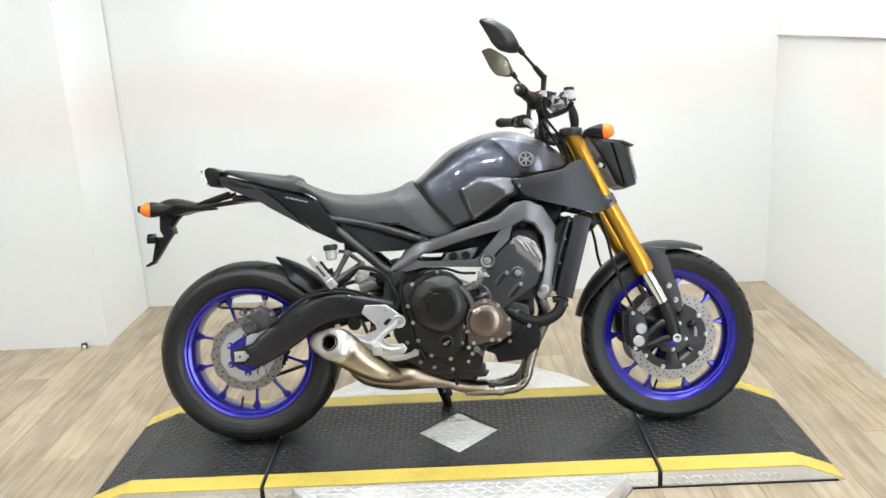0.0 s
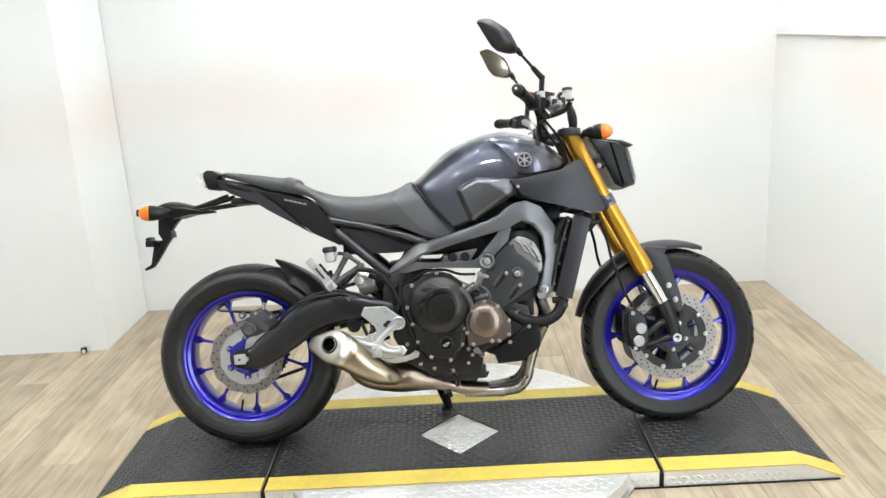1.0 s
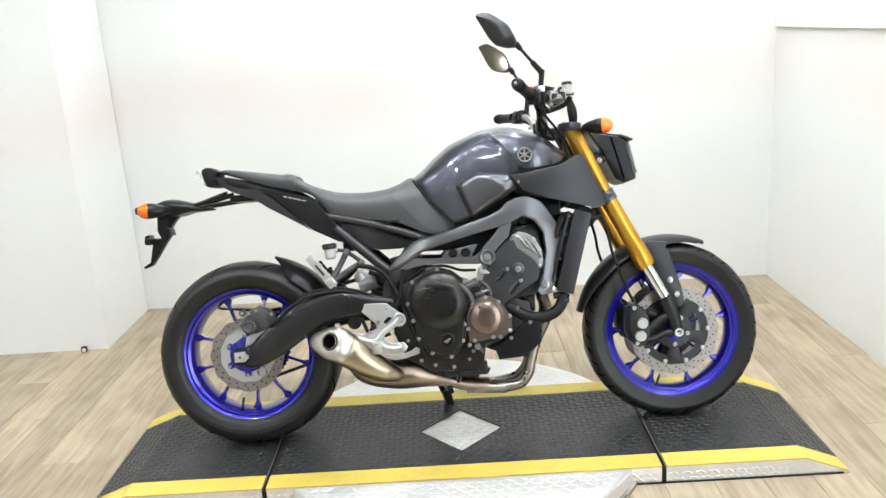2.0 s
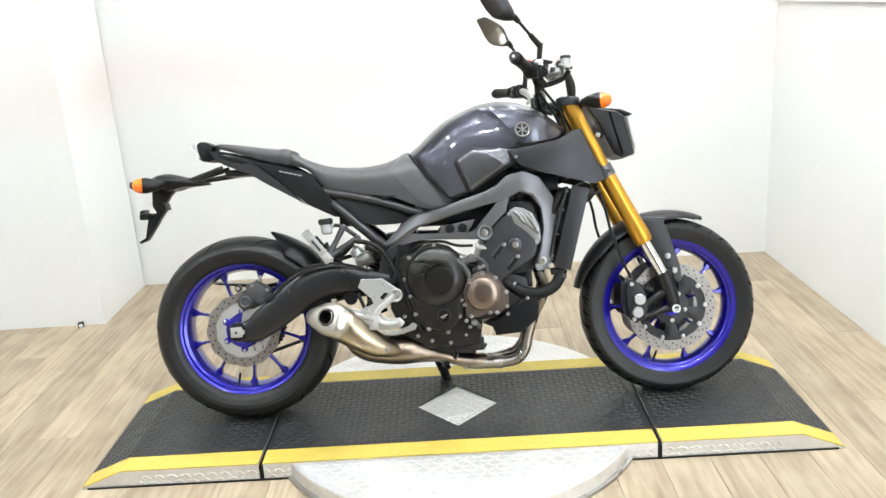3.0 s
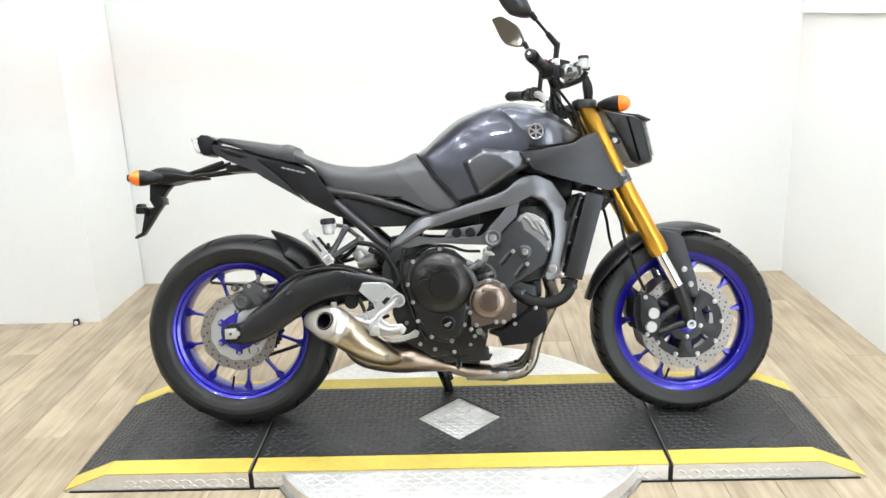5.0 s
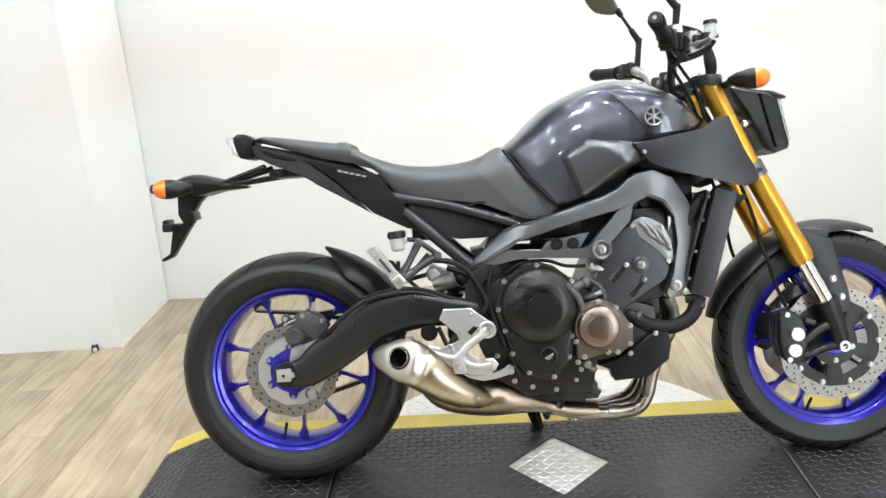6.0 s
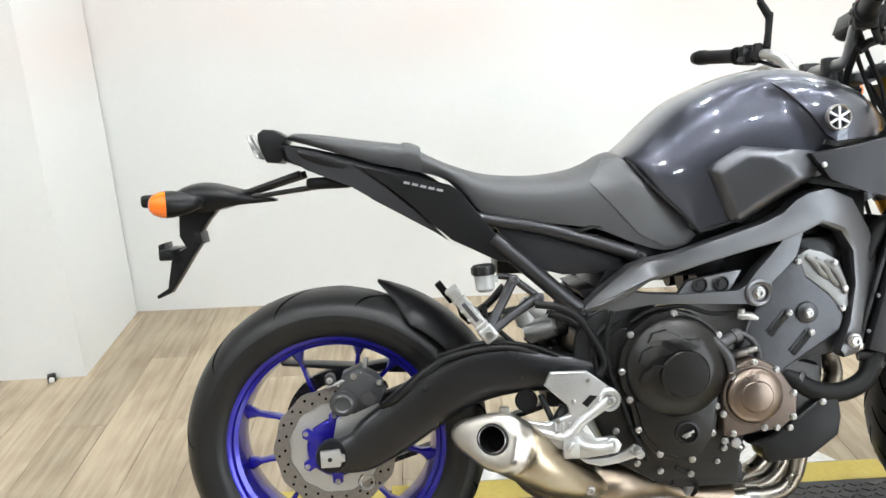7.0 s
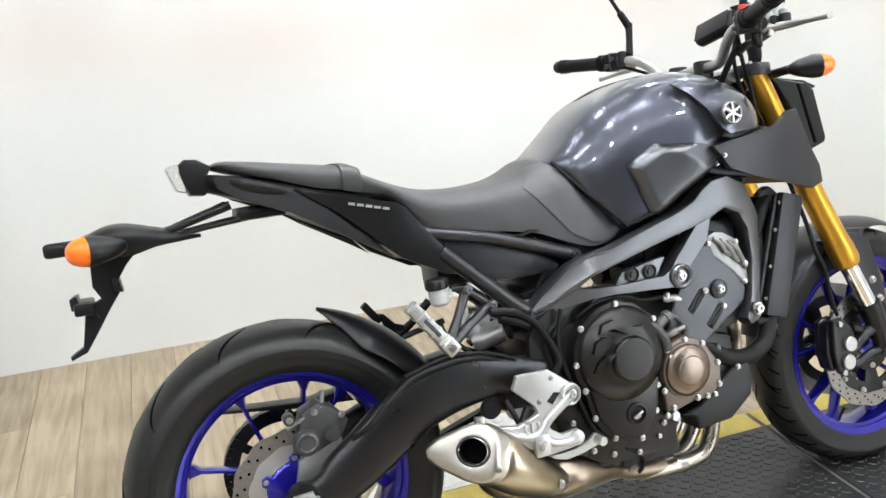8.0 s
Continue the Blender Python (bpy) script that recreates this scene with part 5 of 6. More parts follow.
part("coolant_hose", tube([(0.88, -0.15, 0.424), (0.904, -0.16, 0.409), (0.940, -0.165, 0.389), (0.995, -0.162, 0.384), (1.043, -0.158, 0.408), (1.066, -0.15, 0.456)], 0.019, 14), HOSE, BIKE, "thick black coolant hose")
part("hose_clamp", (rod((1.059, -0.152, 0.430), (1.063, -0.150, 0.440), 0.0205, 16), rod((0.905, -0.157, 0.412), (0.912, -0.16, 0.408), 0.0205, 16)), CAST, BIKE, "dark hose clamp")
part("breather_hose", (tube([(0.56, -0.15, 0.55), (0.515, -0.155, 0.52), (0.515, -0.16, 0.46), (0.53, -0.16, 0.43)], 0.009, 8), tube([(0.43, -0.13, 0.565), (0.48, -0.135, 0.545), (0.53, -0.14, 0.50), (0.54, -0.15, 0.45)], 0.008, 8),
     tube([(0.545, -0.17, 0.57), (0.53, -0.172, 0.50), (0.54, -0.178, 0.44), (0.57, -0.18, 0.35), (0.60, -0.18, 0.28)], 0.005, 8)), HOSE, BIKE)
part("spark_lead", join(tube([(0.788, -0.165, 0.547), (0.808, -0.172, 0.545), (0.830, -0.168, 0.537)], [0.007, 0.008, 0.009], 10), rod((0.796, -0.168, 0.539), (0.794, -0.170, 0.559), 0.006, 10)), ALU, BIKE, "bright plug behind the clutch cover")

# radiator
rad = part("radiator", moved(box(-0.021, 0.021, -0.165, 0.165, -0.128, 0.128, 0.006), pose(1.096, 0, 0.590, 0, 16, 0)), BLACKM, BIKE, "black radiator core")
part("radiator_side", both(moved(box(-0.026, 0.030, -0.178, -0.158, -0.135, 0.135, 0.003), pose(1.100, 0, 0.590, 0, 16, 0))), SHROUD, rad, "flat dark side tank")
part("radiator_guard", both(moved(prism([(-0.052, -0.11), (-0.044, -0.115), (-0.038, 0.12), (-0.046, 0.125)], -0.176, -0.166, 0.002), pose(1.100, 0, 0.590, 0, 16, 0))), BLACKM, rad)
for dz in (-0.1, -0.03, 0.05, 0.11):
    p = pose(1.100, 0, 0.590, 0, 16, 0) @ Vector((-0.04, -0.183, dz))
    bolt(p.x, p.y, p.z, 0.004, rad, 0, FRAME)
fin_bms = [moved(box(0.0205, 0.0225, -0.155, 0.155, z - 0.0012, z + 0.0012), pose(1.096, 0, 0.590, 0, 16, 0)) for z in [-0.12 + 0.008 * i for i in range(31)]]
tagged(part("cooling_fins", join(*fin_bms), BLACKM, rad, sharp=0), kind="stuff")
part("radiator_bracket", (rod((1.03, -0.15, 0.45), (1.075, -0.16, 0.455), 0.011, 12), rod((1.14, -0.165, 0.70), (1.18, -0.14, 0.695), 0.012, 12), rod((1.165, -0.15, 0.69), (1.20, -0.12, 0.70), 0.008, 10)), BLACKM, rad)

# exhaust: three headers, collector, stub silencer
for k, (y, dx) in enumerate(((-0.075, 0.0), (-0.005, 0.004), (0.065, 0.008))):
    part("exhaust_header", tube([(1.00 + dx, y - 0.02, 0.45), (1.012 + dx, y - 0.015, 0.385), (0.976 + dx, y, 0.305), (0.952 + dx, y + 0.005, 0.235), (0.940 + dx, y + 0.005, 0.190), (0.912, y * 0.95, 0.155), (0.86, y * 0.8 - 0.01, 0.146), (0.79, y * 0.45 - 0.04, 0.146), (0.73, y * 0.2 - 0.06, 0.150)], 0.0185, 14), PIPE, BIKE, "heat-tinted steel exhaust header")
part("header_clamp", rod((0.862, -0.070, 0.146), (0.838, -0.066, 0.146), 0.0225, 16), STEEL, BIKE)
part("oxygen_sensor", join(rod((0.70, -0.10, 0.175), (0.706, -0.118, 0.20), 0.009, 10), tube([(0.706, -0.118, 0.20), (0.70, -0.13, 0.225), (0.69, -0.13, 0.25)], 0.004, 6)), STEEL, BIKE)
part("exhaust_chamber", tube([(0.345, -0.135, 0.272), (0.375, -0.125, 0.250), (0.420, -0.115, 0.231), (0.500, -0.104, 0.218), (0.555, -0.100, 0.218), (0.617, -0.094, 0.203), (0.665, -0.085, 0.186), (0.72, -0.072, 0.166), (0.80, -0.055, 0.152)], [0.012, 0.032, 0.044, 0.048, 0.050, 0.036, 0.024, 0.023, 0.026], 24, flat=1.35), TINT, BIKE, "brown heat-tinted steel exhaust chamber")
part("chamber_band", rod((0.668, -0.085, 0.185), (0.682, -0.081, 0.179), 0.029, 18), BLACKM, BIKE, "dark clamp band")
# silencer: rounded, three-cornered mouth cut on the slant
nrm = Vector((-0.50, -0.80, 0.33)).normalized()
ux = Vector((1, 0, -0.28))
ux = (ux - nrm * ux.dot(nrm)).normalized()
uz = nrm.cross(ux)
if uz.z < 0:
    uz = -uz


def mouth(c, rx, rz, n=28):
    ring = []
    for i in range(n):
        a = 2 * math.pi * i / n
        k = 1 + 0.13 * math.cos(3 * (a - radians(62)))
        ring.append(Vector(c) + rx * k * math.cos(a) * ux + rz * k * math.sin(a) * uz)
    return ring


def cross(c, d, r, wide=1.0, n=28):
    d = Vector(d).normalized()
    sx = (ux - d * ux.dot(d)).normalized()
    sz = (uz - d * uz.dot(d) - sx * uz.dot(sx)).normalized()
    return [Vector(c) + r * (math.cos(a) * wide * sx + math.sin(a) * sz) for a in (2 * math.pi * i / n for i in range(n))]


MC = Vector((0.290, -0.232, 0.355))
HC = MC + 0.012 * ux + 0.004 * uz


def bore(depth, r, n=28):
    return [HC + nrm * depth + r * (1.06 * math.cos(a) * ux + 0.94 * math.sin(a) * uz) for a in (2 * math.pi * i / n for i in range(n))]


sil = [bore(-0.012, 0.028), bore(0.001, 0.0300), bore(0.0015, 0.0325), mouth(MC - nrm * 0.0005, 0.060, 0.044), mouth(MC - nrm * 0.006, 0.070, 0.051), mouth(MC - nrm * 0.022 + Vector((0.004, 0, 0)), 0.071, 0.053)]
mids = [((0.361, -0.203, 0.317), (0.75, 0.35, -0.6), 0.055), ((0.404, -0.192, 0.280), (0.76, 0.3, -0.6), 0.048), ((0.456, -0.178, 0.246), (0.82, 0.25, -0.5), 0.039), ((0.500, -0.165, 0.227), (0.9, 0.2, -0.35), 0.026), ((0.526, -0.155, 0.218), (0.95, 0.2, -0.25), 0.010)]


def lined(ring, c, d, r):
    """A round section whose points follow those of the section before it."""
    d = Vector(d).normalized()
    out = []
    for p in ring:
        v = p - Vector(c)
        v = v - d * v.dot(d)
        out.append(Vector(c) + v.normalized() * r)
    return out


prev = sil[-1]
mid_rings = []
for c, d_, r in mids:
    prev = lined(prev, c, d_, r)
    mid_rings.append(prev)
a, b = sil[-1], mid_rings[0]
blend = [[p.lerp(q, t) for p, q in zip(a, b)] for t in (0.35, 0.7)]
tip_part = part("silencer_tip", loft(sil + [blend[0]], caps=False), SATIN, BIKE, "satin steel silencer mouth", sharp=60)
part("silencer", loft([blend[0], blend[1], *mid_rings]), EXHAUST, BIKE, "golden tinted stub silencer", sharp=60)
ring_out = [bore(0.001, 0.0305), bore(0.004, 0.0295), bore(0.004, 0.0245), bore(-0.03, 0.024), bore(-0.03, 0.027), bore(0.001, 0.0305)]
part("tail_pipe_ring", loft(ring_out, caps=False), BLACKM, tip_part, "dark tail pipe edge", sharp=40)
part("pipe_lip", loft([bore(0.0042, 0.0262), bore(0.0052, 0.0254), bore(0.0042, 0.0246), bore(-0.004, 0.0246), bore(-0.004, 0.0262), bore(0.0042, 0.0262)], caps=False), STEEL, tip_part, sharp=40)
part("tail_pipe_bore", loft([bore(-0.027, 0.0255), bore(-0.029, 0.0255)]), GAP, tip_part)
bolt(0.484, -0.204, 0.236, 0.009), bolt(0.335, -0.268, 0.322, 0.005)
part("silencer_bracket", box(0.318, 0.336, -0.225, -0.212, 0.380, 0.412, 0.003), SATIN, BIKE)

# footrest plate, peg, brake pedal
heel = [(0.404, 0.443), (0.416, 0.468), (0.484, 0.467), (0.527, 0.433), (0.543, 0.414), (0.537, 0.396), (0.510, 0.391), (0.481, 0.374), (0.470, 0.362), (0.476, 0.350), (0.496, 0.336), (0.533, 0.338), (0.546, 0.322), (0.537, 0.307), (0.505, 0.303), (0.470, 0.300), (0.442, 0.317), (0.410, 0.326), (0.374, 0.340), (0.345, 0.378), (0.365, 0.380), (0.407, 0.371), (0.450, 0.386), (0.446, 0.403)]
hp = part("footrest_plate", prism(heel, -0.212, -0.198, 0.0045, 3), ALU, BIKE, "bright cast aluminium footrest plate", sharp=30)
part("plate_arm", join(tube([(0.523, -0.213, 0.411), (0.497, -0.213, 0.391), (0.470, -0.213, 0.372), (0.452, -0.213, 0.352), (0.430, -0.212, 0.345), (0.386, -0.211, 0.360)], [0.012, 0.0095, 0.0095, 0.010, 0.009, 0.006], 12, 3), tube([(0.456, -0.213, 0.346), (0.470, -0.213, 0.328), (0.500, -0.213, 0.320), (0.527, -0.213, 0.323)], [0.009, 0.0085, 0.008, 0.010], 12, 3)), ALU, hp, "rounded cast arm of the footrest plate", sharp=60)
part("plate_rib", join(*[box(0.418 + 0.014 * i, 0.423 + 0.014 * i, -0.2145, -0.2105, 0.352 - 0.004 * i, 0.374 - 0.001 * i, 0.0015) for i in range(3)]), ALU, hp)
part("plate_boss", (lathe([(0.022, 0.01), (0.022, -0.004), (0.019, -0.007), (0.015, -0.006), (0.014, -0.002), (0, -0.002)], 28, (0.523, -0.212, 0.411)), lathe([(0.015, 0.006), (0.015, -0.004), (0.011, -0.006), (0, -0.006)], 20, (0.527, -0.212, 0.323))), ALU, hp)
part("window", prism([(0.472, 0.407), (0.488, 0.422), (0.501, 0.419), (0.482, 0.399)], -0.2135, -0.2118, 0), BLACK, hp, sharp=0)
for x, z, r in ((0.523, 0.411, 0.010), (0.486, 0.451, 0.005), (0.456, 0.410, 0.005), (0.422, 0.351, 0.007), (0.426, 0.376, 0.005), (0.527, 0.323, 0.007)):
    bolt(x, -0.218 if (x, z) == (0.523, 0.411) else -0.2125, z, r, hp)
part("foot_peg", join(rod((0.446, -0.205, 0.330), (0.452, -0.235, 0.326), 0.011, 14, 0.003), box(0.432, 0.464, -0.224, -0.208, 0.305, 0.350, 0.006)), ALU, hp, "bright footrest peg")
part("brake_pedal", join(prism([(0.462, 0.300), (0.480, 0.288), (0.505, 0.281), (0.540, 0.285), (0.580, 0.296), (0.585, 0.311), (0.572, 0.319), (0.556, 0.308), (0.525, 0.298), (0.490, 0.296)], -0.206, -0.196, 0.003), rod((0.574, -0.198, 0.308), (0.574, -0.232, 0.308), 0.009, 12, 0.002)), ALU, BIKE, "bright brake pedal")
part("pedal_linkage", join(rod((0.415, -0.19, 0.345), (0.445, -0.19, 0.395), 0.012, 12), rod((0.39, -0.18, 0.345), (0.43, -0.18, 0.348), 0.008, 10), rod((0.42, -0.185, 0.37), (0.40, -0.18, 0.42), 0.006, 10)), BLACKM, BIKE)
part("pivot_cover", join(rod((0.375, -0.17, 0.405), (0.375, -0.158, 0.405), 0.022, 20, 0.004)), BLACK, BIKE)

# passenger footrest bracket, reservoir
pb = part("passenger_bracket", join(tube([(0.363, -0.142, 0.638), (0.335, -0.152, 0.588), (0.305, -0.165, 0.540)], [0.011, 0.009, 0.013], 10, 2), tube([(0.410, -0.142, 0.600), (0.36, -0.152, 0.572), (0.308, -0.165, 0.540)], [0.011, 0.009, 0.012], 10, 2), tube([(0.363, -0.140, 0.638), (0.410, -0.140, 0.600)], 0.007, 8, 1)), TUBE, BIKE, "dark grey passenger footrest bracket")
bolt(0.363, -0.153, 0.638, 0.009, pb, 0, FRAME), bolt(0.410, -0.153, 0.600, 0.009, pb, 0, FRAME)
peg = part("passenger_peg", moved(join(box(-0.068, 0.040, -0.011, 0.011, -0.0125, 0.0125, 0.005, 3), box(0.030, 0.062, -0.014, 0.014, -0.0155, 0.0155, 0.006, 3), *[box(x, x + 0.006, -0.0125, 0.0125, -0.0138, 0.0138, 0.002) for x in (-0.066, -0.044, -0.022, 0.0, 0.022)]), pose(0.280, -0.165, 0.577, 0, 53, 0)), ALU, pb, "bright ribbed folded passenger footrest")
part("peg_slot", moved(box(-0.030, 0.014, -0.0128, -0.0105, -0.004, 0.004, 0.0008), pose(0.280, -0.165, 0.577, 0, 53, 0)), CAST, peg)
part("peg_bolt", moved(rod((0.047, -0.0135, 0), (0.047, -0.018, 0), 0.007, 8), pose(0.280, -0.165, 0.577, 0, 53, 0)), STEEL, peg)
part("far_bracket", join(tube([(0.375, 0.13, 0.585), (0.33, 0.14, 0.540), (0.288, 0.14, 0.518)], [0.010, 0.009, 0.013], 8), prism([(0.256, 0.576), (0.268, 0.573), (0.290, 0.548), (0.312, 0.540), (0.300, 0.508), (0.288, 0.505), (0.272, 0.520)], 0.132, 0.148, 0.003), moved(box(-0.026, 0.030, -0.008, 0.008, -0.0085, 0.0085, 0.003), pose(0.240, 0.14, 0.580, 0, 54, 0)), tube([(0.288, 0.14, 0.508), (0.33, 0.13, 0.52), (0.40, 0.12, 0.535)], 0.007, 8, 2)), BLACKM, BIKE, "black far passenger footrest")
res = part("brake_reservoir", join(lathe([(0, -0.020), (0.013, -0.020), (0.0185, -0.014), (0.0195, 0.014), (0, 0.014)], 20), box(0.010, 0.026, -0.004, 0.008, -0.007, 0.007, 0.002)), SMOKE, BIKE, "pale brake fluid reservoir")
res.matrix_basis = pose(0.308, -0.14, 0.636, 90, -4, 0)
part("lid", lathe([(0.0215, 0.013), (0.0225, 0.016), (0.0225, 0.028), (0.020, 0.032), (0, 0.032)], 20), BLACKM, res, "dark ribbed cap")
for k in range(12):
    a = 2 * math.pi * k / 12
    part("cap_rib", rod((0.0225 * math.cos(a), 0.016, 0.0225 * math.sin(a)), (0.0225 * math.cos(a), 0.029, 0.0225 * math.sin(a)), 0.0018, 6), BLACKM, res)
part("reservoir_stay", tube([(0.332, -0.142, 0.645), (0.345, -0.14, 0.643), (0.362, -0.138, 0.640)], 0.006, 8), BLACKM, BIKE)
part("reservoir_hose", tube([(0.305, -0.135, 0.59), (0.31, -0.14, 0.56), (0.34, -0.14, 0.53), (0.40, -0.15, 0.47), (0.43, -0.16, 0.42)], 0.005, 8), HOSE, BIKE)

# side stand on the far side
part("stand_bumper", tube([(0.655, -0.02, 0.19), (0.668, -0.01, 0.150), (0.678, 0.0, 0.122)], [0.012, 0.010, 0.008], 10, 2), BLACK, BIKE, "black stub under the exhaust")
part("side_stand", join(tube([(0.60, 0.10, 0.24), (0.63, 0.15, 0.14), (0.665, 0.215, 0.035)], 0.011, 10), moved(box(-0.03, 0.03, -0.018, 0.018, -0.005, 0.005, 0.003), pose(0.668, 0.225, 0.026, 5, 0, 0)), rod((0.655, 0.17, 0.10), (0.67, 0.19, 0.04), 0.015, 10)), BLACK, BIKE, "black side stand resting on the platform")

# front fork
for s in (-1, 1):
    y = 0.104 * s
    fk = part("fork_leg", tube([(1.121, y, 1.005), (1.232, y, 0.762), (1.233, y, 0.760), (1.318, y, 0.592), (1.330, y, 0.568), (1.346, y, 0.536), (1.352, y, 0.524)], [0.0255, 0.0255, 0.0275, 0.0285, 0.0315, 0.0315, 0.027], 24, 1), GOLD, BIKE, "gold anodised fork tube", sharp=30)
    part("inner_tube", rod((1.345, y, 0.535), (1.408, y, 0.412), 0.0205, 20), CHROME, fk, "chrome fork tube")
    part("fork_foot", join(tube([(1.404, y, 0.42), (1.412, y, 0.402), (1.432, y, 0.345), (1.442, y, 0.299)], [0.026, 0.027, 0.023, 0.021], 16, 2), tube([(1.43, y, 0.36), (1.39, y * 0.98, 0.345), (1.345, y * 0.97, 0.31)], [0.016, 0.013, 0.012], 10, 2), tube([(1.442, y, 0.30), (1.40, y * 0.98, 0.295), (1.34, y * 0.97, 0.268)], [0.014, 0.011, 0.010], 10, 2)), BLACKM, fk, "black fork foot with caliper lugs")
    part("fork_cap", lathe([(0.023, 0.006), (0.023, -0.006), (0.018, -0.008), (0.012, -0.008), (0, -0.008)], 20), BLACKM, fk).matrix_basis = pose(1.119, y, 1.008, -90, 0, 0)
    part("axle_end", lathe([(0.014, 0.012), (0.014, -0.008), (0.008, -0.008), (0.007, 0.0), (0, 0.0)], 20), STEEL, fk).matrix_basis = pose(1.442, y + s * 0.014, 0.299, 0, 0, 0 if s < 0 else 180)
    cal = part("front_caliper", join(prism([(1.282, 0.398), (1.308, 0.402), (1.338, 0.378), (1.350, 0.345), (1.350, 0.300), (1.336, 0.268), (1.312, 0.256), (1.292, 0.268), (1.280, 0.320)], y - s * 0.006, y + s * 0.010, 0.008, 3),
         prism([(1.276, 0.390), (1.300, 0.400), (1.328, 0.378), (1.340, 0.340), (1.334, 0.276), (1.306, 0.262), (1.284, 0.276), (1.272, 0.320)], y - s * 0.048, y - s * 0.028, 0.008, 3),
         prism([(1.276, 0.385), (1.292, 0.392), (1.300, 0.34), (1.292, 0.272), (1.280, 0.280), (1.270, 0.32)], y - s * 0.030, y - s * 0.004, 0.004),
         rod((1.345, y, 0.372), (1.372, y, 0.362), 0.012, 12, 0.002), rod((1.340, y, 0.275), (1.362, y, 0.282), 0.012, 12, 0.002)), BLACKM, BIKE, "black four piston front caliper", sharp=30)
    part("bridge_bolt", (rod((1.300, y + s * 0.008, 0.388), (1.300, y + s * 0.016, 0.388), 0.007, 10, 0.001), rod((1.303, y + s * 0.008, 0.270), (1.303, y + s * 0.016, 0.270), 0.007, 10, 0.001)), STEEL, cal)
    part("banjo", join(rod((1.296, y - s * 0.006, 0.404), (1.300, y - s * 0.002, 0.418), 0.008, 10), rod((1.288, y, 0.412), (1.306, y, 0.412), 0.006, 10)), STEEL, cal)
    for z in (0.336, 0.294):
        part("piston_cap", lathe([(0.0185, 0.004), (0.0185, -0.004), (0.016, -0.006), (0, -0.006)], 24), STEEL, cal, "bright round caliper cap").matrix_basis = pose(1.324 - (0.336 - z) * 0.2, y + s * 0.014, z, 0, 0, 0 if s < 0 else 180)
    part("front_disc", moved(disc_bm(0.117, 0.149, 0.0025, 12), pose(0, s * 0.066, 0)), DISC, front, "drilled steel brake disc")
    part("drilling", drill_bm(0.120, 0.147, s * 0.0685 - 0.0003, 24, 3, 0.0025), GAP, front)
    part("disc_carrier", join(*[moved(prism([(0.026, -0.016), (0.058, -0.016), (0.088, -0.024), (0.104, -0.020), (0.107, -0.010), (0.096, 0.0), (0.107, 0.010), (0.104, 0.020), (0.088, 0.024), (0.058, 0.016), (0.026, 0.016)], s * 0.060, s * 0.067, 0.002), pose(0, 0, 0, 0, 72 * k + 20, 0)) for k in range(5)], lathe([(0.024, s * 0.058), (0.056, s * 0.060), (0.060, s * 0.067), (0.024, s * 0.069)], 40, closed=True)), BLACKM, front, "black disc carrier")
    part("carrier_ring", lathe([(0.090, s * 0.060), (0.116, s * 0.060), (0.117, s * 0.0665), (0.090, s * 0.0665)], 48, closed=True), BLACKM, front, "black ring of the disc carrier")
    part("hub_ring", lathe([(0.0, s * 0.069), (0.030, s * 0.069), (0.044, s * 0.066), (0.044, s * 0.050), (0, s * 0.050)], 28), BLUE, front, "blue front hub")
    for k in range(10):
        a = 2 * math.pi * k / 10
        bolt(0.114 * math.cos(a), s * 0.069, 0.109 * math.sin(a), 0.0072, front, 0 if s < 0 else 180)
    for k in range(5):
        a = radians(72 * k + 56)
        bolt(0.048 * math.cos(a), s * 0.068, 0.048 * math.sin(a), 0.007, front, 0 if s < 0 else 180)
    part("brake_line", tube([(1.10, s * 0.06, 0.99), (1.16, s * 0.10, 0.83), (1.22, s * 0.115, 0.66), (1.235, s * 0.125, 0.58), (1.25, s * 0.135, 0.53), (1.275, s * 0.12, 0.46), (1.30, s * 0.11, 0.41)], 0.005, 8), HOSE, BIKE, "black front brake hose")
    part("fender_bracket", prism([(1.340, 0.604), (1.400, 0.590), (1.428, 0.575), (1.439, 0.537), (1.467, 0.445), (1.474, 0.398), (1.464, 0.381), (1.446, 0.384), (1.428, 0.407), (1.399, 0.474), (1.369, 0.533), (1.350, 0.565)], y - s * 0.026, y - s * 0.004, 0.006), SHROUD, BIKE, "dark fender stay", sharp=30)
    bolt(1.428, y - s * 0.004, 0.473, 0.009, None, 0 if s < 0 else 180), bolt(1.448, y - s * 0.004, 0.424, 0.009, None, 0 if s < 0 else 180)
ff = part("front_fender", fender_bm((0, 0, 0), 0.325, 166, 66, 0.078, 0.003, 0.55, 36, drop=0.55), SHROUD, BIKE, "dark grey front mudguard", sharp=45)
ff.matrix_basis = front.matrix_basis.copy()
part("fender_side", (both(prism([(1.30, 0.585), (1.36, 0.607), (1.43, 0.60), (1.42, 0.565), (1.385, 0.545), (1.33, 0.548)], -0.088, -0.060, 0.006))), SHROUD, BIKE, sharp=45)
part("triple_clamp", moved(box(-0.035, 0.03, -0.135, 0.135, -0.02, 0.02, 0.010), pose(1.215, 0, 0.765, 0, 27, 0)), BLACKM, BIKE, "black fork clamp")
crown = part("top_clamp", lathe([(0.0265, -0.013), (0.037, -0.013), (0.039, -0.010), (0.039, 0.010), (0.037, 0.013), (0.0265, 0.013)], 28, closed=True), TUBE, BIKE, "grey top fork clamp")
crown.matrix_basis = pose(1.122, -0.104, 1.000, -90, 0, 0)
again("top_clamp", crown, BIKE, pose(1.122, 0.104, 1.000, -90, 0, 0))
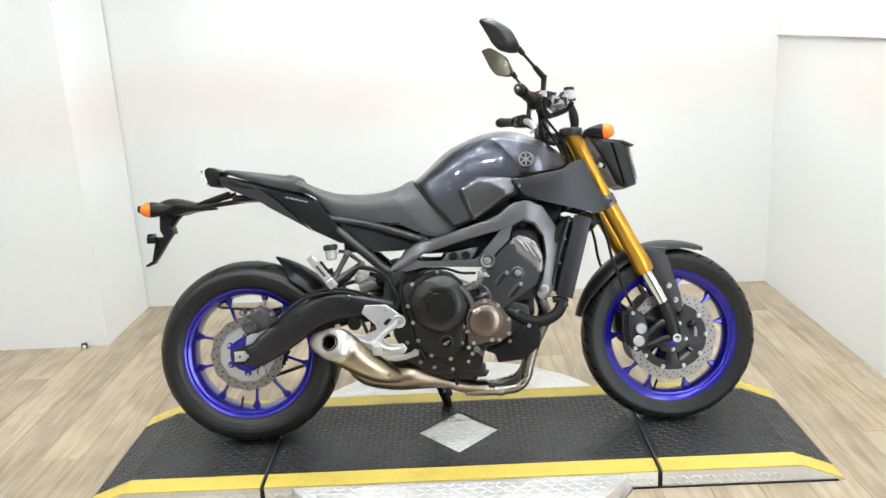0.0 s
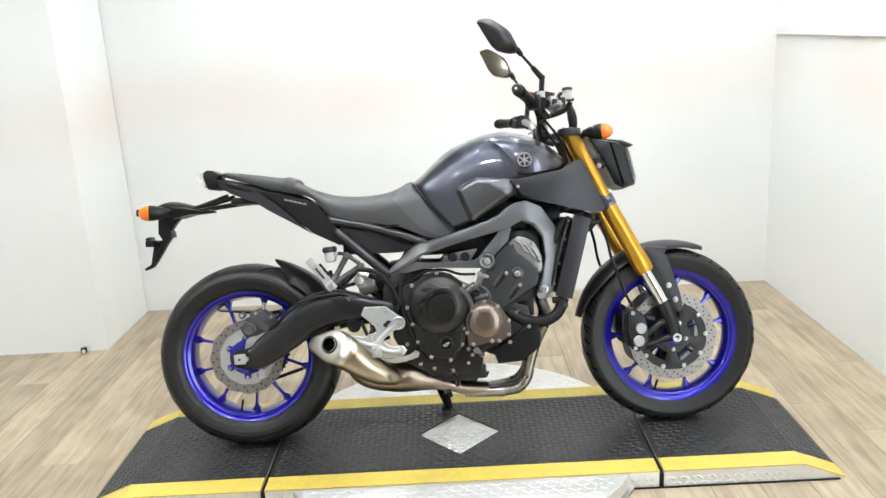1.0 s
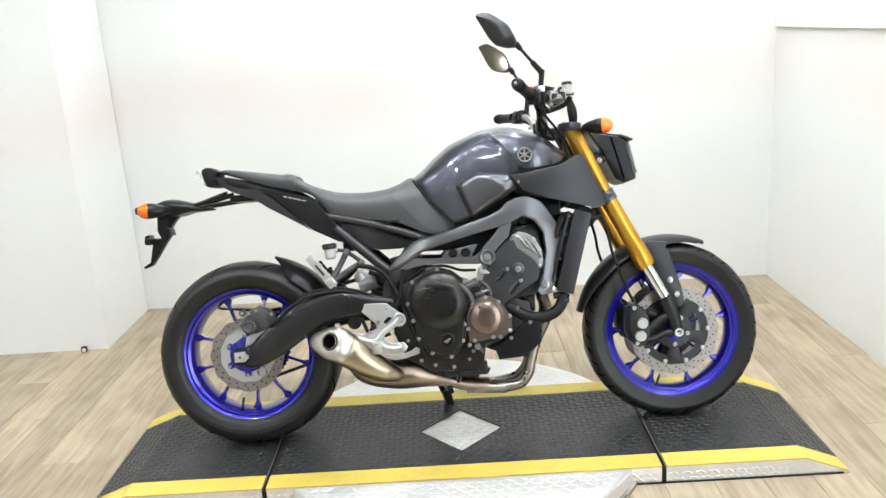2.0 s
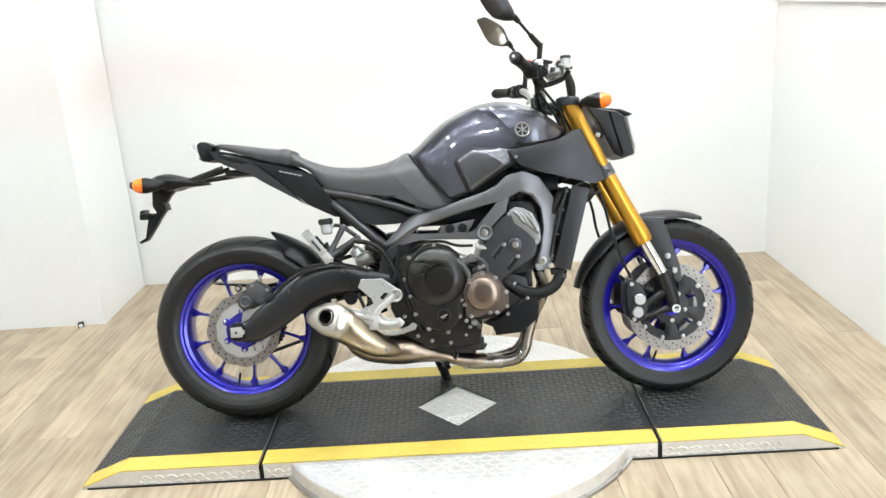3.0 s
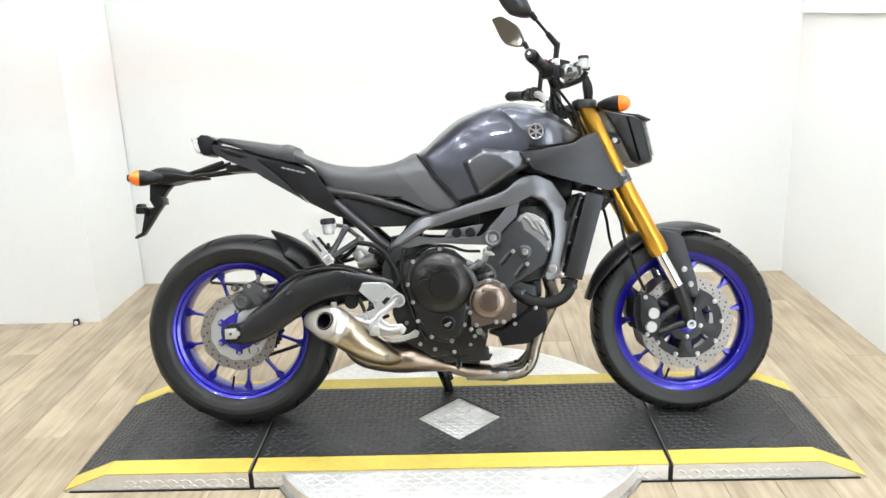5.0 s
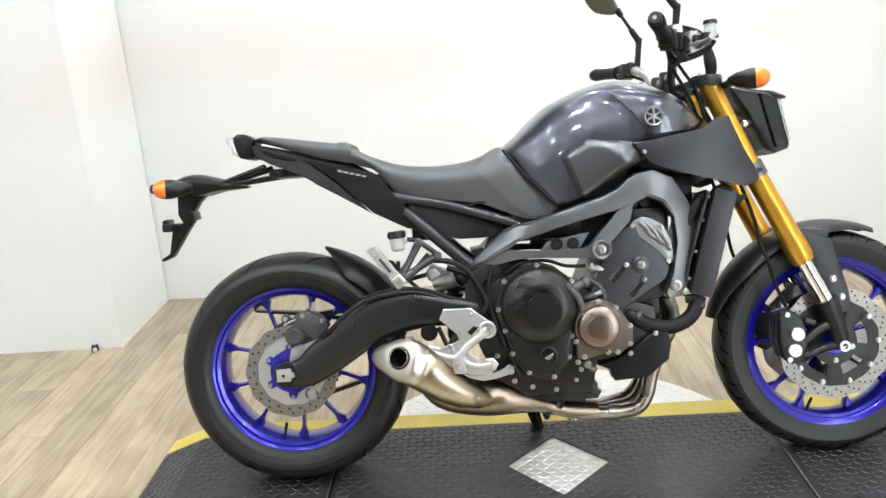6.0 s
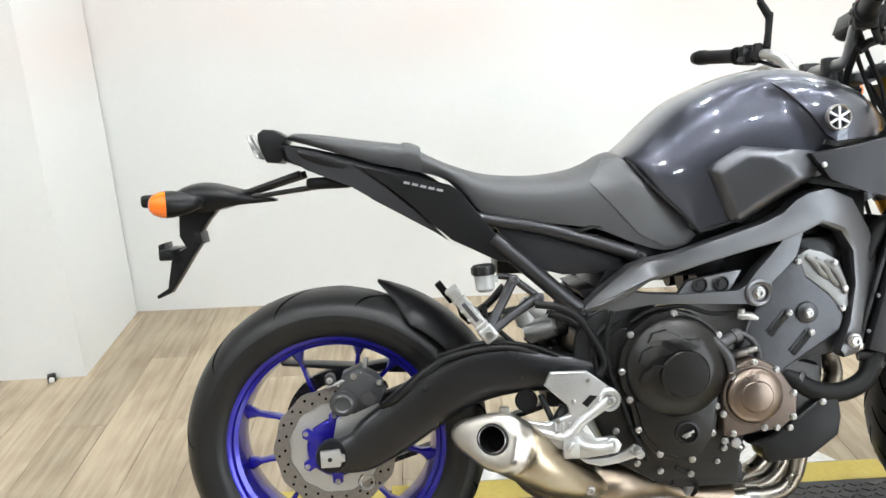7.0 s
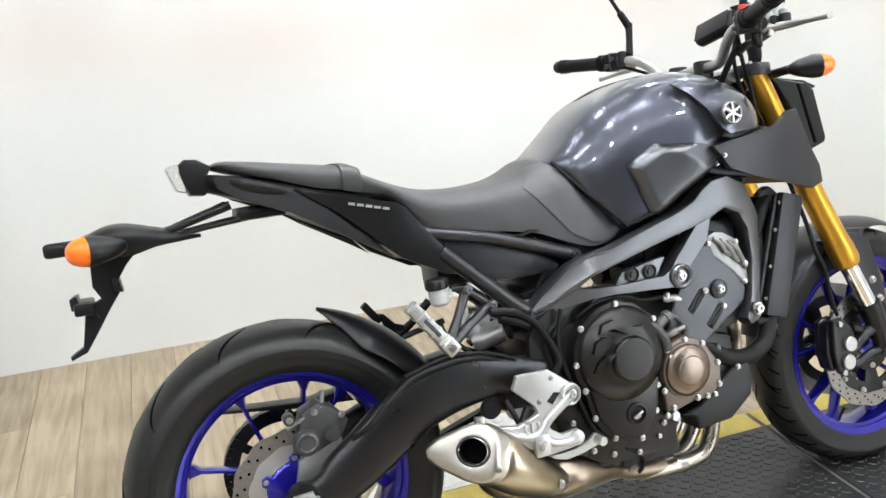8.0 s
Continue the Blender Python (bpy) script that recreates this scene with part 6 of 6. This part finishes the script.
part("clamp_bridge", prism([(1.055, 0.985), (1.060, 1.000), (1.110, 1.012), (1.118, 0.990), (1.085, 0.978)], -0.095, 0.095, 0.005), TUBE, BIKE, "grey fork clamp bridge")
bolt(1.100, -0.125, 1.012, 0.007, None, 0, STEEL)
part("clamp_ring", both(rod((1.223, -0.104, 0.782), (1.240, -0.104, 0.748), 0.0305, 20)), FRAME, BIKE)

# headlight and meter
shell_side = [(1.182, 0.987), (1.226, 0.975), (1.284, 0.963), (1.308, 0.946), (1.334, 0.828), (1.330, 0.818), (1.294, 0.806), (1.268, 0.820), (1.222, 0.925)]
hl_rings = []
for y, out, k in ((-0.092, 0.0, 0.80), (-0.089, 0.0, 0.95), (-0.080, 0.002, 1.0), (-0.045, 0.014, 1.0), (0.0, 0.018, 1.0), (0.045, 0.014, 1.0), (0.080, 0.002, 1.0), (0.089, 0.0, 0.95), (0.092, 0.0, 0.80)):
    hl_rings.append([Vector((1.270 + (x - 1.270) * k + out * max(0, min(1, (x - 1.20) / 0.1)), y, 0.888 + (z - 0.888) * k)) for x, z in shell_side])
hl = part("headlight", loft(hl_rings), BLACK, BIKE, "black headlight shell", sharp=25)
glass = []
for y, out in ((-0.076, 0.003), (-0.045, 0.015), (0.0, 0.019), (0.045, 0.015), (0.076, 0.003)):
    glass.append([Vector((x + out, y, z)) for x, z in ((1.306, 0.945), (1.316, 0.944), (1.338, 0.838), (1.328, 0.836))])
part("lens", loft(glass), CLEAR, hl, "clear headlight lens", sharp=30)
part("side_rib", both(prism([(1.256, 0.962), (1.264, 0.960), (1.300, 0.822), (1.292, 0.820)], -0.094, -0.088, 0.002)), GAP, hl)
part("top_cowl", prism([(1.210, 0.985), (1.26, 0.976), (1.305, 0.970), (1.342, 0.953), (1.338, 0.949), (1.30, 0.963), (1.22, 0.974)], -0.062, 0.062, 0.002), SHROUD, hl, "thin dark visor")
part("headlight_stay", both(join(tube([(1.165, -0.09, 0.92), (1.20, -0.09, 0.90), (1.235, -0.085, 0.885)], 0.011, 10), tube([(1.19, -0.10, 0.84), (1.215, -0.085, 0.80), (1.225, -0.08, 0.78)], 0.009, 8))), BLACK, BIKE)
bolt(1.215, -0.104, 0.886, 0.008)
mt = part("meter", moved(box(-0.015, 0.015, -0.057, 0.057, -0.026, 0.026, 0.013, 3), pose(1.104, -0.022, 1.110, -10, 26, 0)), BLACK, BIKE, "black instrument pod")
part("meter_glass", moved(box(-0.0175, -0.0155, -0.052, 0.052, -0.021, 0.021, 0.001), pose(1.104, -0.022, 1.110, -10, 26, 0)), BLACKM, mt)
for s in (-1, 1):
    part("signal_stem", rod((1.165, s * 0.10, 0.985), (1.185, s * 0.175, 0.992), 0.010, 12), BLACK, BIKE)
    signal(1.199, s * 0.200, 0.988, 68 if s < 0 else 112, "black front indicator with an orange lens", r=0.0275)

# handlebar, controls and mirrors
right = [(1.038, 0.0, 1.018), (1.038, -0.07, 1.020), (1.036, -0.108, 1.026), (1.026, -0.145, 1.058), (1.012, -0.185, 1.078), (1.002, -0.23, 1.083), (0.965, -0.31, 1.093), (0.925, -0.41, 1.105)]
left = [(x, -y, z) for x, y, z in right[:1:-1]]
bar = part("handlebar", tube(left + [(1.038, 0.06, 1.017)] + right, 0.0118, 14), BARM, BIKE, "silver tubular handlebar")
part("bar_clamp", both(join(box(1.018, 1.058, -0.058, -0.034, 0.996, 1.038, 0.007), rod((1.04, -0.046, 0.955), (1.038, -0.046, 1.005), 0.015, 14))), BLACKM, BIKE, "black handlebar risers")


def along(pts, u):
    """A place on a run of points, u from 0 to 1."""
    i = min(int(u * (len(pts) - 1)), len(pts) - 2)
    return Vector(pts[i]).lerp(Vector(pts[i + 1]), u * (len(pts) - 1) - i)


for s, pts in ((-1, [(0.985, -0.265, 1.088), (0.965, -0.31, 1.093), (0.925, -0.41, 1.105)]), (1, [(0.985, 0.265, 1.088), (0.965, 0.31, 1.093), (0.925, 0.41, 1.105)])):
    a, m, z = (Vector(p) for p in pts)
    part("grip", tube([a, a.lerp(m, 0.15), m, z.lerp(m, 0.15), z.lerp(m, 0.1)], [0.022, 0.0175, 0.0168, 0.0168, 0.0185], 16, 1), HOSE, bar, "black rubber grip", sharp=30)
    d = (z - m).normalized()
    part("bar_end", tube([z - d * 0.012, z + d * 0.004, z + d * 0.010], [0.0150, 0.0160, 0.0125], 16, 1), BLACKM, bar)
    part("end_bolt", tube([z + d * 0.009, z + d * 0.012], 0.0045, 8, 1), BARM, bar)
    for k in (0.06, 0.11, 0.80, 0.86, 0.92):
        part("grip_ring", tube([a.lerp(z, k), a.lerp(z, k + 0.02)], 0.0188 if k > 0.5 else 0.0215, 16, 1), HOSE, bar)
    back = a - (m - a).normalized() * 0.022
    part("switch_box", moved(box(-0.019, 0.019, -0.022, 0.022, -0.022, 0.022, 0.008, 3), pose(*back, 0, 0, s * 25)), BLACK, bar, "black switch box")
    part("switch_rim", moved(box(-0.021, 0.021, -0.003, 0.003, -0.024, 0.024, 0.004, 2), pose(*back, 0, 0, s * 25)), CAST, bar)
    part("push_button", moved(rod((-0.018, -0.008, 0.006), (-0.026, -0.008, 0.008), 0.006, 10, 0.001), pose(*back, 0, 0, s * 25)), CAST, bar)
    part("rocker_switch", moved(box(-0.026, -0.016, 0.002, 0.016, -0.014, -0.004, 0.003), pose(*back, 0, 0, s * 25)), CAST, bar)
    e0 = Vector((1.018, s * 0.208, 1.096))
    elbow = Vector((1.028, s * 0.212, 1.166))
    head = Vector((0.972, s * 0.234, 1.240))
    blade = [(-0.086, -0.001), (-0.061, 0.027), (-0.019, 0.033), (0.022, 0.0345), (0.077, 0.005), (0.076, -0.012), (0.058, -0.025), (0.021, -0.040), (-0.0095, -0.035), (-0.055, -0.014)]
    blade = [(0.914 * u + 0.407 * v, 0.914 * v - 0.407 * u) for u, v in blade]
    shape = []
    for (xa, za), (xb, zb) in zip(blade, blade[1:] + blade[:1]):
        shape += [(xa + (xb - xa) * k, za + (zb - za) * k) for k in (0.16, 0.84)]
    k0 = 1 if s < 0 else -1
    back_rings = [[Vector((k0 * x * k - k0 * dx, -d2, z2 * k + dx * 0.4)) for x, z2 in shape] for d2, k, dx in ((0.0, 1.0, 0), (0.008, 1.03, 0), (0.022, 0.93, 0), (0.036, 0.66, -0.004), (0.044, 0.3, -0.01), (0.045, 0.1, -0.012))]
    mr = part("mirror", loft(back_rings), TUBE, BIKE, "black rear-view mirror housing", sharp=35)
    mr.matrix_basis = pose(0.887, -0.246, 1.298, 0, 8, 26) if s < 0 else pose(0.914, 0.232, 1.309, 0, -16, 148)
    joint = mr.matrix_basis @ Vector((k0 * 0.066, -0.012, -0.028))
    part("mirror_stem", join(tube([e0, e0.lerp(elbow, 0.5), elbow + Vector((0, 0, 0.010))], [0.0095, 0.0085, 0.0095], 8, 1), tube([elbow, elbow.lerp(joint, 0.38), elbow.lerp(joint, 0.40), elbow.lerp(joint, 0.78), elbow.lerp(joint, 0.80), joint], [0.0100, 0.0085, 0.0050, 0.0050, 0.0085, 0.0105], 10, 1)), BLACK, BIKE, "black jointed mirror stem")
    part("mirror_glass", prism([(k0 * x * 0.95, z2 * 0.95) for x, z2 in shape], 0.0005, 0.003, 0.0), MIRROR, mr, "mirror glass", sharp=0)
part("brake_lever", tube([(1.040, -0.235, 1.070), (1.066, -0.28, 1.068), (1.062, -0.34, 1.065), (1.050, -0.395, 1.061), (1.048, -0.405, 1.061)], [0.010, 0.0080, 0.0055, 0.0052, 0.007], 10), BARM, BIKE, "silver brake lever")
part("clutch_lever", tube([(1.040, 0.235, 1.070), (1.066, 0.28, 1.068), (1.062, 0.34, 1.065), (1.050, 0.395, 1.061), (1.048, 0.405, 1.061)], [0.010, 0.0080, 0.0055, 0.0052, 0.007], 10), BARM, BIKE, "silver clutch lever")
mc = part("master_cylinder", join(moved(box(-0.028, 0.028, -0.019, 0.019, -0.018, 0.016, 0.006, 3), pose(1.030, -0.205, 1.102, 0, 8, 25)), tube([(1.025, -0.19, 1.082), (1.035, -0.22, 1.082), (1.03, -0.25, 1.08)], 0.013, 12)), BLACK, BIKE, "black brake master cylinder")
part("lid", moved(box(-0.029, 0.029, -0.020, 0.020, 0.0155, 0.021, 0.003), pose(1.030, -0.205, 1.102, 0, 8, 25)), BLACKM, mc)
part("kill_switch", moved(box(-0.007, 0.007, -0.008, 0.008, -0.004, 0.005, 0.002), pose(0.984, -0.250, 1.1135, 0, 0, -25)), RED, bar, "red stop switch")
part("switch_top", moved(box(-0.015, 0.016, -0.016, 0.016, -0.012, 0.010, 0.005, 2), pose(0.992, -0.250, 1.101, 0, 0, -25)), BLACK, bar)
part("control_cable", (tube([(0.995, -0.22, 1.075), (1.02, -0.17, 1.03), (1.06, -0.13, 0.98), (1.09, -0.11, 0.92), (1.08, -0.09, 0.86)], 0.0045, 8), tube([(1.00, -0.21, 1.07), (1.05, -0.16, 1.02), (1.09, -0.13, 0.97), (1.11, -0.12, 0.90)], 0.0045, 8), tube([(1.0, 0.22, 1.07), (1.06, 0.15, 1.03), (1.11, 0.10, 1.0), (1.12, 0.06, 0.93)], 0.0045, 8)), HOSE, BIKE, "black control cable")
part("lamp_wire", (tube([(1.13, -0.075, 0.96), (1.17, -0.085, 0.90), (1.20, -0.09, 0.83), (1.215, -0.1, 0.76)], 0.006, 8), tube([(1.17, -0.07, 0.95), (1.20, -0.07, 0.86), (1.225, -0.07, 0.80)], 0.008, 8)), HOSE, BIKE)

# more of the right-hand controls
fr_res = part("front_reservoir", moved(lathe([(0, -0.016), (0.013, -0.016), (0.0155, -0.012), (0.0155, 0.014), (0, 0.014)], 20), pose(1.104, -0.215, 1.108, -90, 0, 0)), SMOKE, BIKE, "pale front brake fluid cup")
part("lid", moved(lathe([(0, -0.024), (0.0155, -0.024), (0.017, -0.021), (0.017, -0.0145), (0, -0.0145)], 20), pose(1.104, -0.215, 1.108, -90, 0, 0)), BLACKM, fr_res)
part("lever_perch", join(moved(box(-0.024, 0.022, -0.014, 0.014, -0.017, 0.017, 0.006), pose(1.060, -0.230, 1.084, 0, 15, 20)), rod((1.085, -0.25, 1.075), (1.085, -0.25, 1.105), 0.009, 14, 0.002), rod((1.035, -0.225, 1.075), (1.07, -0.235, 1.098), 0.011, 12)), BARM, BIKE, "bright lever perch")
part("throttle_housing", join(moved(box(-0.020, 0.020, -0.014, 0.014, -0.020, 0.022, 0.007, 3), pose(1.012, -0.238, 1.082, 0, 10, -22)), rod((1.020, -0.245, 1.058), (1.040, -0.225, 1.040), 0.008, 10), rod((1.008, -0.250, 1.062), (1.024, -0.235, 1.042), 0.007, 10)), BLACK, bar, "black throttle housing with cable ends")
part("lever_pivot", join(rod((1.078, -0.262, 1.066), (1.078, -0.262, 1.094), 0.012, 14, 0.002), moved(box(-0.018, 0.018, -0.006, 0.006, -0.012, 0.012, 0.003), pose(1.066, -0.252, 1.078, 0, 10, 20))), BLACKM, BIKE)
part("cup_stay", join(rod((1.062, -0.225, 1.085), (1.112, -0.206, 1.098), 0.006, 10), box(1.098, 1.126, -0.210, -0.200, 1.090, 1.100, 0.003)), BLACKM, BIKE)
part("perch_bolt", join(rod((1.070, -0.243, 1.070), (1.070, -0.262, 1.068), 0.008, 12, 0.002), rod((1.046, -0.243, 1.062), (1.046, -0.258, 1.060), 0.007, 12, 0.002)), STEEL, BIKE)
part("wire_sleeve", tube([(1.128, -0.10, 1.088), (1.134, -0.102, 1.055), (1.136, -0.10, 1.020), (1.128, -0.08, 0.975)], [0.011, 0.016, 0.014, 0.012], 10), HOSE, BIKE, "black wiring sleeve")
part("mirror_clamp", join(rod((1.000, -0.222, 1.082), (1.000, -0.222, 1.104), 0.014, 14, 0.003), box(1.006, 1.030, -0.245, -0.222, 1.100, 1.122, 0.005)), STEEL, BIKE, "bright mirror clamp")
part("front_hose", tube([(1.010, -0.195, 1.030), (1.030, -0.195, 1.044), (1.062, -0.188, 1.052), (1.098, -0.190, 1.066), (1.116, -0.200, 1.088)], 0.0085, 8), HOSE, BIKE, "black front brake hose")
part("control_cable", tube([(1.01, -0.20, 1.05), (1.02, -0.14, 1.00), (1.04, -0.10, 0.975), (1.07, -0.09, 0.965)], 0.007, 8), HOSE, BIKE, "black control cable")
part("ignition_barrel", rod((1.075, 0, 0.985), (1.068, 0, 1.012), 0.020, 18, 0.004), STEEL, BIKE, "bright ignition lock")
part("left_lever_perch", join(moved(box(-0.022, 0.022, -0.016, 0.016, -0.011, 0.011, 0.005), pose(1.01, 0.225, 1.084, 0, 0, -20)), rod((1.0, 0.215, 1.070), (1.0, 0.215, 1.108), 0.012, 14, 0.003)), BLACKM, BIKE, "black clutch lever perch")
part("ignition_coil", join(box(0.905, 0.955, -0.13, -0.09, 0.70, 0.745, 0.006), tube([(0.93, -0.12, 0.70), (0.94, -0.14, 0.67), (0.93, -0.15, 0.655)], 0.005, 8)), BLACK, BIKE)
# hoses and fittings round the shock and the frame
part("shock_canister", rod((0.395, -0.06, 0.515), (0.455, -0.085, 0.535), 0.024, 18, 0.005), ALU, BIKE, "bright shock canister")
part("preload_ring", rod((0.457, -0.086, 0.536), (0.467, -0.09, 0.539), 0.027, 18, 0.003), BLACKM, BIKE)
part("rail_hose", tube([(0.400, -0.160, 0.589), (0.437, -0.166, 0.584), (0.465, -0.170, 0.571), (0.489, -0.172, 0.549), (0.516, -0.176, 0.501), (0.525, -0.178, 0.471), (0.513, -0.178, 0.448)], 0.0075, 10), HOSE, BIKE, "black hose behind the frame")
part("stop_switch", join(rod((0.432, -0.19, 0.345), (0.452, -0.195, 0.385), 0.010, 12, 0.002), rod((0.452, -0.195, 0.385), (0.46, -0.197, 0.40), 0.006, 8)), STEEL, BIKE, "bright brake light switch")
part("heat_plate", prism([(0.57, 0.235), (0.62, 0.215), (0.80, 0.205), (0.81, 0.222), (0.70, 0.235)], -0.14, -0.10, 0.003), BLACKM, BIKE)

# small fittings round the engine
for x, z, r in ((0.585, 0.268, 0.006), (0.63, 0.250, 0.006), (0.69, 0.240, 0.006), (0.742, 0.262, 0.005), (0.756, 0.288, 0.006), (0.545, 0.335, 0.006), (0.528, 0.395, 0.006), (0.53, 0.47, 0.006)):
    bolt(x, -0.168, z, r, case)
part("water_pipe", tube([(0.70, -0.19, 0.525), (0.73, -0.20, 0.505), (0.752, -0.205, 0.478), (0.762, -0.20, 0.45)], 0.010, 12), CAST, BIKE, "dark cast water pipe")
part("sensor_plug", join(rod((0.775, -0.17, 0.47), (0.80, -0.185, 0.48), 0.009, 12, 0.002), rod((0.80, -0.185, 0.48), (0.815, -0.19, 0.486), 0.006, 10)), STEEL, BIKE, "bright sensor plug")
part("oil_line", tube([(0.79, -0.165, 0.515), (0.81, -0.18, 0.50), (0.822, -0.182, 0.475), (0.815, -0.18, 0.455)], 0.006, 10), CAST, BIKE)
part("engine_wire", tube([(0.58, -0.168, 0.545), (0.62, -0.18, 0.57), (0.68, -0.178, 0.572), (0.73, -0.172, 0.555), (0.78, -0.168, 0.552)], 0.0045, 8), HOSE, BIKE)
part("engine_wire", tube([(0.66, -0.165, 0.255), (0.70, -0.16, 0.225), (0.705, -0.15, 0.20), (0.70, -0.14, 0.185)], 0.004, 8), HOSE, BIKE)
part("neck_clamp", rod((1.015, -0.158, 0.476), (1.03, -0.158, 0.472), 0.014, 14, 0.002), STEEL, BIKE, "bright hose clamp")
part("radiator_hose", tube([(1.035, -0.15, 0.62), (1.05, -0.155, 0.66), (1.075, -0.15, 0.70), (1.10, -0.14, 0.71)], 0.015, 12), HOSE, BIKE, "black upper radiator hose")
part("horn", lathe([(0, -0.012), (0.030, -0.010), (0.036, 0.0), (0.030, 0.010), (0, 0.012)], 24, (1.165, -0.06, 0.70)), BLACK, BIKE, "black horn")
# ---- floor planks, laid last ----
PW, PL = 0.152, 1.22


def plank_mesh(w, length):
    return box(-w / 2, w / 2, -length / 2, length / 2, -0.009, 0.0, 0.0009, 1)


plank_bm = plank_mesh(PW - 0.0009, PL - 0.0009)
plank_data = None
far_verts, far_faces = [], []
rng = random.Random(4)
col = 0
x = -5.05
while x < 2.8:
    y = -6.1 + rng.uniform(-PL, 0)
    while y < 2.2:
        span = min(PL, 2.25 - y)
        cx, cy = x + PW / 2, y + span / 2
        fit_span = Matrix.Diagonal((1, span / PL, 1, 1))
        if -1.9 < cx < 2.9 and -1.9 < cy:
            if plank_data is None:
                first = part("plank", plank_bm, WOOD, floor)
                plank_data = first.data
                first.matrix_basis = pose(cx, cy, 0) @ fit_span
            else:
                o = new("plank", plank_data)
                o.parent = floor
                o.matrix_basis = pose(cx, cy, 0, 0, 0, 180 * rng.randint(0, 1)) @ fit_span
        else:
            b = len(far_verts)
            far_verts += [(x + 0.001, y + 0.001, 0), (x + PW - 0.001, y + 0.001, 0), (x + PW - 0.001, y + span - 0.001, 0), (x + 0.001, y + span - 0.001, 0)]
            far_faces.append((b, b + 1, b + 2, b + 3))
        y += PL
    x += PW
    col += 1
far_me = bpy.data.meshes.new("far_planks")
far_me.from_pydata(far_verts, [], far_faces)
far_me.materials.append(WOOD)
far = new("far_planks", far_me)
far.parent = floor
tagged(far, "washed oak planks", kind="stuff")
